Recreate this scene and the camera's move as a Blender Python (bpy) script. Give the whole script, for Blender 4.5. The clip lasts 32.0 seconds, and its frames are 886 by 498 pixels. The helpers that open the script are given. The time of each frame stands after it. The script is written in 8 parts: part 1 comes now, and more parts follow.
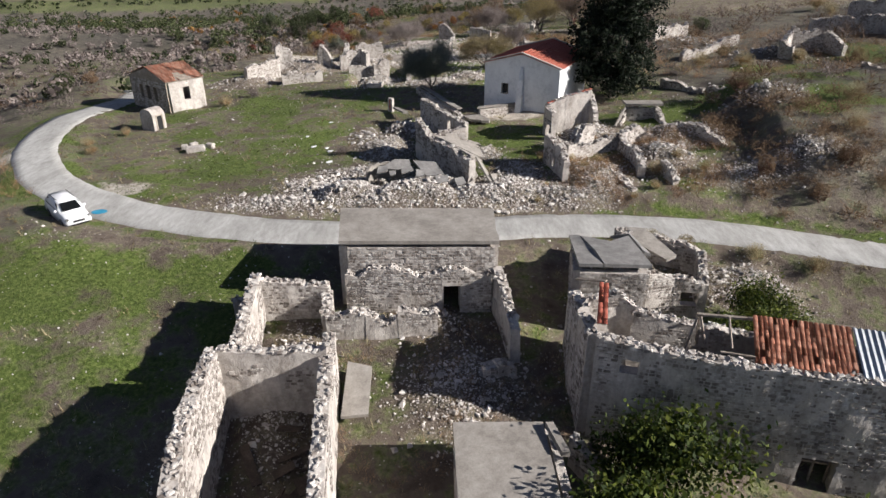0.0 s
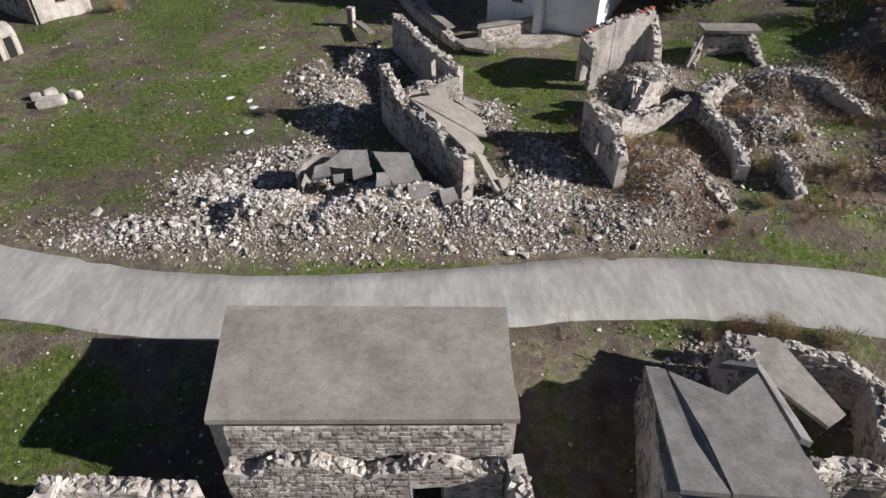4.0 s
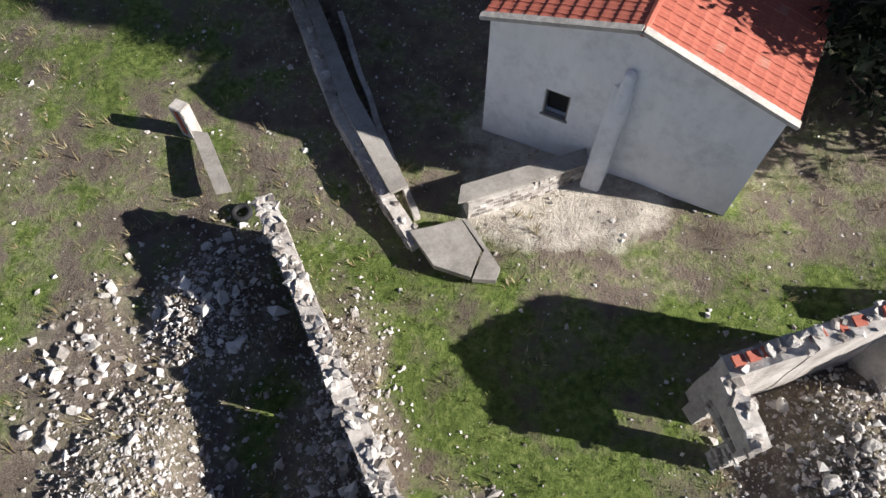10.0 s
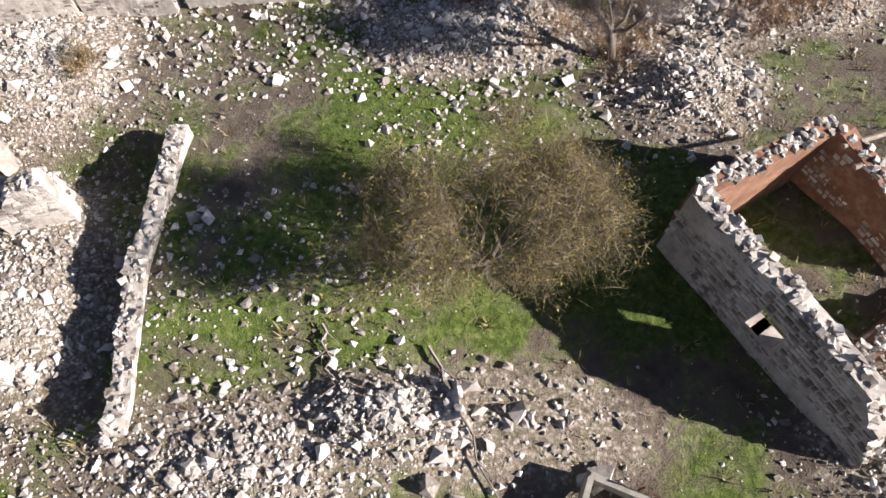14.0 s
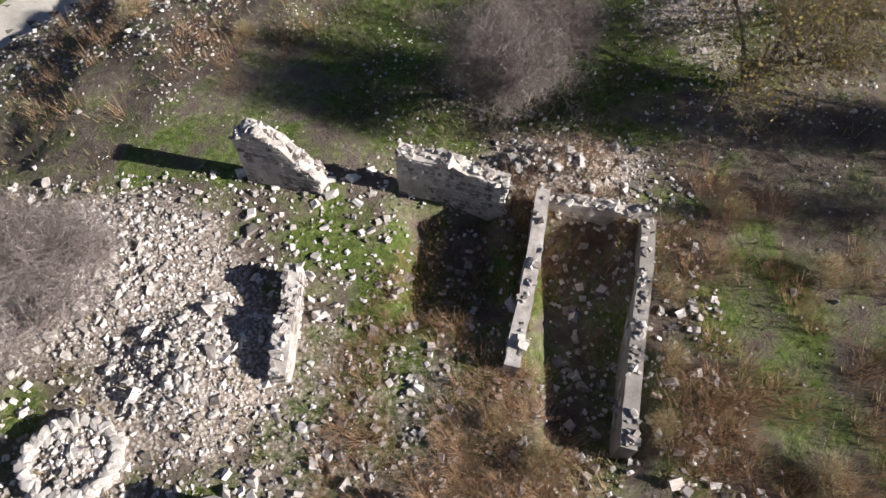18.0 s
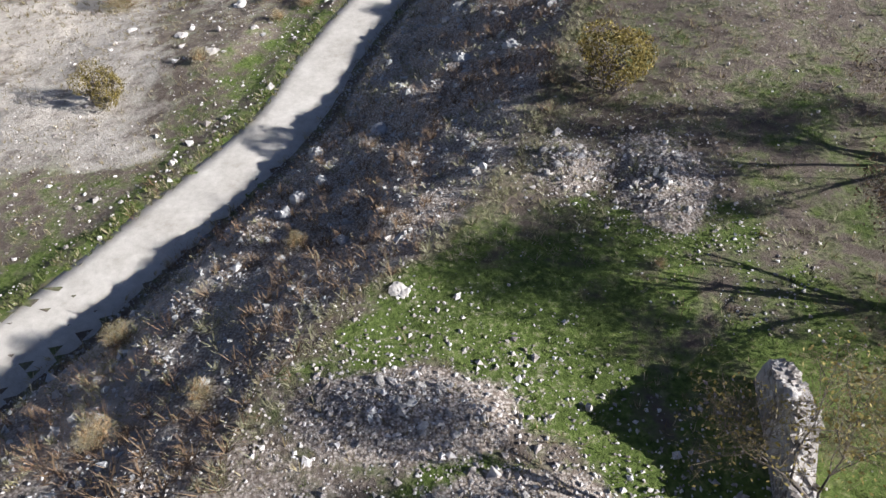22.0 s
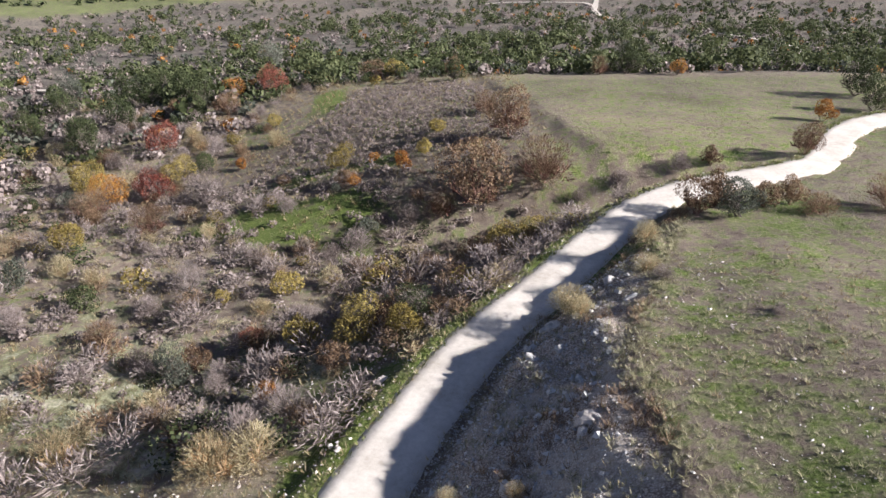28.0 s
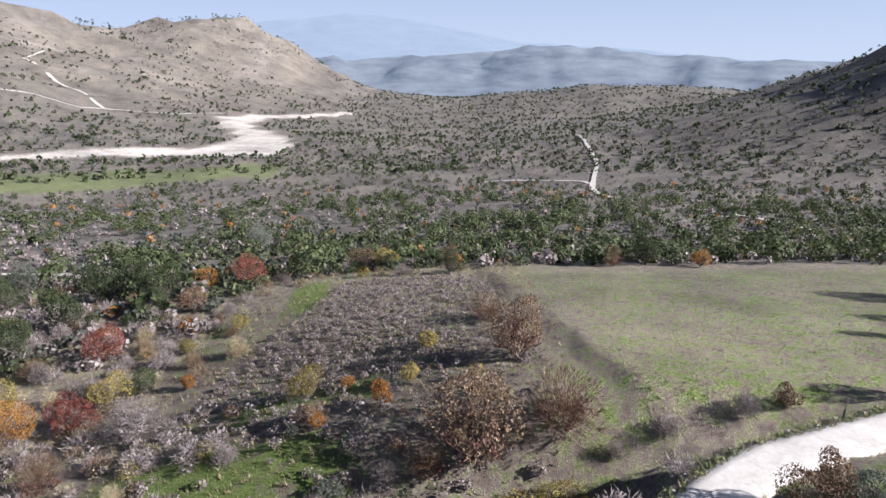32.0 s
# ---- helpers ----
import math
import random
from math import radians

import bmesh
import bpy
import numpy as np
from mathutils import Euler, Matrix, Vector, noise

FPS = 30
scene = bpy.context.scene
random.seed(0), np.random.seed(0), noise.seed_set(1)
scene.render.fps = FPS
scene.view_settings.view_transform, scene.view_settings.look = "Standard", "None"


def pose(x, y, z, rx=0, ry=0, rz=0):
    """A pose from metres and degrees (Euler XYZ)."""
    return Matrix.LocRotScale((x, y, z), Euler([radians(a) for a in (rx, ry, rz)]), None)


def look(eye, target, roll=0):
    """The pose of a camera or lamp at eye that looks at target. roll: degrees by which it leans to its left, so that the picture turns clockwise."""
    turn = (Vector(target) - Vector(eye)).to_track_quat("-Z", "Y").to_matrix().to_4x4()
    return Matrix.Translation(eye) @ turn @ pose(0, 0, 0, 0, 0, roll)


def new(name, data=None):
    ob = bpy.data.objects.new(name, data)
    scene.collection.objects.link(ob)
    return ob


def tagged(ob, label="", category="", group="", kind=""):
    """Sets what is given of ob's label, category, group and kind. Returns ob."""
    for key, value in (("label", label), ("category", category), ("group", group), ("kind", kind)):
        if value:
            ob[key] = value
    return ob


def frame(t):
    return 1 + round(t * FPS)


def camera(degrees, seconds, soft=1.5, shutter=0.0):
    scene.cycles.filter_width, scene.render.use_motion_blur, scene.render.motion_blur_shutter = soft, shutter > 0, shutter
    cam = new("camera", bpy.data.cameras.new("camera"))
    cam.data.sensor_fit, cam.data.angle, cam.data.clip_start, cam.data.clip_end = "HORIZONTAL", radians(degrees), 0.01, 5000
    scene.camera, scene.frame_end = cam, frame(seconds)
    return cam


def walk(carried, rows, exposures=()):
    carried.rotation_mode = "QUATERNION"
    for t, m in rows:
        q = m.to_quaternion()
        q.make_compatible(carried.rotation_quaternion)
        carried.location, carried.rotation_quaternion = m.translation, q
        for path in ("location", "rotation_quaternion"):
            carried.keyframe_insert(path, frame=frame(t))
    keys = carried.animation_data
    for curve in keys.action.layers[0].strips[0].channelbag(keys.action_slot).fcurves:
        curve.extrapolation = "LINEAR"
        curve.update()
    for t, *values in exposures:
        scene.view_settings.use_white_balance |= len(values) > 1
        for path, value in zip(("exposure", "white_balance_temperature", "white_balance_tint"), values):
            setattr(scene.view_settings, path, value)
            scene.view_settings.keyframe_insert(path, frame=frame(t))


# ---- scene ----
cam = camera(68.0, 32.0)
PATH = [
    (0.0, 0.000, -0.000, 19.300, 62.88, 0.05, 0.30),
    (0.5, 0.070, 2.729, 19.133, 61.77, -0.04, 0.40),
    (1.0, 0.097, 5.531, 18.955, 60.49, -0.05, 0.40),
    (1.5, 0.242, 8.333, 18.825, 59.08, -0.06, 0.30),
    (2.0, 0.397, 11.079, 18.878, 57.49, -0.14, 0.21),
    (2.5, 0.474, 13.879, 18.901, 55.79, -0.15, 0.20),
    (4.5, 0.790, 24.946, 18.492, 48.61, -0.25, -0.10),
    (5.0, 0.872, 27.746, 18.411, 46.88, -0.33, -0.00),
    (5.5, 1.025, 30.492, 18.332, 45.02, -0.27, -0.01),
    (6.0, 1.202, 33.289, 18.266, 43.21, -0.23, -0.09),
    (6.5, 1.424, 36.119, 18.272, 41.39, -0.06, -0.10),
    (7.0, 1.589, 38.994, 18.271, 39.52, 0.05, -0.10),
    (7.5, 1.758, 41.829, 18.218, 37.70, 0.05, -0.11),
    (8.0, 1.976, 44.713, 18.207, 35.91, 0.06, -0.19),
    (8.5, 2.159, 47.626, 18.142, 34.10, 0.14, -0.20),
    (9.0, 2.374, 50.585, 18.075, 32.33, 0.15, -0.20),
    (9.5, 2.553, 53.519, 18.075, 30.68, 0.15, -0.18),
    (10.0, 2.761, 56.552, 18.090, 28.94, 0.16, -0.12),
    (10.5, 2.937, 59.558, 18.097, 27.37, 0.24, -0.18),
    (11.0, 3.146, 62.624, 18.121, 25.71, 0.24, -0.21),
    (11.5, 3.300, 65.770, 18.195, 24.47, 0.17, -0.29),
    (12.0, 3.442, 68.925, 18.216, 24.21, 0.14, -0.30),
    (12.5, 3.589, 72.080, 18.224, 24.39, 0.06, -0.30),
    (13.0, 3.720, 75.212, 18.215, 24.64, 0.03, -0.30),
    (13.5, 3.816, 78.319, 18.167, 24.99, -0.02, -0.29),
    (14.0, 4.006, 81.599, 18.230, 25.23, 0.03, -0.20),
    (14.5, 4.160, 84.855, 18.252, 25.61, -0.05, -0.10),
    (16.5, 5.100, 97.325, 18.195, 27.50, 0.00, -0.30),
    (17.0, 5.289, 100.378, 18.241, 28.51, 0.03, -0.17),
    (17.5, 5.422, 103.469, 18.221, 29.49, 0.02, -0.08),
    (18.0, 5.582, 106.559, 18.173, 30.41, 0.07, -0.02),
    (18.5, 5.633, 109.618, 18.034, 31.39, 0.03, 0.05),
    (19.0, 5.720, 112.672, 17.876, 32.41, -0.08, 0.10),
    (19.5, 5.844, 115.728, 17.719, 33.49, -0.11, 0.11),
    (20.0, 6.017, 118.776, 17.570, 34.61, -0.14, 0.18),
    (20.5, 6.145, 121.804, 17.498, 35.90, -0.14, 0.19),
    (21.0, 6.347, 124.827, 17.549, 37.29, -0.14, 0.19),
    (21.5, 6.603, 127.743, 17.718, 38.71, -0.14, 0.19),
    (22.0, 6.745, 130.686, 17.916, 40.30, -0.14, 0.18),
    (22.5, 6.928, 133.638, 18.013, 41.99, -0.09, 0.12),
    (23.0, 7.115, 136.671, 18.074, 43.60, -0.02, 0.14),
    (23.5, 7.243, 139.677, 18.187, 45.21, -0.00, 0.15),
    (24.0, 7.430, 142.624, 18.292, 46.89, -0.01, 0.14),
    (24.5, 7.617, 145.613, 18.401, 48.51, -0.01, 0.16),
    (25.0, 7.748, 148.603, 18.431, 50.20, -0.05, 0.23),
    (25.5, 7.919, 151.631, 18.465, 51.90, -0.06, 0.24),
    (26.0, 8.049, 154.622, 18.483, 53.61, -0.05, 0.23),
    (26.5, 8.237, 157.665, 18.529, 55.40, -0.01, 0.15),
    (28.5, 8.933, 168.932, 18.753, 62.60, 0.17, 0.24),
    (29.0, 9.125, 171.736, 18.675, 64.40, 0.17, 0.25),
    (29.5, 9.238, 174.469, 18.559, 66.20, 0.12, 0.31),
    (30.0, 9.340, 177.208, 18.443, 68.00, 0.04, 0.29),
    (30.5, 9.446, 179.990, 18.367, 69.81, 0.03, 0.28),
    (31.0, 9.548, 182.714, 18.322, 71.70, 0.04, 0.28),
    (31.5, 9.662, 185.485, 18.252, 73.50, 0.03, 0.29),
    (32.0, 9.852, 188.108, 18.171, 75.10, -0.01, 0.37),
]
EXPOSURE = [(t, e + 0.40, k, m) for t, e, k, m in (
    (0.0, 0.38, 6450, 11.0), (2.0, 0.30, 6450, 11.0), (5.0, 0.08, 6400, 12.0), (6.5, 0.25, 6400, 12.0), (8.0, 0.50, 6400, 12.0), (9.0, 0.64, 6400, 11.0), (11.0, 1.18, 6350, 9.0), (12.0, 1.84, 6400, 10.0),
    (13.0, 1.72, 6550, 13.0), (14.0, 0.88, 6600, 13.0), (17.0, 0.48, 6450, 13.0), (18.5, 0.70, 6400, 11.0), (20.0, 1.03, 6000, 8.5), (22.0, 0.74, 6050, 11.0), (24.0, 0.94, 6450, 13.0), (27.0, 1.12, 6400, 15.0), (29.5, 1.2, 6030, 15.5), (32.0, 1.12, 5880, 15.5))]
walk(cam, [(t, pose(*p)) for t, *p in PATH], EXPOSURE)

# ---- world and sun ----
SUN_DIR = Vector((0.880, -0.214, 0.462)).normalized()
sun = new("sun", bpy.data.lights.new("sun", "SUN"))
sun.data.energy, sun.data.angle, sun.data.color = 5.0, radians(0.6), (1.0, 0.945, 0.89)
sun.matrix_world = look(SUN_DIR * 300, (0, 0, 0))
world = bpy.data.worlds.new("sky_world")
scene.world = world
world.use_nodes = True
wn = world.node_tree
sky = wn.nodes.new("ShaderNodeTexSky")
sky.sky_type, sky.sun_disc = "NISHITA", False
sky.sun_elevation, sky.sun_rotation = math.asin(SUN_DIR.z), math.atan2(SUN_DIR.x, SUN_DIR.y)
sky.air_density, sky.dust_density, sky.ozone_density = 0.8, 0.1, 3.0
wn.nodes["Background"].inputs[1].default_value = 0.0215
tint = wn.nodes.new("ShaderNodeMix")
tint.data_type, tint.blend_type = "RGBA", "MULTIPLY"
tint.inputs[0].default_value, tint.inputs[7].default_value = 1.0, (0.86, 1.0, 1.35, 1)
wn.links.new(sky.outputs[0], tint.inputs[6])
haze = wn.nodes.new("ShaderNodeMix")
haze.data_type = "RGBA"
haze.inputs[7].default_value = (11.0, 12.4, 14.2, 1)
# the air is whiter towards the horizon
height = wn.nodes.new("ShaderNodeSeparateXYZ")
wn.links.new(wn.nodes.new("ShaderNodeTexCoord").outputs["Generated"], height.inputs[0])
whiten = wn.nodes.new("ShaderNodeMapRange")
whiten.inputs[1].default_value, whiten.inputs[2].default_value, whiten.inputs[3].default_value, whiten.inputs[4].default_value = 0.0, 0.42, 0.92, 0.10
wn.links.new(height.outputs[2], whiten.inputs[0])
wn.links.new(whiten.outputs[0], haze.inputs[0])
wn.links.new(tint.outputs[2], haze.inputs[6])
wn.links.new(haze.outputs[2], wn.nodes["Background"].inputs[0])

# ---- helpers of this scene ----
rng = np.random.default_rng(7)


def at_of(ob):
    p = Vector((0, 0, 0))
    while ob is not None:
        p = p + ob.location
        ob = ob.parent
    return p


def thing(name, label, category, loc, group="", kind=""):
    ob = new(name)
    ob.location = loc
    ob.empty_display_size = 0.3
    return tagged(ob, label, category, group, kind)


def put_under(ob, parent, local):
    ob.parent = parent
    if not local:
        ob.location = -at_of(parent)
    return ob


def mesh_np(name, verts, faces, material, smooth=False, mats=None):
    """A mesh from arrays: verts (n, 3), faces (m, 3) or (m, 4)."""
    me = bpy.data.meshes.new(name)
    verts, faces = np.asarray(verts, np.float32), np.asarray(faces, np.int32)
    k = faces.shape[1]
    me.vertices.add(len(verts))
    me.vertices.foreach_set("co", verts.ravel())
    me.loops.add(faces.size)
    me.loops.foreach_set("vertex_index", faces.ravel())
    me.polygons.add(len(faces))
    me.polygons.foreach_set("loop_start", np.arange(0, faces.size, k, dtype=np.int32))
    me.polygons.foreach_set("use_smooth", np.full(len(faces), smooth, bool))
    for m in material if isinstance(material, (list, tuple)) else (material,):
        me.materials.append(m)
    if mats is not None:
        me.polygons.foreach_set("material_index", np.asarray(mats, np.int32))
    me.update(calc_edges=True)
    return me


def part_np(name, verts, faces, material, parent, label="", local=False, smooth=False, kind=""):
    ob = put_under(new(name, mesh_np(name, verts, faces, material, smooth)), parent, local)
    return tagged(ob, label, kind=kind)


def part(name, bm, material, parent, label="", local=False, smooth=False):
    me = bpy.data.meshes.new(name)
    bm.to_mesh(me)
    bm.free()
    me.materials.append(material)
    if smooth:
        me.polygons.foreach_set("use_smooth", np.ones(len(me.polygons), bool))
    ob = put_under(new(name, me), parent, local)
    return tagged(ob, label)


def box(bm, x0, x1, y0, y1, z0, z1, m=None, bevel=0.0):
    made = bmesh.ops.create_cube(bm, size=1.0)["verts"]
    for v in made:
        v.co = Vector((x0 + (v.co.x + 0.5) * (x1 - x0), y0 + (v.co.y + 0.5) * (y1 - y0), z0 + (v.co.z + 0.5) * (z1 - z0)))
    if bevel:
        edges = list({e for v in made for e in v.link_edges})
        made = [v for v in bmesh.ops.bevel(bm, geom=edges, offset=bevel, segments=2, affect="EDGES")["verts"]]
    if m is not None:
        bmesh.ops.transform(bm, matrix=m, verts=list(set(made)))
    return made


def tube(bm, a, b, r0, r1, n=6):
    a, b = Vector(a), Vector(b)
    d = (b - a)
    m = Matrix.Translation((a + b) / 2) @ d.to_track_quat("Z", "Y").to_matrix().to_4x4()
    return bmesh.ops.create_cone(bm, cap_ends=True, segments=n, radius1=r0, radius2=r1, depth=d.length, matrix=m)["verts"]


def slab_bm(pts, thick, bm=None):
    """A plate with the given outline (points of its top face in order), thick downwards."""
    bm = bm or bmesh.new()
    top = [bm.verts.new(p) for p in pts]
    face = bm.faces.new(top)
    face.normal_update()
    if face.normal.z < 0:
        face.normal_flip()
    low = bmesh.ops.extrude_face_region(bm, geom=[face])
    verts = [g for g in low["geom"] if isinstance(g, bmesh.types.BMVert)]
    for v in verts:
        v.co += Vector((0, 0, 0))
    for v in top:
        v.co -= face.normal * thick
    bmesh.ops.recalc_face_normals(bm, faces=bm.faces)
    return bm


def broken(pts, jag=0.03):
    """The same outline with snapped, uneven edges."""
    r = random.Random(int(abs(pts[0][0] * 100)) + len(pts))
    out = []
    for a, b in zip(pts, pts[1:] + pts[:1]):
        a, b = Vector(a), Vector(b)
        n = max(1, int((b - a).length / 0.22))
        side = Vector((-(b - a).y, (b - a).x, 0)).normalized()
        for k in range(n):
            out.append(tuple(a.lerp(b, k / n) + side * (r.uniform(-jag, jag) if k else 0)))
    return out


def smooth_step(a, b, v):
    t = np.clip((v - a) / (b - a), 0, 1)
    return t * t * (3 - 2 * t)


def fbm(x, y, scale, octaves=4, seed=0.0):
    """Cheap smooth value noise in about -1..1 over arrays."""
    out, amp, tot = np.zeros_like(x, dtype=float), 1.0, 0.0
    for o in range(octaves):
        u, v = x / scale + 17.3 * o + seed, y / scale - 9.1 * o + 2 * seed
        iu, iv = np.floor(u), np.floor(v)
        fu, fv = u - iu, v - iv
        fu, fv = fu * fu * (3 - 2 * fu), fv * fv * (3 - 2 * fv)

        def h(a, b):
            s = np.sin(a * 127.1 + b * 311.7) * 43758.5453
            return (s - np.floor(s)) * 2 - 1
        out += amp * (h(iu, iv) * (1 - fu) * (1 - fv) + h(iu + 1, iv) * fu * (1 - fv) + h(iu, iv + 1) * (1 - fu) * fv + h(iu + 1, iv + 1) * fu * fv)
        tot += amp
        amp, scale = amp * 0.5, scale * 0.5
    return out / tot

# ---- materials ----
def nodes_of(name, rough=0.9, metal=0.0):
    m = bpy.data.materials.new(name)
    m.use_nodes = True
    t = m.node_tree
    b = t.nodes["Principled BSDF"]
    b.inputs["Roughness"].default_value, b.inputs["Metallic"].default_value = rough, metal
    b.inputs["Specular IOR Level"].default_value = 0.25
    return m, t, b


def noise_node(t, scale, detail=4.0, rough=0.6, coord=None):
    n = t.nodes.new("ShaderNodeTexNoise")
    n.inputs["Scale"].default_value, n.inputs["Detail"].default_value, n.inputs["Roughness"].default_value = scale, detail, rough
    if coord is not None:
        t.links.new(coord, n.inputs["Vector"])
    return n.outputs["Fac"]


def ramp_node(t, fac, stops):
    r = t.nodes.new("ShaderNodeValToRGB")
    while len(r.color_ramp.elements) < len(stops):
        r.color_ramp.elements.new(0.5)
    for e, (p, c) in zip(r.color_ramp.elements, stops):
        e.position, e.color = p, (*c, 1)
    t.links.new(fac, r.inputs[0])
    return r.outputs[0]


def mix_node(t, fac, a, b, mode="MIX"):
    n = t.nodes.new("ShaderNodeMix")
    n.data_type, n.blend_type = "RGBA", mode
    for sock, v in ((n.inputs[0], fac), (n.inputs[6], a), (n.inputs[7], b)):
        if isinstance(v, (int, float)):
            sock.default_value = v
        elif isinstance(v, tuple):
            sock.default_value = (*v, 1)
        else:
            t.links.new(v, sock)
    return n.outputs[2]


def math_node(t, op, a, b=0.5):
    n = t.nodes.new("ShaderNodeMath")
    n.operation, n.use_clamp = op, False
    for sock, v in ((n.inputs[0], a), (n.inputs[1], b)):
        if isinstance(v, (int, float)):
            sock.default_value = v
        else:
            t.links.new(v, sock)
    return n.outputs[0]


def bump_to(t, b, height, strength=0.4, dist=0.05):
    n = t.nodes.new("ShaderNodeBump")
    n.inputs["Strength"].default_value, n.inputs["Distance"].default_value = strength, dist
    t.links.new(height, n.inputs["Height"])
    t.links.new(n.outputs[0], b.inputs["Normal"])


def plain(name, dark, mid, light, big=0.6, fine=9.0, rough=0.9, bump=0.4, dist=0.03, island=0.0, obj=0.0, metal=0.0, stain=0.0):
    """A surface of three tones, mottled at two scales, with relief; island and obj vary it from piece to piece."""
    m, t, b = nodes_of(name, rough, metal)
    co = t.nodes.new("ShaderNodeTexCoord").outputs["Object"]
    f1, f2 = noise_node(t, big, 5, 0.65, co), noise_node(t, fine, 6, 0.7, co)
    fac = math_node(t, "ADD", math_node(t, "MULTIPLY", f1, 0.55), math_node(t, "MULTIPLY", f2, 0.45))
    if island:
        g = t.nodes.new("ShaderNodeNewGeometry").outputs["Random Per Island"]
        fac = math_node(t, "ADD", fac, math_node(t, "MULTIPLY", math_node(t, "SUBTRACT", g, 0.5), island))
    if obj:
        g = t.nodes.new("ShaderNodeObjectInfo").outputs["Random"]
        fac = math_node(t, "ADD", fac, math_node(t, "MULTIPLY", math_node(t, "SUBTRACT", g, 0.5), obj))
    col = ramp_node(t, fac, [(0.3, dark), (0.5, mid), (0.68, light)])
    if stain:
        # lichen and run-off: blotches drawn out downwards
        st = t.nodes.new("ShaderNodeMapping")
        st.inputs["Scale"].default_value = (1.0, 1.0, 0.4)
        t.links.new(co, st.inputs["Vector"])
        blot = ramp_node(t, noise_node(t, 1.5, 9, 0.74, st.outputs[0]), [(0.38, (0.30, 0.275, 0.275)), (0.5, (0.72, 0.70, 0.69)), (0.6, (1, 1, 1))])
        col = mix_node(t, stain, col, blot, "MULTIPLY")
    t.links.new(col, b.inputs["Base Color"])
    bump_to(t, b, f2, bump, dist)
    return m


M_STONE = plain("limestone", (0.20, 0.175, 0.155), (0.45, 0.415, 0.38), (0.66, 0.63, 0.595), 1.1, 7.0, 0.95, 0.7, 0.04, island=0.42)
M_WALLSTONE = plain("weathered_wall_stone", (0.19, 0.165, 0.145), (0.42, 0.385, 0.35), (0.64, 0.61, 0.57), 1.1, 7.0, 0.95, 0.8, 0.05, island=0.42, stain=0.5)
M_SCREE = plain("grey_scree", (0.24, 0.235, 0.225), (0.38, 0.375, 0.36), (0.54, 0.535, 0.515), 1.1, 7.0, 0.95, 0.7, 0.04, island=0.3)
M_CAP = plain("capstone", (0.32, 0.295, 0.262), (0.48, 0.45, 0.412), (0.63, 0.605, 0.57), 1.1, 7.0, 0.95, 0.7, 0.04, obj=0.22)
# brown mortar tone; on the hut it also carries the gable side's shade
M_MORTAR_SHADE = plain("mortar_and_gable_shade", (0.14, 0.11, 0.08), (0.30, 0.26, 0.21), (0.45, 0.41, 0.35), 0.9, 6.0, 0.97, 0.8, 0.05)
M_PLASTER = plain("worn_plaster", (0.30, 0.265, 0.23), (0.51, 0.475, 0.435), (0.66, 0.63, 0.59), 0.7, 5.0, 0.93, 0.7, 0.06, stain=0.5)
M_REDPLASTER = plain("ochre_plaster", (0.11, 0.06, 0.042), (0.21, 0.11, 0.072), (0.33, 0.21, 0.15), 1.2, 5.0, 0.95, 0.4, 0.03)
M_CONC = plain("old_concrete", (0.20, 0.184, 0.163), (0.31, 0.288, 0.257), (0.40, 0.376, 0.34), 0.45, 11.0, 0.9, 0.25, 0.015, stain=0.4)
M_CONC_D = plain("cracked_concrete", (0.15, 0.145, 0.14), (0.24, 0.235, 0.225), (0.34, 0.325, 0.31), 0.6, 11.0, 0.9, 0.3, 0.015, stain=0.4)
M_WHITE = plain("whitewash", (0.56, 0.575, 0.595), (0.79, 0.805, 0.82), (0.83, 0.84, 0.85), 0.5, 3.0, 0.85, 0.15, 0.01, stain=0.12)
M_TILE = plain("clay_tile", (0.28, 0.08, 0.055), (0.39, 0.115, 0.078), (0.47, 0.165, 0.115), 0.9, 8.0, 0.85, 0.2, 0.006, obj=0.06)
M_TILE_OLD = plain("faded_clay_tile", (0.30, 0.11, 0.065), (0.44, 0.20, 0.13), (0.54, 0.32, 0.23), 1.8, 8.0, 0.85, 0.3, 0.01, obj=0.2)
M_TILE_PALE = plain("sun_bleached_tile", (0.34, 0.13, 0.09), (0.42, 0.18, 0.13), (0.48, 0.24, 0.18), 1.8, 8.0, 0.85, 0.2, 0.006)
M_WOOD = plain("weathered_timber", (0.12, 0.09, 0.07), (0.26, 0.22, 0.18), (0.42, 0.38, 0.33), 2.0, 14.0, 0.85, 0.4, 0.01)
M_WOOD_D = plain("dark_rotten_timber", (0.035, 0.027, 0.022), (0.085, 0.065, 0.052), (0.17, 0.14, 0.115), 2.0, 14.0, 0.9, 0.4, 0.01)
M_SHEET = plain("galvanised_sheet", (0.25, 0.26, 0.27), (0.42, 0.44, 0.46), (0.55, 0.57, 0.60), 0.6, 4.0, 0.45, 0.1, 0.01, metal=0.7)
M_RUST = plain("rusty_iron", (0.05, 0.03, 0.02), (0.12, 0.06, 0.035), (0.22, 0.11, 0.06), 3.0, 20.0, 0.8, 0.3, 0.01)
M_RUBBER = plain("black_rubber", (0.015, 0.015, 0.016), (0.022, 0.022, 0.023), (0.035, 0.035, 0.035), 3.0, 20.0, 0.75, 0.2, 0.005)
M_PAINT = plain("white_car_paint", (0.70, 0.71, 0.72), (0.78, 0.79, 0.80), (0.80, 0.81, 0.82), 0.5, 2.0, 0.22, 0.0, 0.001)
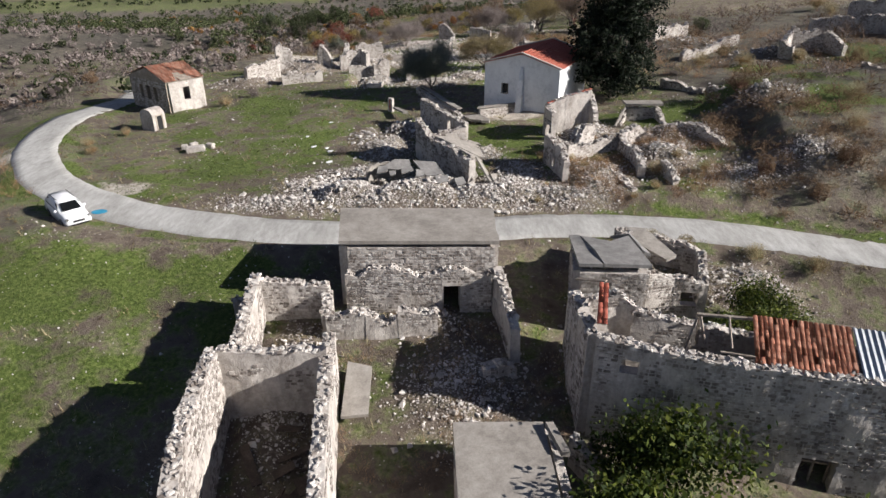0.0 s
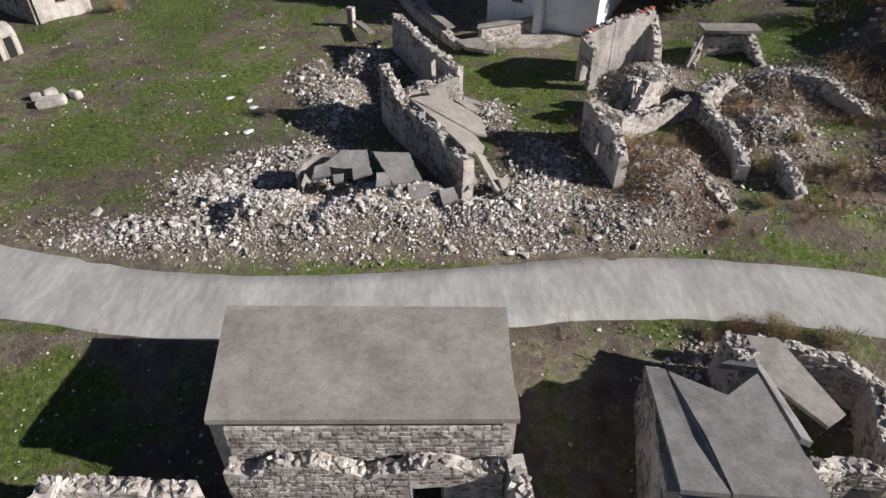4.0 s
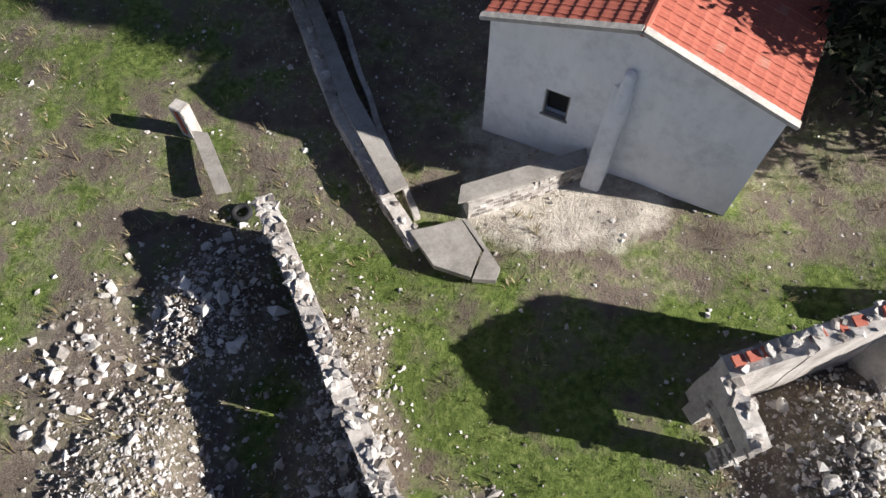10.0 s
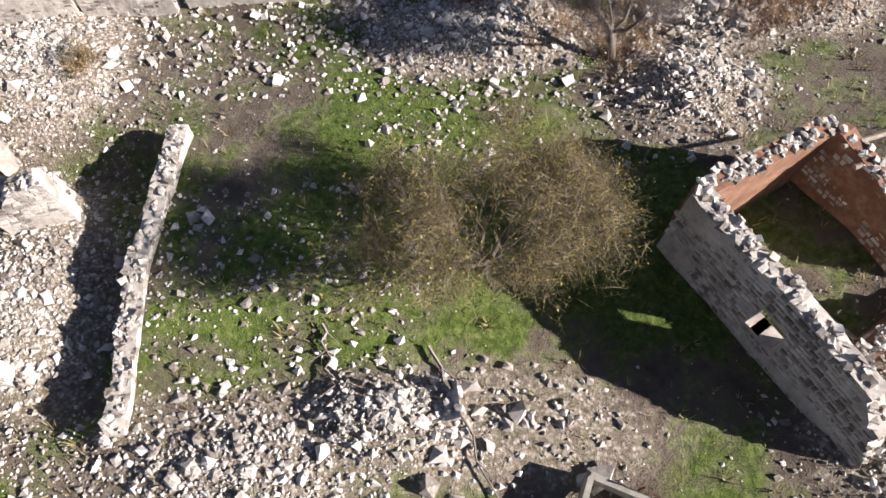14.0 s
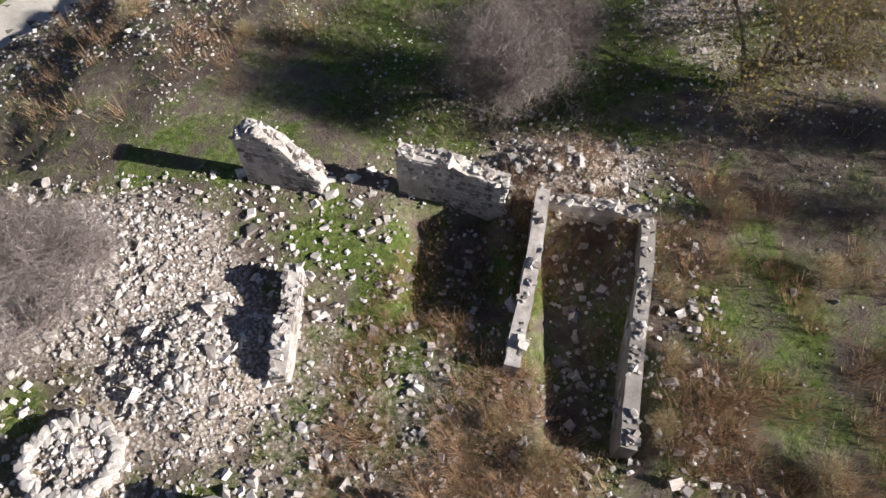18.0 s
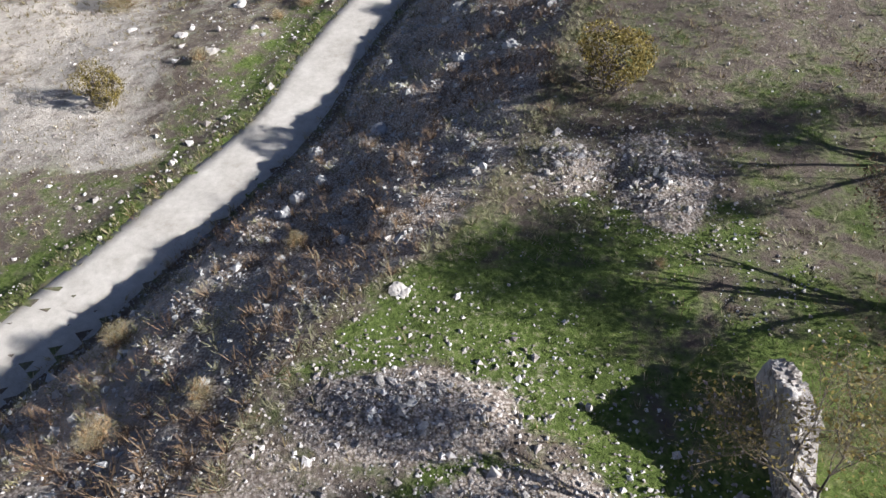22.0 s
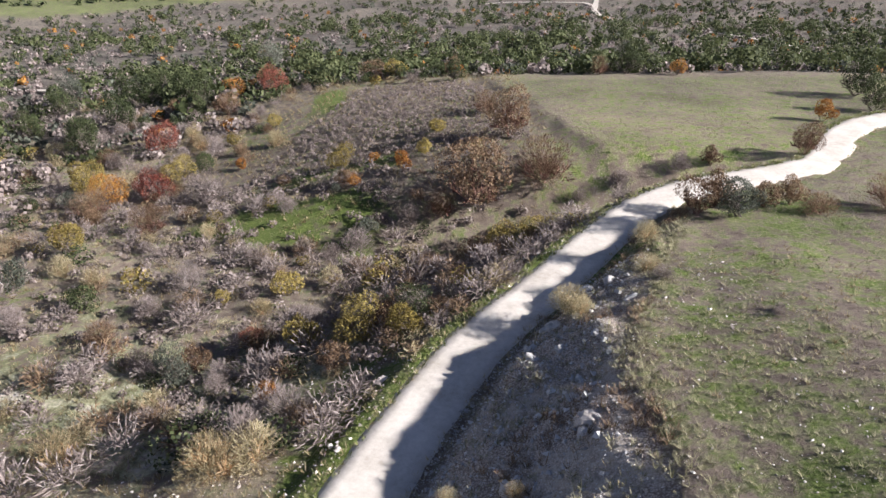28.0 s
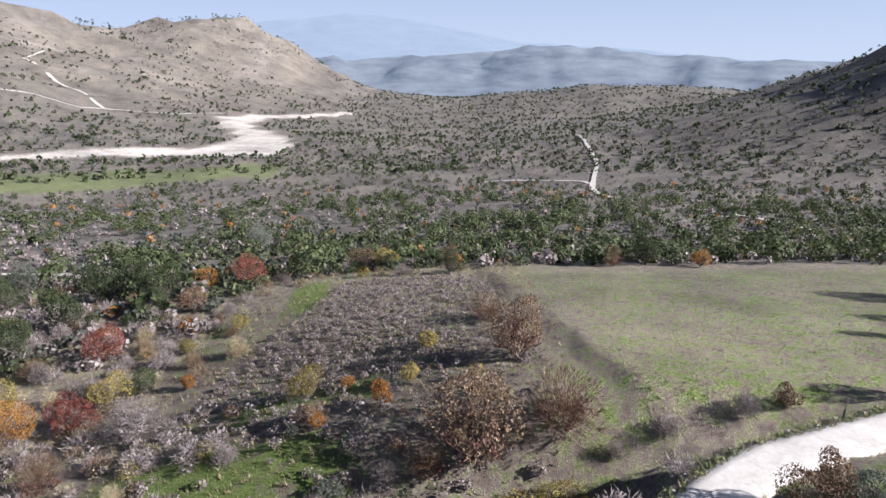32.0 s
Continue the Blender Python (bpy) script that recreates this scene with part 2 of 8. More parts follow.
M_DARK = plain("dark_plastic_and_niche_shade", (0.015, 0.015, 0.016), (0.02, 0.02, 0.021), (0.03, 0.03, 0.03), 2.0, 9.0, 0.5, 0.05, 0.002)
M_CHROME = plain("bright_metal", (0.5, 0.5, 0.5), (0.6, 0.6, 0.6), (0.7, 0.7, 0.7), 2.0, 9.0, 0.2, 0.0, 0.001, metal=1.0)
M_BLUE = plain("blue_paint", (0.02, 0.16, 0.28), (0.03, 0.24, 0.38), (0.10, 0.32, 0.45), 2.0, 12.0, 0.7, 0.1, 0.002)
M_BARK = plain("grey_bark", (0.05, 0.04, 0.035), (0.13, 0.11, 0.095), (0.24, 0.21, 0.19), 3.0, 16.0, 0.95, 0.6, 0.02)
M_TWIG = plain("grey_twigs", (0.12, 0.10, 0.09), (0.22, 0.19, 0.175), (0.36, 0.32, 0.30), 1.0, 6.0, 0.95, 0.2, 0.01, island=0.4)
M_TWIG_R = plain("red_brown_twigs", (0.07, 0.035, 0.025), (0.15, 0.08, 0.06), (0.26, 0.15, 0.12), 1.0, 6.0, 0.95, 0.2, 0.01, island=0.4)
M_STRAW = plain("dry_stalks", (0.20, 0.11, 0.05), (0.36, 0.23, 0.12), (0.52, 0.40, 0.25), 1.0, 5.0, 0.95, 0.1, 0.01, island=0.5)


def leaf(name, dark, mid, light, island=0.45):
    m = plain(name, dark, mid, light, 0.9, 5.0, 0.7, 0.0, 0.001, island=island, obj=0.25)
    t = m.node_tree
    b = t.nodes["Principled BSDF"]
    tr = t.nodes.new("ShaderNodeBsdfTranslucent")
    mx = t.nodes.new("ShaderNodeMixShader")
    mx.inputs[0].default_value = 0.3
    t.links.new(b.inputs["Base Color"].links[0].from_socket, tr.inputs["Color"])
    t.links.new(b.outputs[0], mx.inputs[1])
    t.links.new(tr.outputs[0], mx.inputs[2])
    t.links.new(mx.outputs[0], t.nodes["Material Output"].inputs["Surface"])
    return m


L_DARK = leaf("dark_green_leaves", (0.018, 0.028, 0.010), (0.045, 0.066, 0.022), (0.09, 0.115, 0.045))
L_CITRUS = leaf("glossy_green_leaves", (0.02, 0.035, 0.006), (0.06, 0.085, 0.012), (0.15, 0.17, 0.03))
L_OLIVE = leaf("olive_leaves", (0.055, 0.062, 0.045), (0.10, 0.112, 0.085), (0.165, 0.18, 0.14), 0.25)
L_SILVER = leaf("silvery_olive_leaves", (0.14, 0.15, 0.125), (0.23, 0.243, 0.21), (0.32, 0.335, 0.295), 0.3)
L_TUSSOCK = leaf("pale_tussock_blades", (0.13, 0.125, 0.06), (0.24, 0.23, 0.13), (0.37, 0.35, 0.23))
L_SCRUB = leaf("evergreen_scrub_leaves", (0.02, 0.028, 0.011), (0.048, 0.063, 0.023), (0.092, 0.108, 0.046))
L_CYPRESS = leaf("conifer_needles", (0.006, 0.010, 0.006), (0.016, 0.024, 0.013), (0.035, 0.048, 0.026))
L_YELLOW = leaf("yellow_green_leaves", (0.11, 0.086, 0.022), (0.235, 0.185, 0.05), (0.37, 0.30, 0.105))
L_RED = leaf("autumn_red_leaves", (0.10, 0.026, 0.018), (0.20, 0.06, 0.04), (0.31, 0.13, 0.09))
L_ORANGE = leaf("autumn_orange_leaves", (0.15, 0.055, 0.012), (0.28, 0.12, 0.025), (0.40, 0.22, 0.06))
L_GREY = leaf("grey_brown_twig_tips", (0.12, 0.097, 0.088), (0.22, 0.183, 0.166), (0.33, 0.285, 0.262))
L_TAN = leaf("tan_twig_tips", (0.10, 0.08, 0.045), (0.20, 0.16, 0.09), (0.31, 0.26, 0.16))
L_BROWN = leaf("withered_brown_leaves", (0.065, 0.038, 0.021), (0.145, 0.092, 0.055), (0.255, 0.18, 0.11))
L_GRASS = leaf("green_grass_blades", (0.04, 0.056, 0.012), (0.10, 0.13, 0.03), (0.20, 0.22, 0.075))
L_DRY = leaf("dry_grass_blades", (0.16, 0.12, 0.06), (0.30, 0.25, 0.14), (0.46, 0.41, 0.26))


def ground_material():
    m, t, b = nodes_of("ground", 0.97)
    co = t.nodes.new("ShaderNodeNewGeometry").outputs["Position"]
    at = t.nodes.new("ShaderNodeAttribute")
    at.attribute_name = "cover"
    sp = t.nodes.new("ShaderNodeSeparateColor")
    t.links.new(at.outputs["Color"], sp.inputs[0])
    green, stony, pale = sp.outputs[0], sp.outputs[1], sp.outputs[2]
    n_big, n_mid, n_fine, n_tiny = (noise_node(t, s, 5, 0.65, co) for s in (0.09, 0.7, 4.0, 17.0))
    dirt = ramp_node(t, n_mid, [(0.3, (0.09, 0.071, 0.055)), (0.5, (0.17, 0.138, 0.11)), (0.7, (0.285, 0.24, 0.20))])
    dry = ramp_node(t, n_fine, [(0.3, (0.105, 0.092, 0.06)), (0.5, (0.19, 0.168, 0.115)), (0.72, (0.32, 0.285, 0.21))])
    grass = ramp_node(t, n_fine, [(0.28, (0.04, 0.056, 0.013)), (0.5, (0.09, 0.128, 0.027)), (0.72, (0.185, 0.21, 0.068))])
    v = t.nodes.new("ShaderNodeTexVoronoi")
    v.inputs["Scale"].default_value = 8.5
    t.links.new(co, v.inputs["Vector"])
    chips = ramp_node(t, v.outputs["Distance"], [(0.15, (0.54, 0.485, 0.425)), (0.45, (0.37, 0.32, 0.27)), (0.7, (0.19, 0.152, 0.122))])
    base = mix_node(t, math_node(t, "MULTIPLY", math_node(t, "GREATER_THAN", n_mid, 0.5), 0.7), dirt, dry)
    g = math_node(t, "ADD", green, math_node(t, "MULTIPLY", math_node(t, "SUBTRACT", n_mid, 0.5), 1.5))
    gm = t.nodes.new("ShaderNodeMapRange")
    gm.inputs[1].default_value, gm.inputs[2].default_value = 0.30, 0.62
    t.links.new(g, gm.inputs[0])
    base = mix_node(t, gm.outputs[0], base, grass)
    s = math_node(t, "ADD", stony, math_node(t, "MULTIPLY", math_node(t, "SUBTRACT", n_fine, 0.5), 1.2))
    sm = t.nodes.new("ShaderNodeMapRange")
    sm.inputs[1].default_value, sm.inputs[2].default_value = 0.35, 0.65
    t.links.new(s, sm.inputs[0])
    base = mix_node(t, sm.outputs[0], base, chips)
    chalk = ramp_node(t, n_fine, [(0.3, (0.34, 0.305, 0.255)), (0.7, (0.52, 0.48, 0.42))])
    p = math_node(t, "ADD", pale, math_node(t, "MULTIPLY", math_node(t, "SUBTRACT", n_mid, 0.5), 0.9))
    pm = t.nodes.new("ShaderNodeMapRange")
    pm.inputs[1].default_value, pm.inputs[2].default_value = 0.35, 0.65
    t.links.new(p, pm.inputs[0])
    base = mix_node(t, pm.outputs[0], base, chalk)
    base = mix_node(t, 0.55, base, ramp_node(t, n_big, [(0.3, (0.36, 0.36, 0.36)), (0.7, (0.62, 0.62, 0.62))]), "OVERLAY")
    heath = ramp_node(t, n_mid, [(0.3, (0.05, 0.045, 0.038)), (0.5, (0.10, 0.09, 0.075)), (0.7, (0.172, 0.155, 0.131))])
    base = mix_node(t, math_node(t, "MULTIPLY", at.outputs["Alpha"], math_node(t, "SUBTRACT", 1.0, pm.outputs[0])), base, heath)
    n_land = noise_node(t, 0.021, 8, 0.72, co)
    base = mix_node(t, 0.75, base, ramp_node(t, n_land, [(0.36, (0.27, 0.27, 0.28)), (0.5, (0.5, 0.5, 0.5)), (0.64, (0.70, 0.69, 0.67))]), "OVERLAY")
    t.links.new(base, b.inputs["Base Color"])
    bump_to(t, b, math_node(t, "ADD", n_fine, math_node(t, "MULTIPLY", n_tiny, 0.5)), 0.9, 0.12)
    return m


def road_material(name, dark, mid, light, stretch=(1, 1, 1)):
    m, t, b = nodes_of(name, 0.92)
    co = t.nodes.new("ShaderNodeNewGeometry").outputs["Position"]
    st = t.nodes.new("ShaderNodeMapping")
    st.inputs["Scale"].default_value = stretch
    t.links.new(co, st.inputs["Vector"])
    n1, n2, n3 = (noise_node(t, s, 6, 0.65, st.outputs[0]) for s in (0.35, 2.2, 24.0))
    fac = math_node(t, "ADD", math_node(t, "MULTIPLY", n1, 0.6), math_node(t, "MULTIPLY", n2, 0.4))
    col = ramp_node(t, fac, [(0.34, dark), (0.5, mid), (0.64, light)])
    col = mix_node(t, 0.25, col, ramp_node(t, n3, [(0.35, (0.3, 0.3, 0.3)), (0.65, (0.68, 0.68, 0.68))]), "OVERLAY")
    t.links.new(col, b.inputs["Base Color"])
    bump_to(t, b, math_node(t, "ADD", n3, n2), 0.35, 0.02)
    return m


M_GROUND = ground_material()
M_ROAD = road_material("pale_concrete_road", (0.26, 0.257, 0.24), (0.37, 0.365, 0.345), (0.49, 0.487, 0.47), (1.7, 0.55, 1))
M_DUST = road_material("dusty_farm_track", (0.30, 0.27, 0.23), (0.40, 0.37, 0.32), (0.48, 0.45, 0.39))
M_TRACK = road_material("chalky_dirt_track", (0.35, 0.322, 0.275), (0.46, 0.43, 0.38), (0.55, 0.52, 0.465))

# ---- the lie of the land ----
ROAD = [(60, 30), (45, 35.5), (30, 38.8), (20, 42.0), (13, 43.1), (8, 43.2), (2, 42.4), (-6, 41.7), (-12, 42.1), (-18, 43.3), (-24, 45.2), (-30, 48.6), (-35, 53), (-39.2, 59.5), (-41.2, 65), (-41.9, 71), (-41.2, 76), (-40.4, 82), (-41.5, 88), (-44, 94)]
TRACK = [(-44, 94), (-42, 106), (-34, 121), (-27, 132.5), (-17, 145), (-13.4, 151.4), (-8.6, 160), (-4.1, 169), (-2.7, 175.2), (-0.7, 181.2), (1.6, 187.4), (5.4, 195.6), (8.3, 201.8), (12.0, 208), (17.8, 215), (24.3, 223.8), (30, 230.6), (36.3, 235.2), (45, 238.6), (56, 243.7), (66, 257.2), (72, 263), (95, 274), (140, 284)]


def curve_points(pts, step=0.7):
    """A smooth run of points through a polyline."""
    p = np.array(pts, float)
    s = np.r_[0, np.cumsum(np.hypot(*np.diff(p, axis=0).T))]
    u = np.arange(0, s[-1], step)
    q = np.stack([np.interp(u, s, p[:, 0]), np.interp(u, s, p[:, 1])], 1)
    k = np.hanning(15)
    k /= k.sum()
    pad = np.concatenate([np.repeat(q[:1], 7, 0), q, np.repeat(q[-1:], 7, 0)])
    return np.stack([np.convolve(pad[:, 0], k, "valid"), np.convolve(pad[:, 1], k, "valid")], 1)


ROAD_Q, TRACK_Q = curve_points(ROAD), curve_points(TRACK)


def near_line(q, x, y, reach=14.0):
    """Distance of points to a run of points, with the place along it."""
    if x.size <= 200:
        e = np.hypot(x[:, None] - q[None, :, 0], y[:, None] - q[None, :, 1])
        return e.min(1), e.argmin(1)
    d, idx = np.full(x.shape, 99.0), np.zeros(x.shape, int)
    for i in range(0, len(q), 2):
        m = (abs(x - q[i, 0]) < reach) & (abs(y - q[i, 1]) < reach)
        if m.any():
            e = np.hypot(x[m] - q[i, 0], y[m] - q[i, 1])
            w = e < d[m]
            dm, im = d[m], idx[m]
            dm[w], im[w] = e[w], i
            d[m], idx[m] = dm, im
    return d, idx


def road_z(x, y):
    return np.interp(y, [30, 38, 42, 60, 72, 80, 94], [-1.6, -1.2, -0.85, -0.85, -1.0, -1.6, -3.0])


def track_z(x, y):
    return np.interp(y, [94, 121, 143, 152, 165, 200, 237, 257, 275], [-3.0, -7.0, -10.4, -11.4, -12.1, -12.3, -12.0, -13.2, -14])


# heaps of fallen stone: x, y, half width, half depth, height
HEAPS_A = [(-5.5, 46.6, 5.5, 1.9, 0.75), (-2.0, 48.3, 4.2, 2.0, 1.25), (4.5, 48.2, 3.2, 2.6, 0.7), (-5.5, 58.8, 2.4, 4.2, 0.8), (-4.2, 64.6, 2.2, 2.6, 0.8),
           (0.0, 60.5, 1.5, 4.0, 0.25), (12.0, 50.0, 3.0, 3.2, 0.8), (13.2, 59.4, 3.2, 3.6, 0.9), (18.0, 53.0, 3.0, 3.4, 1.1), (21.0, 57.5, 4.5, 3.0, 1.0),
           (-8.3, 27.0, 2.0, 5.0, 0.5), (1.0, 27.0, 3.6, 3.2, 0.5), (-1.5, 32.0, 3.6, 1.2, 0.5), (12.0, 38.5, 3.0, 1.6, 0.5), (19.0, 36.0, 3.6, 2.4, 0.7), (-12.0, 23.0, 1.4, 6.0, 0.35)]
HEAPS_B = [(-9.5, 88.5, 3.2, 5.0, 0.9), (-11.5, 97.5, 4.5, 4.0, 1.0), (2.8, 85.0, 2.6, 1.4, 0.7), (-1.5, 83.5, 4.2, 2.2, 0.35), (12.2, 95.8, 2.6, 2.6, 0.8), (5.2, 98.8, 4.5, 2.0, 0.6),
           (16.0, 84.5, 3.0, 2.6, 0.8), (1.2, 103.5, 1.6, 4.0, 0.8), (-3.5, 106.0, 3.0, 4.0, 0.4), (-2.2, 113.6, 3.0, 2.6, 0.7), (11.6, 105.9, 1.7, 1.6, 1.3), (-6.0, 117.0, 4.5, 3.0, 0.5), (-4.8, 110.9, 1.5, 1.4, 0.5)]
HEAPS_C = [(5.2, 141.0, 3.4, 1.8, 0.5), (9.0, 137.2, 3.4, 1.4, 0.35), (17.0, 131.8, 2.2, 3.0, 0.3), (17.0, 153.0, 2.0, 3.0, 0.5), (9.8, 120.8, 2.6, 1.4, 0.5), (12.7, 154.4, 1.8, 2.0, 0.6), (28.0, 172.0, 2.0, 3.0, 0.7), (15.0, 104.0, 4.0, 2.5, 0.5), (15.0, 99.5, 5.0, 2.0, 0.5)]
HEAPS_D = [(-6.5, 52.8, 4.2, 1.7, 0.3), (-11.0, 50.4, 3.0, 1.6, 0.3), (-7.8, 62.5, 1.8, 3.0, 0.3), (3.6, 57.2, 1.4, 2.4, 0.2), (-2.6, 47.0, 4.6, 1.9, 1.35), (-7.6, 47.4, 3.4, 2.2, 1.15), (2.2, 46.9, 3.6, 1.6, 0.8), (6.2, 84.6, 3.2, 1.8, 0.3), (-6.3, 50.4, 3.4, 1.6, 0.45), (-9.6, 48.6, 3.0, 1.8, 0.4), (-13, 46.2, 5.5, 1.5, 0.3), (3.0, 46.0, 6.5, 1.1, 0.15), (9.5, 47.0, 4.0, 1.8, 0.3), (6.0, 51.5, 2.2, 3.4, 0.25), (-20, 97, 6.5, 5.0, 1.4), (-14, 106, 5, 4, 0.8), (-27, 88, 5.0, 3.0, 0.9), (40, 84, 6, 4, 1.0), (52, 66, 5, 4, 1.0), (30, 62, 4, 3, 0.8), (33, 98, 6, 4, 1.0), (26, 49, 6, 2.5, 0.5)]
# sunken floors inside the far rooms
PITS = [(-9.0, 89.8, 3.9, 5.4, 1.2), (5.9, 117.2, 1.7, 2.4, 0.8), (9.9, 114.8, 1.5, 4.4, 1.0), (7.8, 106.4, 1.9, 1.9, 0.9)]
HEAPS = HEAPS_A + HEAPS_B + HEAPS_C + HEAPS_D


def heap_sum(x, y):
    z, cover = np.zeros_like(x), np.zeros_like(x)
    for i, (hx, hy, rx, ry, h) in enumerate(HEAPS):
        m = (abs(x - hx) < rx * 1.7) & (abs(y - hy) < ry * 1.7)
        if m.any():
            r = np.hypot((x[m] - hx) / rx, (y[m] - hy) / ry) + 0.28 * fbm(x[m], y[m], 2.2, 3, i)
            z[m] = np.maximum(z[m], h * (1 - smooth_step(0.1, 1.15, r)))
            cover[m] = np.maximum(cover[m], 1 - smooth_step(0.75, 1.25, r))
    return z, cover


PLATEAU = ([-90, 0, 18, 28, 36, 40, 44.5, 47.2, 60, 75, 90, 105, 125, 140, 150, 165, 182, 200, 237, 300, 325, 360, 420, 520, 700, 900],
           [-9, -6.5, -5.0, -3.0, -1.9, -1.0, -0.85, -0.15, 0.0, 0.25, 0.3, -0.5, -0.9, -2.9, -3.7, -3.4, -3.9, -6.0, -11.3, -17.6, -21.5, -30, -40, -50, -60, -64])
VALLEY = ([60, 100, 150, 177, 200, 267, 316, 380, 450, 600, 900], [-5, -9, -13.5, -15.5, -18, -28, -27, -36, -44, -58, -64])
BANK_EDGE = ([95, 110, 130, 142, 146, 150, 155.5, 163, 171.5, 180, 187, 196, 203, 207, 213, 223, 236, 244, 262, 300, 312], [-22, -11, -3.5, 0.6, 2.8, 7.4, 10.9, 13.2, 16.3, 18.6, 19.8, 19.6, 21.6, 24.5, 26.5, 31.5, 36, 31, 27, 19, 17])


def ground_z(x, y):
    x, y = np.asarray(x, float), np.asarray(y, float)
    p = np.interp(y, *PLATEAU)
    village = smooth_step(40, 56, y) * (1 - smooth_step(185, 215, y))
    p = p + village * (0.05 * np.clip(x, -36, 12) * (1 - smooth_step(110, 150, y)) + 0.085 * np.clip(x - 12, 0, 70))
    p = p + (1 - smooth_step(38, 50, y)) * 0.05 * np.clip(-x - 14, 0, 25) * smooth_step(10, 34, y) * 0.9
    p = p + 1.9 * smooth_step(24.5, 28.5, x - 0.12 * (y - 50) + 0.8 * fbm(x, y, 5, 3, 21)) * smooth_step(43.5, 48, y) * (1 - smooth_step(62, 80, y)) * (1 - smooth_step(45, 70, x))
    # the bank above the track and the valley below it
    v = np.interp(y, *VALLEY)
    edge, tx, tz = np.interp(y, *BANK_EDGE), np.interp(y, [q[1] for q in TRACK], [q[0] for q in TRACK]), track_z(x, y)
    edge = edge + 0.8 * fbm(x * 0 + 3.0, y, 5.0, 3)
    gully = smooth_step(92, 122, y)
    t = np.clip((x - tx - 2.2) / np.maximum(edge - tx - 2.2, 1.0), 0, 1)
    p = p - 0.7 * smooth_step(150, 165, y) * (1 - smooth_step(2, 12, x - edge)) * (1 - smooth_step(215, 240, y))
    bank = tz + (p - tz) * t ** 0.95
    down = np.clip((tx - 2.2 - x) / 28.0, 0, 1)
    low = tz + (v - tz) * (1 - (1 - down) ** 1.4)
    side = np.where(x > tx, bank, low)
    late = smooth_step(238, 252, y)
    # beyond the track: the brown field below the green one, with a stone step between
    fe = np.interp(y, *BANK_EDGE)
    step = smooth_step(-2.4, 2.4, x - fe + 2.2 * fbm(x, y, 9, 3, 15))
    soft = smooth_step(300, 330, y)
    step = step * (1 - soft) + smooth_step(-60, 40, x - fe) * soft
    lowf = v + (p - 1.1 - v) * smooth_step(-75, 0, x - fe)
    field = lowf * (1 - step) + p * step
    side = side * (1 - late) + field * late
    z = p * (1 - gully) + side * gully
    # the land falls away beside the village
    z = z - smooth_step(44, 130, -x) * 34 * (1 - smooth_step(60, 200, y)) - smooth_step(50, 110, -x) * 4
    # valley, river plain and far hills
    far = np.hypot(x - 9, y - 188)
    plain_z = -66.0
    out = smooth_step(330, 620, far)
    hills = 215 * np.exp(-(((x + 1150) / 560) ** 2 + ((y - 1500) / 900) ** 2)) + 230 * np.exp(-(((x + 1500) / 600) ** 2 + ((y - 1000) / 900) ** 2)) + 185 * np.exp(-(((x + 560) / 300) ** 2 + ((y - 2050) / 420) ** 2))
    hills += 205 * np.exp(-(((x - 800) / 330) ** 2 + ((y - 1000) / 360) ** 2)) + 40 * np.exp(-(((x - 560) / 330) ** 2 + ((y - 760) / 380) ** 2)) + 60 * np.exp(-(((x - 500) / 500) ** 2 + ((y - 1900) / 400) ** 2))
    hills *= smooth_step(250, 800, far)
    hills *= 1 - 0.42 * np.abs(fbm(x, y, 210, 5, 12)) - 0.12 * np.abs(fbm(x, y, 55, 3, 13))
    hills += 60 * smooth_step(60, 500, x) * smooth_step(40, 400, x - y * 0.6) * smooth_step(120, 500, far)
    z = z * (1 - out) + (plain_z + 7 * fbm(x, y, 160, 3)) * out + hills * (1 + 0.3 * fbm(x, y, 260, 5))
    # small relief
    z = z + 0.12 * fbm(x, y, 5.0, 3) * smooth_step(44, 50, y) + 0.10 * fbm(x, y, 1.7, 3) + smooth_step(60, 200, far) * 1.2 * fbm(x, y, 30, 4)
    # rough ground on the cut bank and ledges on the slope below the track
    z = z + (0.8 * fbm(x, y, 4.5, 4, 5) + 0.9 * np.abs(fbm(x + 0.6 * y, y * 0.35, 3.2, 4, 8))) * gully * smooth_step(0.05, 0.3, t) * (1 - smooth_step(0.8, 1.0, t)) * (1 - smooth_step(215, 230, y))
    z = z + 1.3 * fbm(x * 0.6 + y * 0.3, y, 12.0, 3, 6) * smooth_step(4, 10, tx - x) * smooth_step(150, 175, y) * (1 - smooth_step(245, 262, y))
    d, i = near_line(ROAD_Q, x, y)
    w = 1 - smooth_step(2.2, 4.0, d)
    z = z * (1 - w) + road_z(ROAD_Q[i, 0], ROAD_Q[i, 1]) * w
    d, i = near_line(TRACK_Q, x, y)
    w = 1 - smooth_step(3.0, 4.8, d)
    z = z * (1 - w) + track_z(TRACK_Q[i, 0], TRACK_Q[i, 1]) * w
    for hx, hy, rx, ry, h in PITS:
        z = z - h * (1 - smooth_step(0.75, 1.05, np.maximum(abs(x - hx) / rx, abs(y - hy) / ry)))
    return z + heap_sum(x, y)[0]


def gz(x, y):
    return float(ground_z(np.array([float(x)]), np.array([float(y)]))[0])

# ---- ground, roads ----
def axis_steps(lo, a, b, hi, fine, grow=1.09):
    mid = list(np.arange(a, b, fine))
    up, s = [b], fine
    while up[-1] < hi:
        s *= grow
        up.append(up[-1] + s)
    dn, s = [a], fine
    while dn[-1] > lo:
        s *= grow
        dn.append(dn[-1] - s)
    return np.array(dn[:0:-1] + mid + up)


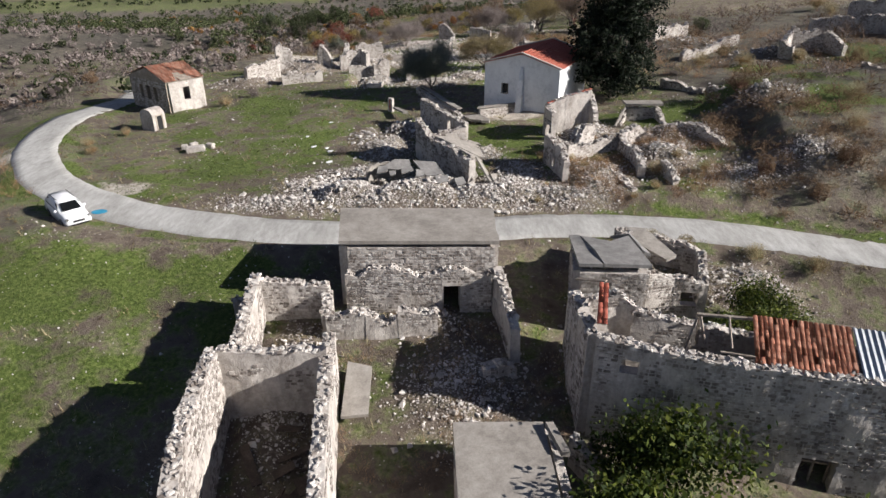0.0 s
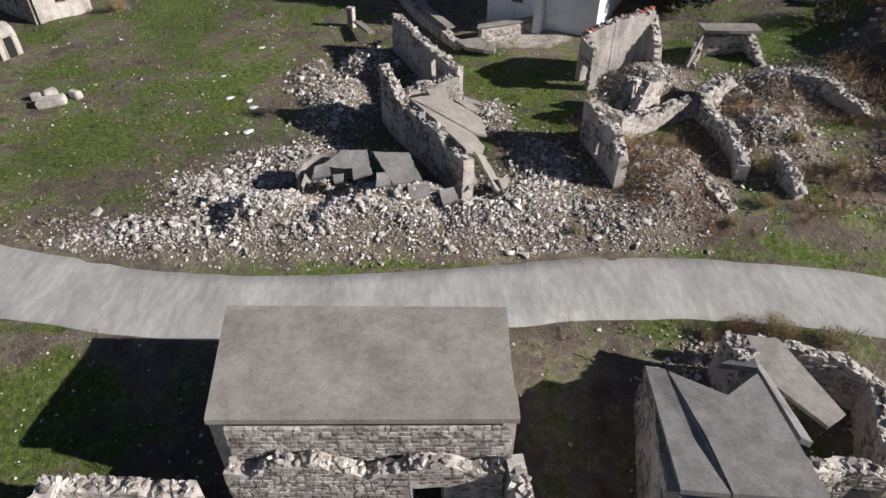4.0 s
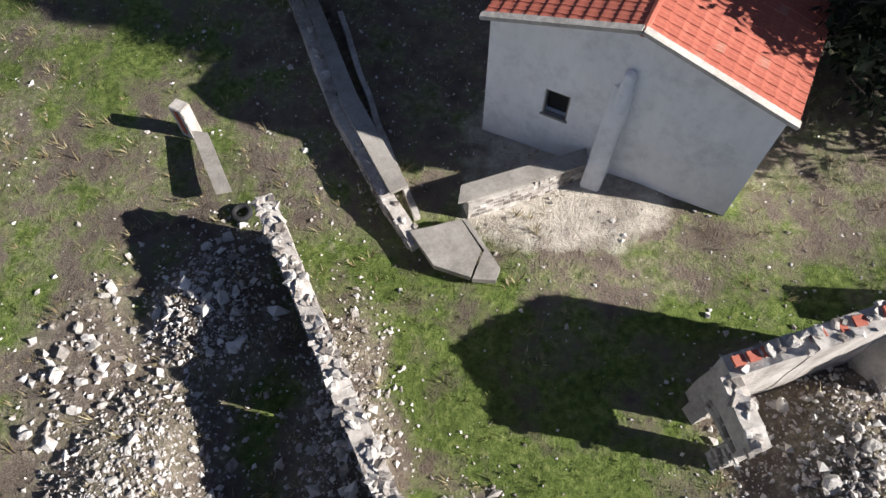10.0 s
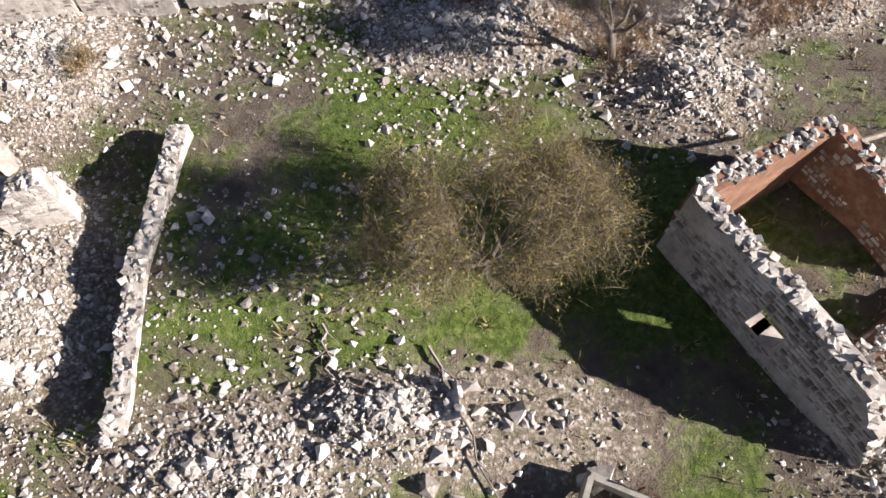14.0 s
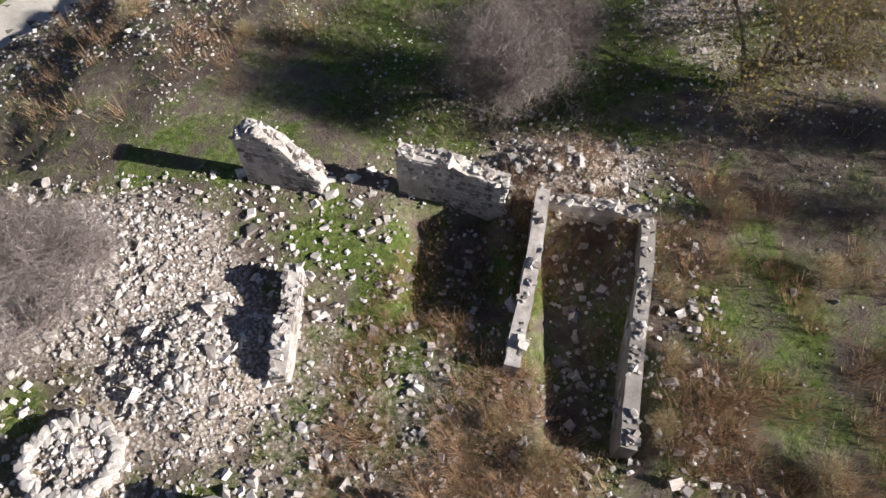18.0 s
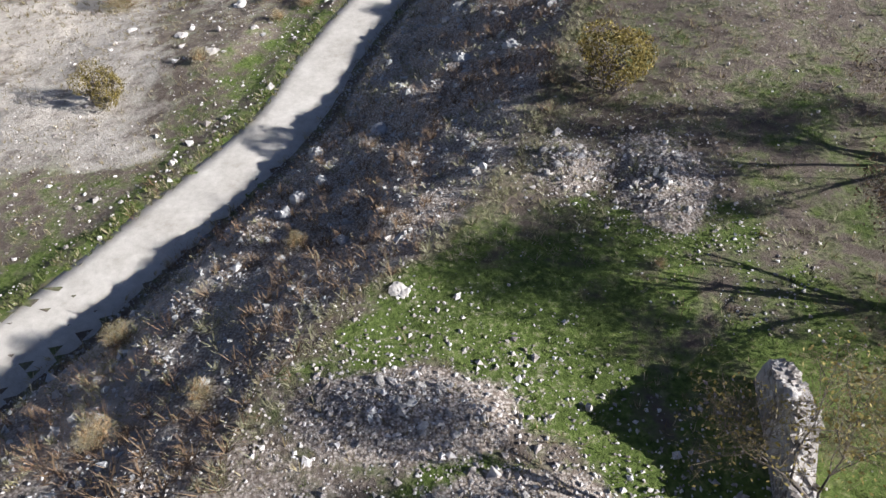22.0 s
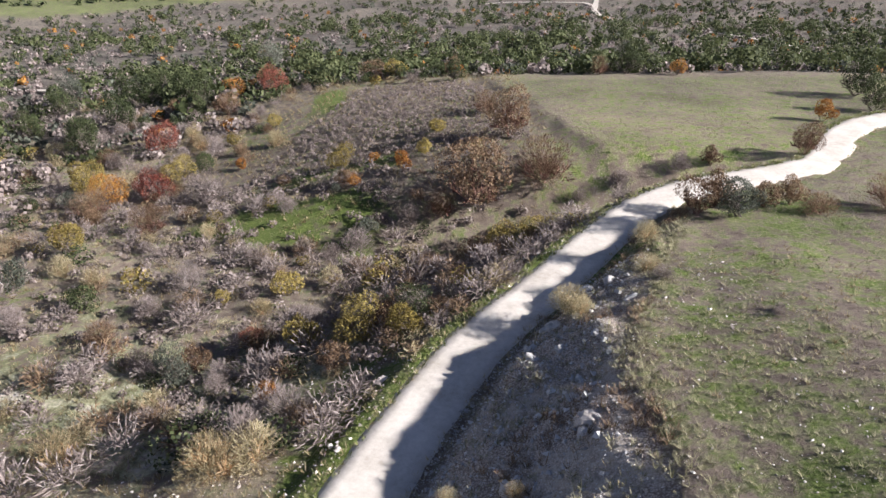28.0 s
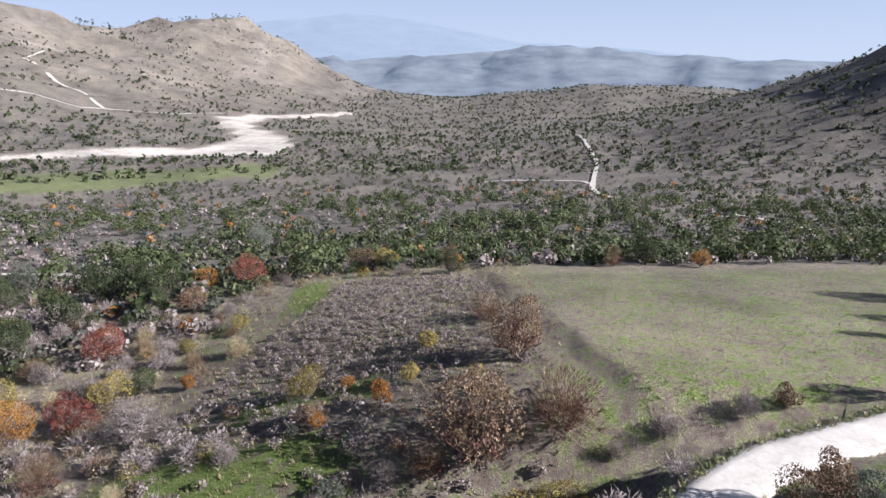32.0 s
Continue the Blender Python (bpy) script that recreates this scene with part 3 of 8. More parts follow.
def blob(x, y, cx, cy, rx, ry, seed=0.0, wob=0.7):
    r = np.hypot((x - cx) / rx, (y - cy) / ry)
    out, k = np.zeros_like(r), r < 1.2 + wob
    if k.any():
        out[k] = 1 - smooth_step(0.55, 1.2, r[k] + wob * fbm(x[k], y[k], max(rx, ry) * 0.7, 5, seed + cx))
    return out


RIVER = [(-900, 640, 20), (-480, 700, 20), (-355, 755, 24), (-300, 790, 26), (-255, 830, 30), (-205, 850, 50), (-195, 930, 46), (-230, 1030, 36), (-300, 1120, 30), (-270, 1260, 26), (-180, 1420, 20)]
RIVER_S = np.linspace(0, len(RIVER) - 1, 120)
RIVER_Q = np.stack([np.interp(RIVER_S, np.arange(len(RIVER)), [q[k] for q in RIVER]) for k in range(3)], 1)


def cover_of(x, y):
    """How green, stony and chalky the ground is."""
    n1, n2 = fbm(x, y, 14, 4, 3), fbm(x, y, 5, 3, 8)
    g = 0.30 + 0.25 * n1 + 0.13 * smooth_step(44, 50, y) * (1 - smooth_step(98, 106, y)) * (1 - smooth_step(22, 30, x))
    for c in ((-17, 61, 17, 13), (-26, 29, 16, 15), (-20, 74, 12, 9), (6, 58.5, 4.5, 6), (8, 65, 9, 3), (30, 66, 14, 10), (38, 62, 9, 8), (50, 80, 16, 10), (-36, 52, 7, 8), (-29, 37, 9, 6), (-41, 60, 5, 8), (12, 123.5, 4, 3), (5, 127.5, 8, 5), (2, 118.5, 2, 1.6), (-4, 122, 5, 2), (4, 114.5, 1.5, 3), (15, 114, 2, 4), (-24, 55, 9, 6), (-9, 73, 6, 6), (14, 66.5, 8, 3), (3, 63, 4, 5), (-10, 80, 8, 5), (3, 92, 8, 9), (13, 82, 5, 4), (11, 90, 5, 6), (-2, 84, 4, 3), (7, 99, 6, 3), (-8, 93, 5, 6)):
        g = np.maximum(g, (0.66 + 0.5 * n2) * blob(x, y, *c))
    for c in ((10, 131, 12, 8), (13, 145, 11, 8), (20, 140, 10, 8), (8, 116.6, 1.3, 1.3), (12, 30, 4, 4), (16, 33, 4, 4), (-14, 246, 16, 6), (-6, 262, 16, 5), (-17, 306, 6, 15)):
        g = np.maximum(g, (0.72 + 0.4 * n2) * blob(x, y, *c))
    for c in ((26, 152, 9, 14), (27, 205, 15, 30), (42, 215, 16, 34), (24, 190, 9, 16), (36, 186, 16, 18)):
        g = np.maximum(g, (0.46 + 0.3 * n2) * blob(x, y, *c))
    slope_green = smooth_step(5, 9, np.interp(y, [q[1] for q in TRACK], [q[0] for q in TRACK]) - x) * smooth_step(188, 200, y) * (1 - smooth_step(228, 240, y)) * smooth_step(-75, -55, x)
    g = np.maximum(g, slope_green * (0.42 + 0.4 * n1 + 0.2 * n2))
    green_field = smooth_step(0, 3, x - np.interp(y, *BANK_EDGE)) * smooth_step(242, 250, y) * (1 - smooth_step(310, 322, y)) * (1 - smooth_step(110, 125, x))
    g = np.maximum(g, green_field * (0.43 + 0.09 * n1 + 0.08 * n2))
    for c in ((4.5, 70.5, 6, 4), (-2.5, 72.5, 2.6, 6), (9.5, 66.2, 5, 1.8), (-8.5, 70, 4, 5), (-9.5, 62, 2.6, 7), (14.5, 70, 4, 6), (2, 76, 6, 4), (-17, 66, 6, 2.5), (-23, 63.5, 8, 1.1), (-14, 75, 5, 3), (-20, 33, 5, 3), (-27, 26, 4, 3), (-18, 40.5, 8, 1.6)):
        g = g * (1 - 0.27 * blob(x, y, *c, 3.0))
    z, heap = heap_sum(x, y)
    s = heap * 0.9 + 0.22 + 0.2 * n2
    for c in ((-9, 88, 7, 6), (1, 84, 8, 2.5), (17, 84, 4, 4), (-6, 97, 6, 4), (8, 70, 6, 3), (12, 66, 4, 2), (-10, 90, 6, 8), (3, 107, 7, 9), (0, 136, 6, 4), (14, 55, 6, 7), (-2, 150, 6, 5), (16, 129, 2, 5)):
        s = np.maximum(s, 0.55 * blob(x, y, *c))
    tx = np.interp(y, [q[1] for q in TRACK], [q[0] for q in TRACK])
    bank = smooth_step(0.0, 2.0, x - tx - 2.4) * smooth_step(-1.0, 1.5, np.interp(y, *BANK_EDGE) - x) * smooth_step(132, 142, y) * (1 - smooth_step(205, 222, y))
    s = np.maximum(s, bank * (0.75 + 0.3 * n2))
    g = g * (1 - 0.7 * bank)
    verge = smooth_step(-0.3, 0.3, tx - x - 2.2) * (1 - smooth_step(5.0, 10.5, tx - x + 6 * n2)) * smooth_step(125, 140, y) * (1 - smooth_step(222, 234, y))
    g = np.maximum(g, verge * (0.6 + 0.3 * n2))
    dr, _ = near_line(ROAD_Q, x, y)
    s = np.where((dr < 5) & (y > 44) & (x > -24), np.maximum(s, 0.55), s)
    g = np.where((dr > 2.0) & (dr < 3.4) & (y > 40), np.maximum(g, 0.5 + 0.5 * n2), g)
    far = np.hypot(x - 9, y - 188)
    g = np.where(y > 322, g * (1 - 0.45 * smooth_step(0, 120, y - 322)), g)
    s = s * (1 - smooth_step(50, 130, far) * 0.7)
    g = g * (1 - heap * 0.8)
    p = 0.16 + 0.1 * n1
    for c in ((-26, 174, 12, 14), (-34, 186, 14, 12), (-16, 168, 7, 6), (-27, 50, 3, 2), (-42, 58, 4, 5), (7, 71.5, 5, 4), (6.5, 67.4, 3.6, 1.8)):
        p = np.maximum(p, 0.62 * blob(x, y, *c))
    below = smooth_step(6, 12, tx - x) * smooth_step(150, 175, y) * (1 - smooth_step(222, 236, y)) * smooth_step(-120, -60, x)
    p = np.maximum(p, below * (0.34 + 0.25 * n1 + 0.2 * n2))
    p = p * (1 - 0.9 * verge)
    p = np.maximum(p, bank * (0.34 - 0.06 * smooth_step(160, 178, y) + 0.5 * fbm(x, y, 7, 4, 11)))
    river = np.full(x.shape, 999.0)
    for rx, ry, rw in RIVER_Q:
        near = (abs(x - rx) < 150) & (abs(y - ry) < 150)
        river[near] = np.minimum(river[near], np.hypot(x[near] - rx, y[near] - ry) / rw)
    p = np.maximum(p, 0.66 * (1 - smooth_step(0.75, 1.1, river + 0.5 * fbm(x, y, 45, 3, 2))))
    slope = smooth_step(900, 1300, far) * (x < 0)
    p = np.maximum(p, slope * (0.02 + 0.2 * n1 + 0.6 * fbm(x, y, 120, 5, 5)))
    s = np.maximum(s, slope * (0.35 + 0.4 * fbm(x, y, 70, 4, 6)))
    plain_field = (np.abs(y - 690 - 0.6 * (x + 250)) < 40) & (x < -130) & (x > -500)
    g = np.where(plain_field, 0.55, g)
    g = g * (1 - slope * 0.6)
    heath = smooth_step(110, 190, far) * ((y > 320) | (x < -28)) * (1 - 0.3 * slope * (x < -300))
    heath = np.maximum(heath, 0.75 * smooth_step(42, 52, -x) * smooth_step(40, 60, y) * (1 - smooth_step(165, 185, y)))
    heath = np.maximum(heath, 0.8 * smooth_step(21, 28, x) * smooth_step(42, 47, y) * (1 - smooth_step(118, 135, y)))
    heath = np.clip(heath * (0.85 + 0.4 * n1), 0, 1) * (1 - smooth_step(0.45, 0.6, g))
    return np.clip(np.stack([g, s, p, heath], -1), 0, 1)


gx, gy = axis_steps(-3600, -32, 34, 3600, 0.5, 1.075), axis_steps(-700, 12, 200, 4300, 0.5, 1.045)
GX, GY = np.meshgrid(gx, gy)
GZ = ground_z(GX.ravel(), GY.ravel())
nx, ny = len(gx), len(gy)
ii = (np.arange(ny - 1)[:, None] * nx + np.arange(nx - 1)[None]).ravel()
ground = new("ground", mesh_np("ground", np.stack([GX.ravel(), GY.ravel(), GZ], 1), np.stack([ii, ii + 1, ii + nx + 1, ii + nx], 1), M_GROUND, True))
tagged(ground, "rough hillside of grass, bare earth and scattered limestone", "ground", kind="structure")
attr = ground.data.color_attributes.new("cover", "FLOAT_COLOR", "POINT")
attr.data.foreach_set("color", cover_of(GX.ravel(), GY.ravel()).astype(np.float32).ravel())


def ribbon(name, q, half, zf, material, label, seed):
    """A strip of road with a ragged edge and a slight camber, laid on the ground."""
    d = np.gradient(q, axis=0)
    d /= np.hypot(d[:, 0], d[:, 1])[:, None]
    nrm = np.stack([-d[:, 1], d[:, 0]], 1)
    rows = []
    s = np.arange(len(q)) * 0.7
    for k, u in enumerate((-1.06, -1.0, -0.6, -0.2, 0.2, 0.6, 1.0, 1.06)):
        w = half * u * (1 + 0.07 * fbm(s, s * 0 + u, 3.0, 3, seed + np.sign(u)) + 0.05 * fbm(s, s * 0 + u, 0.9, 2, seed))
        p = q + nrm * w[:, None]
        z = zf(q[:, 0], q[:, 1]) + (0.06 - 0.05 * u * u if abs(u) < 1.03 else -0.25) + 0.015 * fbm(p[:, 0], p[:, 1], 2.0, 2, seed)
        rows.append(np.c_[p, z])
    v = np.stack(rows, 1).reshape(-1, 3)
    n = len(q)
    a = (np.arange(n - 1)[:, None] * 8 + np.arange(7)[None]).ravel()
    ob = new(name, mesh_np(name, v, np.stack([a, a + 1, a + 9, a + 8], 1), material, True))
    return tagged(ob, label, "road", kind="structure")


ribbon("road", ROAD_Q, 1.95, road_z, M_ROAD, "pale brushed concrete village road with ragged edges", 2.0)
ribbon("dirt_road", TRACK_Q, 2.45, track_z, M_TRACK, "white chalky dirt track cut into the hillside", 5.0)


def farm_track(pts, half):
    """A narrow pale track draped over far ground."""
    q = curve_points(pts, 3.0)
    d = np.gradient(q, axis=0)
    d /= np.hypot(d[:, 0], d[:, 1])[:, None]
    s = np.arange(len(q)) * 3.0
    rows = []
    for u in (-1.0, -0.4, 0.4, 1.0):
        p = q + np.stack([-d[:, 1], d[:, 0]], 1) * (half * u * (1 + 0.35 * fbm(s, s * 0 + u, 25.0, 3, u)))[:, None]
        rows.append(np.c_[p, mesh_z(p[:, 0], p[:, 1]) + 0.9])
    v, n = np.stack(rows, 1).reshape(-1, 3), len(q)
    a = (np.arange(n - 1)[:, None] * 4 + np.arange(3)[None]).ravel()
    return tagged(new("farm_track", mesh_np("farm_track", v, np.stack([a, a + 1, a + 5, a + 4], 1), M_DUST, True)), "pale farm track winding through the valley scrub", "track", kind="structure")


def mesh_z(x, y):
    """Height of the drawn ground sheet."""
    Z = GZ.reshape(ny, nx)
    i, j = np.clip(np.searchsorted(gx, x) - 1, 0, nx - 2), np.clip(np.searchsorted(gy, y) - 1, 0, ny - 2)
    u, w = (x - gx[i]) / (gx[i + 1] - gx[i]), (y - gy[j]) / (gy[j + 1] - gy[j])
    return (Z[j, i] * (1 - u) + Z[j, i + 1] * u) * (1 - w) + (Z[j + 1, i] * (1 - u) + Z[j + 1, i + 1] * u) * w


farm_track([(138, 300), (124, 345), (140, 395), (156, 455), (150, 500), (138, 540)], 1.7)
farm_track([(112, 580), (108, 612), (116, 680), (70, 690), (35, 686)], 1.7)
farm_track([(110, 640), (150, 800), (165, 980), (150, 1010)], 1.8)
farm_track([(-640, 900), (-520, 1010), (-440, 1080), (-360, 1100), (-320, 1180)], 2.2)
farm_track([(-445, 1075), (-520, 1150), (-640, 1230), (-660, 1330)], 2.4)
farm_track([(-200, 360), (-130, 372), (-100, 368), (-85, 352)], 1.8)

# ---- stones and walls ----
CUBE_V = np.array([(-1, -1, -1), (1, -1, -1), (1, 1, -1), (-1, 1, -1), (-1, -1, 1), (1, -1, 1), (1, 1, 1), (-1, 1, 1)], float)
CUBE_F = np.array([(0, 3, 2, 1), (4, 5, 6, 7), (0, 1, 5, 4), (1, 2, 6, 5), (2, 3, 7, 6), (3, 0, 4, 7)])


def random_turns(n, tilt=1.0):
    """n rotation matrices: any heading, tipped by up to tilt radians."""
    a, b, c = rng.uniform(0, 6.283, n), rng.uniform(-tilt, tilt, n), rng.uniform(-tilt, tilt, n)
    ca, sa, cb, sb, cc, sc = np.cos(a), np.sin(a), np.cos(b), np.sin(b), np.cos(c), np.sin(c)
    o, i = np.zeros(n), np.ones(n)
    rz = np.stack([ca, -sa, o, sa, ca, o, o, o, i], 1).reshape(-1, 3, 3)
    rx = np.stack([i, o, o, o, cb, -sb, o, sb, cb], 1).reshape(-1, 3, 3)
    ry = np.stack([cc, o, sc, o, i, o, -sc, o, cc], 1).reshape(-1, 3, 3)
    return rz @ rx @ ry


CHIP_V = np.array([(1, 0, 0), (0, 1, 0), (-1, 0, 0), (0, -1, 0), (0, 0, 1), (0, 0, -1)], float)
CHIP_F = np.array([(0, 1, 4), (1, 2, 4), (2, 3, 4), (3, 0, 4), (1, 0, 5), (2, 1, 5), (3, 2, 5), (0, 3, 5)])


def chip_arrays(places, size):
    """Small angular chips of eight faces."""
    n = len(places)
    v = CHIP_V[None] * rng.uniform(0.7, 1.2, (n, 6, 1)) + rng.uniform(-0.3, 0.3, (n, 6, 3))
    v = v * (np.stack([rng.uniform(0.8, 1.25, n), rng.uniform(0.7, 1.1, n), rng.uniform(0.5, 0.85, n)], 1) * size[:, None] * 0.58)[:, None]
    v = np.einsum("nij,nkj->nki", random_turns(n, 0.5), v) + places[:, None]
    return v.reshape(-1, 3), (CHIP_F[None] + 6 * np.arange(n)[:, None, None]).reshape(-1, 3)


def stone_arrays(places, size, tilt=0.5, flat=0.62):
    """Angular broken stones: a jittered block at each place."""
    n = len(places)
    v = CUBE_V[None] * rng.uniform(0.55, 1.0, (n, 8, 1)) + rng.uniform(-0.22, 0.22, (n, 8, 3))
    v = v * (np.stack([rng.uniform(0.8, 1.25, n), rng.uniform(0.6, 1.0, n), flat * rng.uniform(0.7, 1.2, n)], 1) * size[:, None] * 0.5)[:, None]
    v = np.einsum("nij,nkj->nki", random_turns(n, tilt), v) + places[:, None]
    f = (CUBE_F[None] + 8 * np.arange(n)[:, None, None]).reshape(-1, 4)
    return v.reshape(-1, 3), f


def stone_mesh(seed):
    """A block of broken limestone with chipped corners."""
    r = random.Random(seed)
    bm = bmesh.new()
    bmesh.ops.create_cube(bm, size=1.0)
    bmesh.ops.bevel(bm, geom=bm.edges[:], offset=0.27, segments=1, affect="EDGES")
    for v in bm.verts:
        v.co = Vector((v.co.x * 1.15, v.co.y * 0.85, v.co.z * 0.62)) * r.uniform(0.72, 1.2)
    me = bpy.data.meshes.new("stone")
    bm.to_mesh(me)
    bm.free()
    me.materials.append(M_CAP)
    return me


STONES = [stone_mesh(i) for i in range(8)]


def single_stone(parent, p, size, tilt=0.3, name="stone"):
    ob = new(name, STONES[int(rng.integers(8))])
    ob.parent = parent
    ob.location = Vector(p) - at_of(parent)
    ob.rotation_euler = (rng.uniform(-tilt, tilt), rng.uniform(-tilt, tilt), rng.uniform(0, 6.28))
    ob.scale = (size, size * rng.uniform(0.8, 1.1), size * rng.uniform(0.8, 1.2))
    return ob


def wall(parent, pts, thick=0.58, rag=0.22, openings=(), faces=(1.0, 1.0), caps=0.55, deep=0.5, core=None, name="wall", label=""):
    """A rubble wall along pts (x, y, top): a core with a broken top edge, facing stones on both sides and loose stones on top.
    openings: (from, to, sill, head) with the first two along the wall and the last two in world heights. faces: how much of the left
    and right side shows bare stone; the rest keeps its plaster."""
    pts = [tuple(map(float, p)) for p in pts]
    p2 = np.array(pts)
    seg = np.hypot(*np.diff(p2[:, :2], axis=0).T)
    S = np.r_[0, np.cumsum(seg)]
    cuts = sorted({round(float(s), 3) for s in list(S) + list(np.arange(0, S[-1], 0.27)) + [S[-1]] + [e for o in openings for e in o[:2]]})
    cuts = [c for i, c in enumerate(cuts) if i == 0 or c - cuts[i - 1] > 0.02]
    cuts = np.array(cuts)
    seed = float(rng.uniform(0, 90))
    jag = 1.25 * rag * (fbm(cuts, cuts * 0 + seed, 0.9, 3, seed) + 0.5 * fbm(cuts, cuts * 0, 0.38, 2, seed + 5))
    top = np.interp(cuts, S, p2[:, 2]) + jag
    cx, cy = np.interp(cuts, S, p2[:, 0]), np.interp(cuts, S, p2[:, 1])
    base = ground_z(cx, cy) - deep
    top = np.maximum(top, base + 0.3)

    def frame_at(mid):
        k = min(int(np.searchsorted(S, mid, "right")) - 1, len(seg) - 1)
        d = (p2[k + 1, :2] - p2[k, :2]) / seg[k]
        return d, np.array((-d[1], d[0])), k
    V, Fc = [], []
    for i in range(len(cuts) - 1):
        mid = (cuts[i] + cuts[i + 1]) / 2
        d, nrm, k = frame_at(mid)
        e0, e1 = p2[k, :2] + d * (cuts[i] - S[k]), p2[k, :2] + d * (cuts[i + 1] - S[k])
        if i == 0 or abs(cuts[i] - S[k]) < 1e-3 and k > 0:
            e0 = e0 - d * (thick / 2 if k > 0 else 0)
        spans = [((base[i], base[i + 1]), (top[i], top[i + 1]))]
        for a, b, lo, hi in openings:
            if a - 1e-3 <= cuts[i] and cuts[i + 1] <= b + 1e-3:
                spans = [((base[i], base[i + 1]), (lo, lo))] + ([((hi, hi), (top[i], top[i + 1]))] if min(top[i], top[i + 1]) > hi + 0.08 else [])
        for (b0, b1), (t0, t1) in spans:
            if min(t0 - b0, t1 - b1) < 0.03:
                continue
            h = nrm * thick / 2
            lay = max(1, int(min(t0 - b0, t1 - b1) / 0.45)) if rag > 0 else 1
            for q in range(lay):
                n0 = len(V) * 8
                l0, l1, u0, u1 = (b0 + (t0 - b0) * q / lay, b1 + (t1 - b1) * q / lay, b0 + (t0 - b0) * (q + 1) / lay, b1 + (t1 - b1) * (q + 1) / lay)
                V.append([(*(e0 - h), l0), (*(e1 - h), l1), (*(e1 + h), l1), (*(e0 + h), l0), (*(e0 - h), u0), (*(e1 - h), u1), (*(e1 + h), u1), (*(e0 + h), u0)])
                Fc.append(CUBE_F + n0)
    flat = np.array(V).reshape(-1, 3)
    keys, inv = np.unique(flat.round(3), axis=0, return_inverse=True)
    if rag > 0:
        # the faces bulge and lean a little, the top edge crumbles
        keys[:, 0] += 0.075 * fbm(keys[:, 1] + keys[:, 0] * 0.7, keys[:, 2] + seed, 1.1, 3, 1.0)
        keys[:, 1] += 0.075 * fbm(keys[:, 0] - keys[:, 1] * 0.7, keys[:, 2] + seed, 1.1, 3, 2.0)
    w = part_np(name, keys, inv.reshape(-1)[np.concatenate(Fc)], core or M_PLASTER, parent, label)
    # facing stones
    P, D, N, SZ, TZ = [], [], [], [], []
    for side, share in ((1, faces[0]), (-1, faces[1])):
        if share <= 0:
            continue
        z = float(base.min()) + deep - 0.1
        ztop = float(top.max())
        while z < ztop:
            h = rng.uniform(0.12, 0.22)
            s = rng.uniform(0, 0.3)
            while s < S[-1]:
                ln = rng.uniform(0.12, 0.36)
                m = s + ln / 2
                s += ln + 0.02
                if m > S[-1] or z + h * 0.6 > np.interp(m, cuts, top) or z < np.interp(m, cuts, base):
                    continue
                if any(a - 0.08 < m < b + 0.08 and lo - 0.05 < z + h / 2 < hi + 0.05 for a, b, lo, hi in openings):
                    continue
                if share < 1 and noise.noise((m * 0.55 + seed, z * 0.7, side * 3.0)) * 0.9 + 0.5 > share:
                    continue
                d, nrm, k = frame_at(m)
                q = p2[k, :2] + d * (m - S[k]) + side * nrm * (thick / 2 - 0.03)
                P.append((q[0], q[1], z + h / 2))
                D.append(d)
                N.append(side * nrm)
                SZ.append((ln * 0.5, 0.04 + rng.uniform(0.0, 0.03), h * rng.uniform(0.36, 0.55)))
            z += h + 0.015
    n_top = int(S[-1] * thick * 26 * min(caps * 1.8, 1.0))
    tv = tf = None
    if n_top:
        ms = rng.uniform(0, S[-1], n_top)
        q = np.array([p2[k, :2] + d * (m - S[k]) + nrm * rng.uniform(-0.48, 0.48) * thick for m in ms for d, nrm, k in (frame_at(m),)])
        ok = np.array([not any(a < m < b and hi > np.interp(m, cuts, top) - 0.1 for a, b, lo, hi in openings) for m in ms])
        sz = rng.uniform(0.1, 0.3, n_top)
        tv, tf = stone_arrays(np.c_[q, np.interp(ms, cuts, top) + 0.02][ok], sz[ok], 0.5)
    if P:
        P, D, N, SZ = np.array(P), np.array(D), np.array(N), np.array(SZ)
        n = len(P)
        q = CUBE_V[None] * rng.uniform(0.66, 1.0, (n, 8, 3)) * SZ[:, None]
        v = P[:, None] + q[..., 0:1] * np.c_[D, np.zeros(n)][:, None] + q[..., 1:2] * np.c_[N, np.zeros(n)][:, None] + q[..., 2:3] * np.array((0, 0, 1.0))
        f = (CUBE_F[[1, 0, 3, 4, 5]][None] + 8 * np.arange(n)[:, None, None]).reshape(-1, 4)
        v = v.reshape(-1, 3)
        if tv is not None:
            v, f, tv = np.concatenate([v, tv]), np.concatenate([f, tf + len(v)]), None
        part_np("stone_facing", v, f, M_WALLSTONE, w, "rough limestone rubble facing", local=True, kind="stuff")
    if tv is not None:
        part_np("stone_coping", tv, tf, M_WALLSTONE, w, "rough stones along the wall top", local=True, kind="stuff")
    for i in range(len(cuts) - 1):
        if rng.uniform() < caps * 0.7 and not any(a - 0.1 < cuts[i] < b + 0.1 and hi > top[i] - 0.2 for a, b, lo, hi in openings):
            d, nrm, k = frame_at((cuts[i] + cuts[i + 1]) / 2)
            off = nrm * rng.uniform(-0.3, 0.3) * thick
            single_stone(w, (cx[i] + off[0] + d[0] * 0.15, cy[i] + off[1] + d[1] * 0.15, max(top[i], top[i + 1]) * 0.5 + min(top[i], top[i + 1]) * 0.5 + 0.05), rng.uniform(0.14, 0.30))
    return w


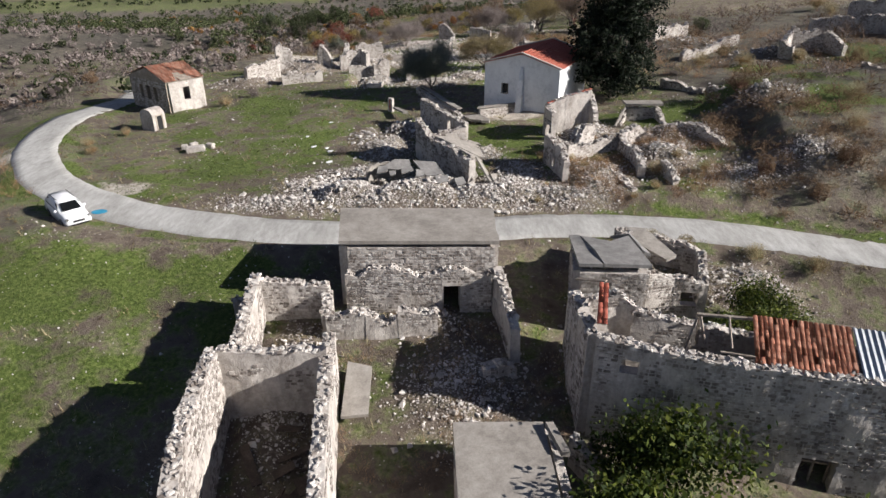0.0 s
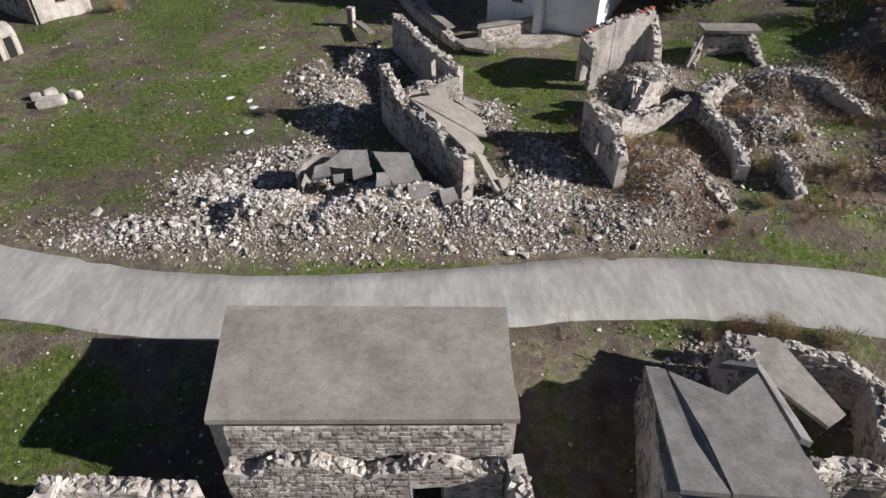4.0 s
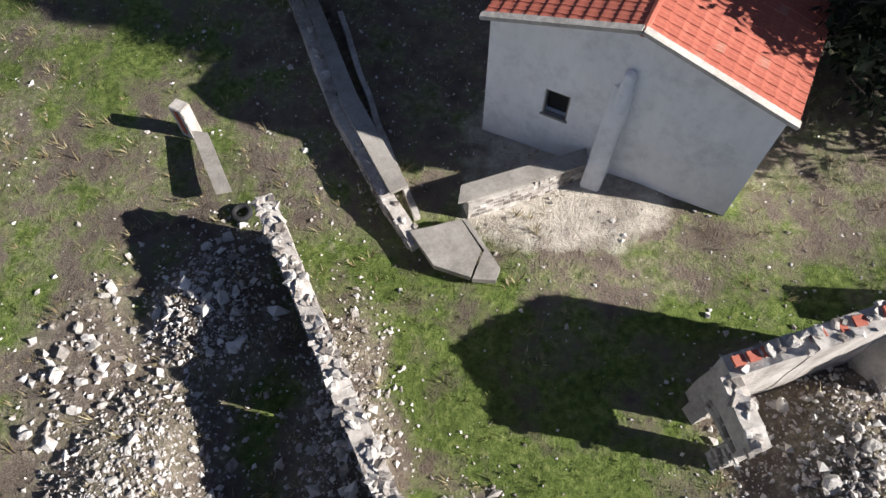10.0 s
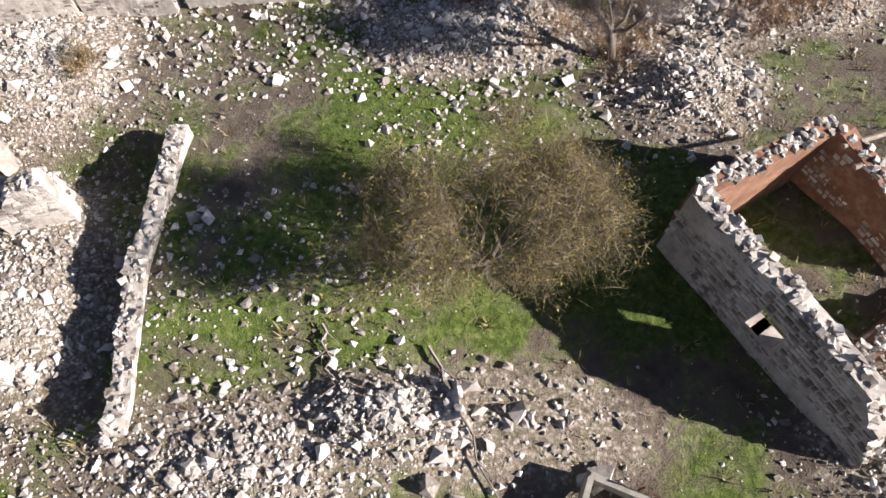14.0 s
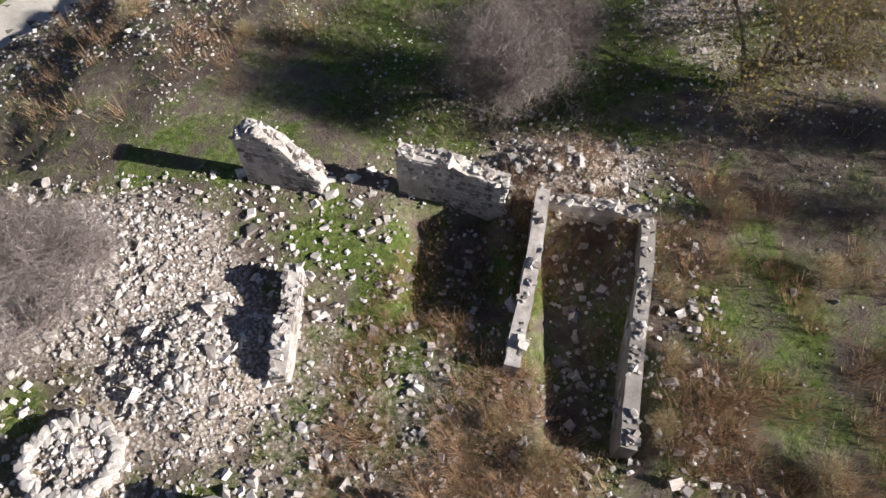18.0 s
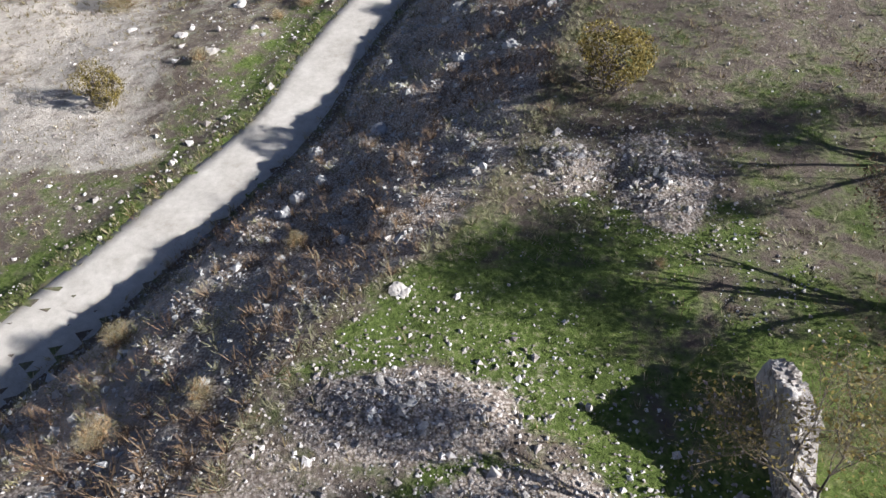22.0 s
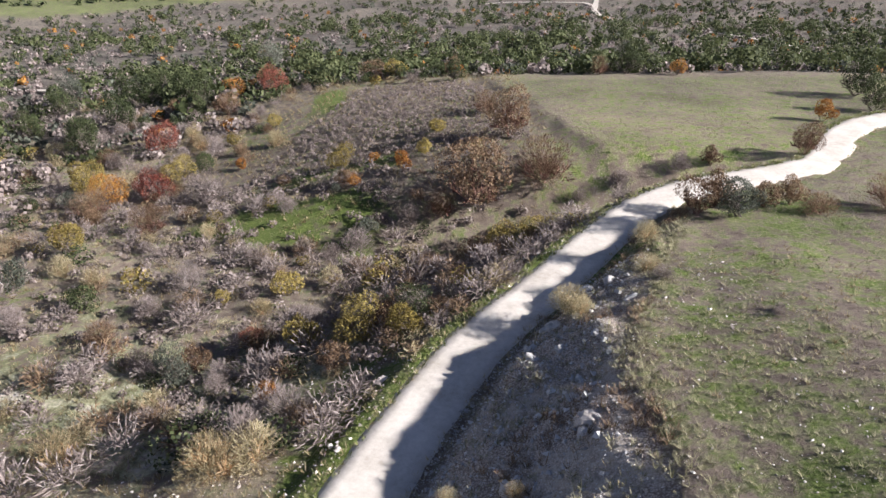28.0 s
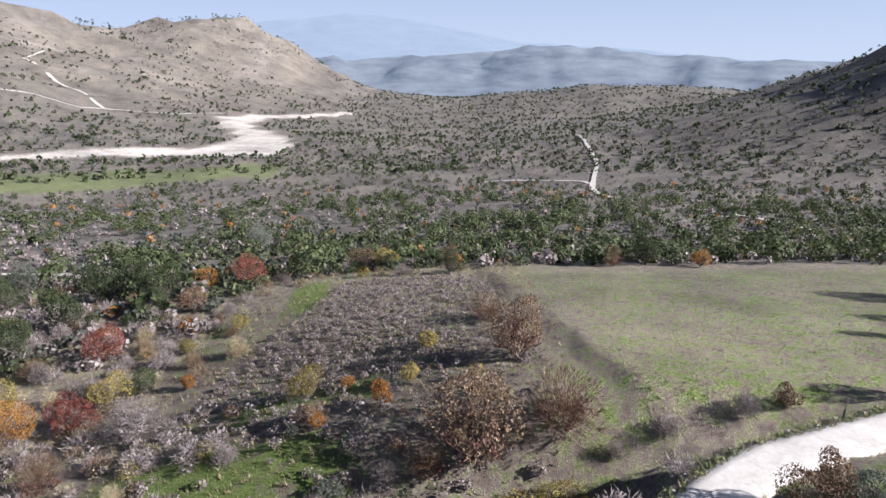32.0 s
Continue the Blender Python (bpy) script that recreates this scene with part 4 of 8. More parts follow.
def ruin(name, label, loc, category="ruin", group=""):
    return thing(name, label, category, (loc[0], loc[1], gz(loc[0], loc[1])), group)


# ---- trees and shrubs ----
def grow(seed, height, spread, stems, levels, r0, droop=0.0, upright=0.5):
    """Branches as a list of (a, b, ra, rb) and the outermost points."""
    r = random.Random(seed)
    segs, tips = [], []

    def limb(p, d, length, rad, lev):
        steps = 3 if lev > 0 else 1
        for s in range(steps):
            d = (d + Vector((r.uniform(-0.3, 0.3), r.uniform(-0.3, 0.3), r.uniform(-0.1, 0.25) - droop))).normalized()
            q = p + d * length / steps
            segs.append((p, q, rad, rad * 0.78))
            p, rad = q, rad * 0.78
            if lev > 0 and (s > 0 or lev < levels):
                for _ in range(2 if lev > 1 else 3):
                    e = (d * 0.8 + Vector((r.uniform(-1, 1), r.uniform(-1, 1), r.uniform(-0.35, 0.8)))).normalized()
                    limb(p, e, length * r.uniform(0.45, 0.7), rad * 0.6, lev - 1)
            if lev <= 1:
                tips.append(p)
    for _ in range(stems):
        a = r.uniform(0, 6.283)
        d = Vector((math.cos(a) * spread, math.sin(a) * spread, upright + r.uniform(0, 0.4))).normalized()
        limb(Vector((r.uniform(-0.1, 0.1), r.uniform(-0.1, 0.1), 0)), d, height * r.uniform(0.45, 0.62), r0 * r.uniform(0.7, 1.0), levels)
    return segs, tips


def branch_arrays(segs, sides=3):
    a, b = np.array([s[0] for s in segs]), np.array([s[1] for s in segs])
    ra, rb = np.array([s[2] for s in segs]), np.array([s[3] for s in segs])
    d = b - a
    d /= np.linalg.norm(d, axis=1)[:, None] + 1e-9
    ref = np.where(abs(d[:, 2:3]) < 0.9, np.array([[0, 0, 1.0]]), np.array([[1.0, 0, 0]]))
    u = np.cross(d, ref)
    u /= np.linalg.norm(u, axis=1)[:, None] + 1e-9
    w = np.cross(d, u)
    ang = np.arange(sides) * 2 * math.pi / sides
    ring = np.cos(ang)[None, :, None] * u[:, None] + np.sin(ang)[None, :, None] * w[:, None]
    v = np.concatenate([a[:, None] + ring * ra[:, None, None], b[:, None] + ring * rb[:, None, None]], 1)
    k = np.arange(sides)
    f = np.stack([k, (k + 1) % sides, (k + 1) % sides + sides, k + sides], 1)
    return v.reshape(-1, 3), (f[None] + 2 * sides * np.arange(len(segs))[:, None, None]).reshape(-1, 4)


def leaf_arrays(tips, per, size, spread, seed, slim=0.55):
    r = np.random.default_rng(seed)
    c = np.repeat(np.array(tips), per, 0)
    n = len(c)
    c = c + r.normal(0, spread, (n, 3))
    u, w = r.normal(0, 1, (n, 3)), r.normal(0, 1, (n, 3))
    u /= np.linalg.norm(u, axis=1)[:, None]
    w -= u * (u * w).sum(1)[:, None]
    w /= np.linalg.norm(w, axis=1)[:, None]
    s = size * r.uniform(0.6, 1.4, n)[:, None]
    v = np.stack([c - u * s, c + w * s * slim, c + u * s, c - w * s * slim], 1)
    return v.reshape(-1, 3), np.arange(4 * n).reshape(-1, 4)


# kind: height, spread, stems, levels, trunk radius, bark, leaf, leaves per tip, leaf size, leaf scatter
PLANTS = {
    "bare": (1.0, 0.8, 9, 2, 0.018, M_TWIG, L_GREY, 8, 0.03, 0.06),
    "redtwig": (1.0, 0.9, 8, 2, 0.022, M_TWIG_R, L_BROWN, 8, 0.03, 0.06),
    "dry": (1.0, 0.8, 8, 2, 0.016, M_STRAW, L_DRY, 9, 0.028, 0.06),
    "yellow": (1.0, 0.9, 6, 2, 0.024, M_BARK, L_YELLOW, 11, 0.02, 0.065),
    "red": (1.0, 0.9, 6, 2, 0.024, M_BARK, L_RED, 11, 0.022, 0.065),
    "orange": (1.0, 0.9, 6, 2, 0.024, M_BARK, L_ORANGE, 11, 0.022, 0.065),
    "brown": (1.0, 0.9, 6, 2, 0.024, M_TWIG_R, L_BROWN, 11, 0.022, 0.065),
    "olive": (1.0, 0.85, 6, 2, 0.03, M_BARK, L_OLIVE, 11, 0.022, 0.07),
    "dark": (1.0, 0.85, 6, 2, 0.03, M_BARK, L_SCRUB, 12, 0.026, 0.07),
}
PLANT_WORDS = {
    "bare": ("leafless grey shrub of fine twigs", "shrub"), "redtwig": ("leafless reddish-brown shrub of dense twigs", "shrub"), "dry": ("dry straw-coloured bush of stiff stalks", "bush"),
    "yellow": ("yellow-green autumn shrub on the slope", "shrub"), "red": ("autumn-red shrub with full foliage", "shrub"), "orange": ("orange autumn shrub among scrub", "shrub"),
    "brown": ("withered brown thicket shrub", "shrub"), "olive": ("grey-green bushy olive shrub", "shrub"), "dark": ("dark evergreen bush with dense leaves", "bush"),
}
PLANT_MESHES = {}


def bush_crown(seed, count, size):
    """Leaves on the skin of several overlapping lobes, one metre across."""
    r = np.random.default_rng(seed)
    k = 11
    a, q = r.uniform(0, 6.283, k), np.sqrt(r.uniform(0.02, 1, k)) * 0.34
    mid = np.c_[np.cos(a) * q, np.sin(a) * q, 0.2 + (0.36 - 0.5 * q) * r.uniform(0.3, 1.2, k)]
    rad = r.uniform(0.13, 0.24, k)
    mid[0], rad[0] = (0, 0, 0.34), 0.27
    which = r.choice(k, count, p=rad ** 2 / (rad ** 2).sum())
    d = r.normal(0, 1, (count, 3))
    d /= np.linalg.norm(d, axis=1)[:, None]
    c = mid[which] + d * (rad[which] * r.choice((1.0, 0.8, 1.12), count, p=(0.6, 0.25, 0.15)) * r.uniform(0.88, 1.08, count))[:, None] * (1, 1, 0.9)
    deep = (np.linalg.norm(c[:, None] - mid[None], axis=2) < rad[None] * 0.7).any(1)
    c, d = c[~deep & (c[:, 2] > 0.01)], d[~deep & (c[:, 2] > 0.01)]
    n = len(c)
    e = d + r.normal(0, 0.7, (n, 3))
    u = np.cross(e, r.normal(0, 1, (n, 3)))
    u /= np.linalg.norm(u, axis=1)[:, None]
    w = np.cross(e, u)
    w /= np.linalg.norm(w, axis=1)[:, None]
    z = size * r.uniform(0.6, 1.4, n)[:, None]
    return np.stack([c - u * z, c + w * z * 0.7, c + u * z, c - w * z * 0.7], 1).reshape(-1, 3), np.arange(4 * n).reshape(-1, 4)


def broom_crown(seed, count, long, wide):
    """Fine twigs fanning out from the base, thickest towards the outside."""
    r = np.random.default_rng(seed)
    k = 30
    lead = np.c_[r.normal(0, 0.75, (k, 2)), r.uniform(0.6, 1.3, k)]
    lead /= np.linalg.norm(lead, axis=1)[:, None]
    d = lead[r.integers(0, k, count)] + r.normal(0, 0.3, (count, 3))
    d[:, 2] = abs(d[:, 2])
    d /= np.linalg.norm(d, axis=1)[:, None]
    c = d * (r.uniform(0.1, 1, count) ** 0.6)[:, None] * (0.56, 0.56, 0.72)
    u = d + r.normal(0, 0.32, (count, 3))
    u /= np.linalg.norm(u, axis=1)[:, None]
    w = np.cross(u, r.normal(0, 1, (count, 3)))
    w /= np.linalg.norm(w, axis=1)[:, None]
    h = long * r.uniform(0.6, 1.3, count)[:, None]
    return np.stack([c - u * h, c + w * wide, c + u * h, c - w * wide], 1).reshape(-1, 3), np.arange(4 * count).reshape(-1, 4)


for kind_i, (kind_k, (h_, sp_, st_, lv_, r_, bark_, leaf_, per_, ls_, lsp_)) in enumerate(PLANTS.items()):
    PLANT_MESHES[kind_k] = []
    for var in range(6):   # three coarse ones for far off, three fine ones for near by
        near_ = var > 2
        segs_, tips_ = grow(100 * kind_i + var, h_, sp_, st_, 2 if near_ else 1, r_, 0.02, 0.55)
        far_ = float(np.percentile([math.hypot(t.x, t.y) for t in tips_], 80))
        k_ = 0.3 / far_
        segs_ = [(a * k_, b * k_, max(ra * k_, 0.005), max(rb * k_, 0.0042)) for a, b, ra, rb in segs_]
        bv_, bf_ = branch_arrays(segs_)
        if kind_k in ("bare", "redtwig", "dry"):
            lv2_, lf2_ = broom_crown(kind_i * 7 + var, 3600 if near_ else 2200, 0.045 if near_ else 0.055, 0.0022 if near_ else 0.0048)
        else:
            lv2_, lf2_ = bush_crown(kind_i * 7 + var, 7000 if near_ else 3400, 0.013 if near_ else 0.0205)
        PLANT_MESHES[kind_k].append((mesh_np("branches", bv_, bf_, bark_), mesh_np("foliage", lv2_, lf2_, leaf_)))


def shrub(x, y, width, kind, tall=1.0, sink=0.05, group=""):
    label, cat = PLANT_WORDS[kind]
    top = thing("bush" if cat == "bush" else "shrub", label, cat, (x, y, gz(x, y) - sink), group)
    top.rotation_euler = (0, 0, rng.uniform(0, 6.28))
    top.scale = (width, width * rng.uniform(0.85, 1.1), width * tall * rng.uniform(0.85, 1.1))
    b, l = PLANT_MESHES[kind][int(rng.integers(3)) + (3 if width > 4.4 or (40 < y < 192 and -45 < x < 45) else 0)]
    put_under(new("branchwork", b), top, True)
    if l:
        put_under(new("foliage", l), top, True)
    return top

# ---- ruins south of the road ----
house_a = ruin("ruined_house", "roofless limestone house of two rooms with pale plastered walls", (-8, 26))
wall(house_a, [(-11.0, 33.0, 0.7), (-10.35, 26.4, 0.5)], faces=(1, 0.25), label="west wall of pale plaster")
wall(house_a, [(-10.8, 33.0, 0.3), (-6.8, 32.9, 0.1)], faces=(0.9, 0.7))
wall(house_a, [(-12.3, 32.3, -0.6), (-11.2, 32.6, -0.4)], faces=(1, 1))
wall(house_a, [(-11.2, 25.7, 0.9), (-10.8, 21.5, 1.0), (-10.5, 19.0, 0.9), (-9.7, 15.6, 0.4)], thick=0.65, faces=(1, 0.2))
wall(house_a, [(-11.0, 25.7, 0.9), (-8.5, 25.7, 0.7), (-5.7, 25.8, 0.9)], faces=(0.35, 0.2))
wall(house_a, [(-5.85, 27.2, 0.6), (-5.4, 22.5, 0.5), (-4.75, 16.6, 0.4)], thick=0.6, faces=(0.4, 0.9))
part("fallen_slab", slab_bm([(-7.6, 26.3, 0.2), (-6.0, 26.2, 0.0), (-5.9, 27.2, -0.5), (-7.4, 27.6, -0.3)], 0.14), M_CONC, house_a, "broken grey concrete roof slab")
part("floor_slab", slab_bm([(-5.2, 28.2, -2.0), (-3.9, 27.9, -2.1), (-3.8, 24.8, -2.6), (-5.1, 24.6, -2.6)], 0.2), M_CONC, house_a, "grey concrete doorstep slab")
wall(house_a, [(-6.7, 31.0, -0.7), (-4.2, 31.0, -0.5), (-3.2, 31.1, -1.4), (-2.4, 31.1, -0.5), (-0.5, 31.2, -0.6)], thick=0.6, faces=(0.8, 0.55))
wall(house_a, [(-6.9, 32.9, -0.3), (-6.7, 30.9, -0.6)], faces=(0.7, 0.7))

house_b = ruin("flat_roofed_house", "stone house with an intact grey concrete slab roof", (-1.8, 36.2), "house")
wall(house_b, [(-5.75, 34.0, 2.05), (2.85, 34.1, 2.05)], thick=0.5, rag=0.0, caps=0, faces=(0, 1), openings=((5.6, 6.5, -3.5, -0.1),), label="dark stone front wall with a doorway")
wall(house_b, [(-6.0, 34.0, 2.05), (-6.35, 38.2, 2.05)], thick=0.5, rag=0.0, caps=0, faces=(1, 0))
wall(house_b, [(2.8, 34.3, 2.05), (2.75, 38.2, 2.05)], thick=0.5, rag=0.0, caps=0, faces=(0, 1))
wall(house_b, [(-6.3, 38.2, 2.05), (2.7, 38.2, 2.05)], thick=0.5, rag=0.0, caps=0, faces=(1, 0))
part("roof_slab", slab_bm([(-6.2, 33.75, 2.3), (3.05, 33.8, 2.3), (3.05, 34.6, 2.3), (2.95, 35.2, 2.3), (3.0, 38.45, 2.3), (-6.75, 38.5, 2.3)], 0.22), M_CONC, house_b, "flat stained concrete roof slab")
wall(house_b, [(-5.9, 33.45, 0.5), (-3.0, 33.4, 0.9), (-0.8, 33.4, 0.4), (0.0, 33.4, 0.9), (2.6, 33.5, 0.6)], thick=0.5, rag=0.35, faces=(0, 1), openings=((5.7, 6.7, -3.5, -0.1),))
wall(house_b, [(2.95, 33.6, 0.9), (3.35, 31.5, 0.3), (3.7, 29.0, -0.4)], thick=0.55, faces=(0.6, 0.4))
for p_ in ((-3.3, 37.6), (-4.3, 35.8), (-1.0, 35.7), (1.6, 36.6), (-1.2, 34.5), (2.7, 36.3), (-5.2, 34.3)):
    stone_ = single_stone(house_b, (p_[0], p_[1], 2.36), 0.24, name="loose_stone")

# the long two-storey house with a patch of tiles
house_c = ruin("long_stone_house", "long two-storey limestone house, roof mostly fallen", (13, 26), "house")
wall(house_c, [(6.9, 24.9, 2.2), (9.6, 24.2, 1.9), (12.0, 23.6, 1.75), (17.4, 22.3, 1.75), (20.5, 21.6, 1.7)], thick=0.6, rag=0.08, caps=0.7, faces=(0.3, 1.0),
     openings=((1.2, 2.0, 0.5, 1.25), (3.1, 3.7, 0.2, 1.1), (2.5, 3.9, -4.6, -2.4), (9.6, 11.1, -4.8, -2.7)), label="front wall of squared grey stone")
wall(house_c, [(6.75, 24.9, 2.2), (6.65, 27.8, 2.3), (6.9, 30.5, 1.0)], thick=0.6, faces=(1, 0.3), caps=0.5)
wall(house_c, [(7.0, 27.9, 2.2), (8.6, 28.1, 2.6), (9.4, 27.9, 1.9)], thick=0.5, faces=(0.3, 0.3))
wall(house_c, [(9.3, 27.8, 1.6), (13.0, 27.3, 0.9), (17.6, 26.0, 1.0), (21.2, 25.1, 1.0)], thick=0.55, faces=(0.6, 0.6))
wall(house_c, [(20.6, 21.6, 1.8), (21.2, 25.2, 2.2)], thick=0.55, faces=(0.6, 1))


def barrel_roof(parent, eave_a, eave_b, up, across, down, mat, name="roof_tiles", tile="roof_tile", drop=()):
    """Rows of half-round clay tiles between an eave line and a ridge: each course and column is a tile of its own."""
    ea, eb, up = Vector(eave_a), Vector(eave_b), Vector(up)
    along, n_c, n_r = eb - ea, across, down
    d, u = along.normalized(), up.normalized()
    nrm = d.cross(u)
    if nrm.z < 0:
        nrm = -nrm
    w, ln = along.length / n_c, up.length / n_r
    bm = bmesh.new()
    rings = []
    for k, (q, r) in enumerate(((0.0, 1.06), (1.12, 0.92))):
        ring = []
        for a in range(6):
            t = math.pi * a / 5
            ring.append(bm.verts.new((-math.cos(t) * w * 0.5 * r, q * ln, math.sin(t) * w * 0.26 * r + (0.03 if k == 0 else 0.0))))
        rings.append(ring)
    for a in range(5):
        bm.faces.new((rings[0][a], rings[0][a + 1], rings[1][a + 1], rings[1][a]))
    bmesh.ops.solidify(bm, geom=bm.faces[:], thickness=0.02)
    me = bpy.data.meshes.new(tile)
    bm.to_mesh(me)
    bm.free()
    me.materials.append(mat)
    basis = Matrix((d, u, nrm)).transposed().to_4x4()
    for c in range(n_c):
        for r_ in range(n_r):
            if (c, r_) in drop or rng.uniform() < 0.002:
                continue
            ob = new(tile, me)
            ob.parent = parent
            p = ea + d * (w * (c + 0.5)) + u * (ln * r_) + nrm * 0.02
            ob.matrix_basis = Matrix.Translation(p - at_of(parent)) @ basis @ Matrix.Rotation(rng.uniform(-0.03, 0.03), 4, "Z")


pile = thing("timber_pile", "collapsed dark roof timbers and planks on rubble", "timber", (-7.6, 20.5, gz(-7.6, 20.5)))
for i_ in range(22):
    a_, ln_ = rng.uniform(0, 3.14), rng.uniform(0.8, 2.6)
    x_, y_ = rng.uniform(-9.2, -6.2), rng.uniform(17.6, 24.4)
    z_ = gz(x_, y_) + rng.uniform(0.2, 0.6)
    dx_, dy_ = math.cos(a_) * ln_ / 2, math.sin(a_) * ln_ / 2
    bm_ = bmesh.new()
    box(bm_, -ln_ / 2, ln_ / 2, -0.07 - 0.08 * (i_ % 3), 0.07 + 0.08 * (i_ % 3), -0.03, 0.04, pose(x_, y_, z_, rng.uniform(-20, 20), rng.uniform(-22, 22), math.degrees(a_)), 0.008)
    part("plank" if i_ % 3 else "beam", bm_, M_WOOD_D, pile)
tile_deck = part("roof_boards", slab_bm([(13.6, 23.4, 1.7), (17.6, 22.4, 1.7), (18.4, 25.0, 2.45), (14.4, 26.0, 2.45)], 0.06), M_WOOD, house_c, "sagging timber roof boarding")
barrel_roof(tile_deck, (13.5, 23.3, 1.74), (17.5, 22.3, 1.74), (0.8, 2.62, 0.78), 19, 7, M_TILE_OLD)
bm_ = bmesh.new()
for i_ in range(44):
    a_ = i_ / 44.0
    x0_, x1_ = 17.6 + 2.9 * a_, 17.6 + 2.9 * (a_ + 1 / 44.0)
    z_ = 0.035 * math.sin(i_ * math.pi / 2)
    z2_ = 0.035 * math.sin((i_ + 1) * math.pi / 2)
    q_ = [bm_.verts.new(p) for p in ((x0_, 22.2 - 0.72 * a_, 1.85 + z_), (x1_, 22.2 - 0.72 * (a_ + 1 / 44.0), 1.85 + z2_), (x1_ + 0.8, 24.95 - 0.72 * (a_ + 1 / 44.0), 2.55 + z2_), (x0_ + 0.8, 24.95 - 0.72 * a_, 2.55 + z_))]
    bm_.faces.new(q_)
bmesh.ops.remove_doubles(bm_, verts=bm_.verts[:], dist=0.002)
bmesh.ops.solidify(bm_, geom=bm_.faces[:], thickness=0.012)
part("roof_sheet", bm_, M_SHEET, house_c, "corrugated galvanised roof sheets")
for a_, b_, r_ in (((12.0, 26.6, 2.2), (18.6, 25.0, 2.5), 0.10), ((12.1, 26.5, 2.1), (12.2, 26.5, 0.6), 0.09), ((12.2, 25.6, 1.2), (12.1, 26.4, 2.2), 0.07), ((11.2, 25.6, 0.3), (12.0, 26.5, 2.1), 0.07), ((12.8, 24.2, 1.9), (13.4, 26.3, 2.3), 0.06), ((12.2, 24.0, 1.9), (13.6, 23.6, 1.9), 0.06)):
    bm_ = bmesh.new()
    tube(bm_, a_, b_, r_, r_ * 0.9, 6)
    part("beam", bm_, M_WOOD, house_c, "bleached roof beam")
strip_ = part("eave_boards", slab_bm([(6.9, 25.3, 2.5), (7.3, 25.2, 2.5), (8.0, 28.1, 3.0), (7.6, 28.2, 3.0)], 0.05), M_WOOD, house_c)
barrel_roof(strip_, (6.9, 25.2, 2.52), (7.35, 25.1, 2.52), (0.65, 2.9, 0.5), 2, 8, M_TILE)
bm_ = bmesh.new()
box(bm_, -1.0, 1.0, -0.12, 0.12, -0.04, 0.04, pose(7.7, 30.4, 1.9, 0, 20, 130))
part("fallen_plank", bm_, M_WOOD, house_c, "pale plank leaning on the wall")
# door frame in the lower opening
bm_ = bmesh.new()
for x_ in (0.0, 0.62, 1.3):
    box(bm_, x_, x_ + 0.09, -0.05, 0.05, -4.4, -2.7, Matrix.Translation((16.3, 22.75, 0)) @ pose(0, 0, 0, 0, 0, -13.5))
box(bm_, 0, 1.35, -0.05, 0.05, -3.3, -3.2, Matrix.Translation((16.3, 22.75, 0)) @ pose(0, 0, 0, 0, 0, -13.5))
part("door_frame", bm_, M_WOOD, house_c, "grey timber door frame")

shed = ruin("roadside_shed", "small stone shed under a cracked concrete roof slab", (9.2, 34.8), "shed")
wall(shed, [(7.4, 31.9, 1.6), (11.0, 31.6, 1.7)], thick=0.5, rag=0.04, caps=0, faces=(0, 1), openings=((1.0, 1.7, -2.5, 0.2),))
wall(shed, [(7.3, 32.0, 1.6), (8.0, 36.0, 1.0), (8.2, 37.4, 0.6)], thick=0.5, rag=0.04, caps=0, faces=(1, 0))
wall(shed, [(11.0, 31.7, 1.7), (11.2, 37.0, 0.9)], thick=0.5, rag=0.04, caps=0.2, faces=(0.3, 1))
part("roof_slab", slab_bm([(7.3, 31.75, 1.95), (8.6, 31.6, 2.0), (8.5, 33.4, 1.9), (8.2, 36.4, 1.45), (7.6, 36.6, 1.35)], 0.2), M_CONC_D, shed, "cracked grey roof slab piece")
part("roof_slab", slab_bm([(8.65, 31.6, 2.0), (11.2, 31.4, 2.05), (11.15, 36.2, 1.5), (9.8, 35.2, 1.62), (8.26, 36.35, 1.42), (8.55, 33.4, 1.88)], 0.2), M_CONC_D, shed, "cracked grey roof slab piece")
part("roof_slab", slab_bm([(10.2, 36.9, 1.15), (11.2, 36.4, 1.5), (11.3, 33.5, 1.8), (11.65, 33.4, 1.7), (11.6, 37.6, 1.0)], 0.2), M_CONC_D, shed, "tilted grey roof slab piece")
wall(shed, [(11.2, 38.4, 1.2), (11.3, 36.6, 1.3)], thick=0.7, faces=(1, 1))
part("roof_slab", slab_bm([(11.6, 38.3, 1.15), (12.7, 38.1, 1.15), (13.9, 35.2, 0.7), (13.2, 34.8, 0.6), (11.7, 36.4, 1.0)], 0.18), M_CONC, shed, "grey slab lying across the back room")
wall(shed, [(12.4, 38.6, 0.8), (15.4, 38.0, 0.4), (16.4, 37.2, -0.2)], thick=0.5, faces=(0.6, 0.6))
wall(shed, [(11.4, 33.3, 0.9), (13.4, 33.8, 0.2), (15.2, 33.6, -0.2), (15.6, 35.0, 0.0), (16.2, 37.0, 0.3)], thick=0.5, faces=(0.7, 0.9), openings=((2.6, 3.6, -1.6, -0.7),))

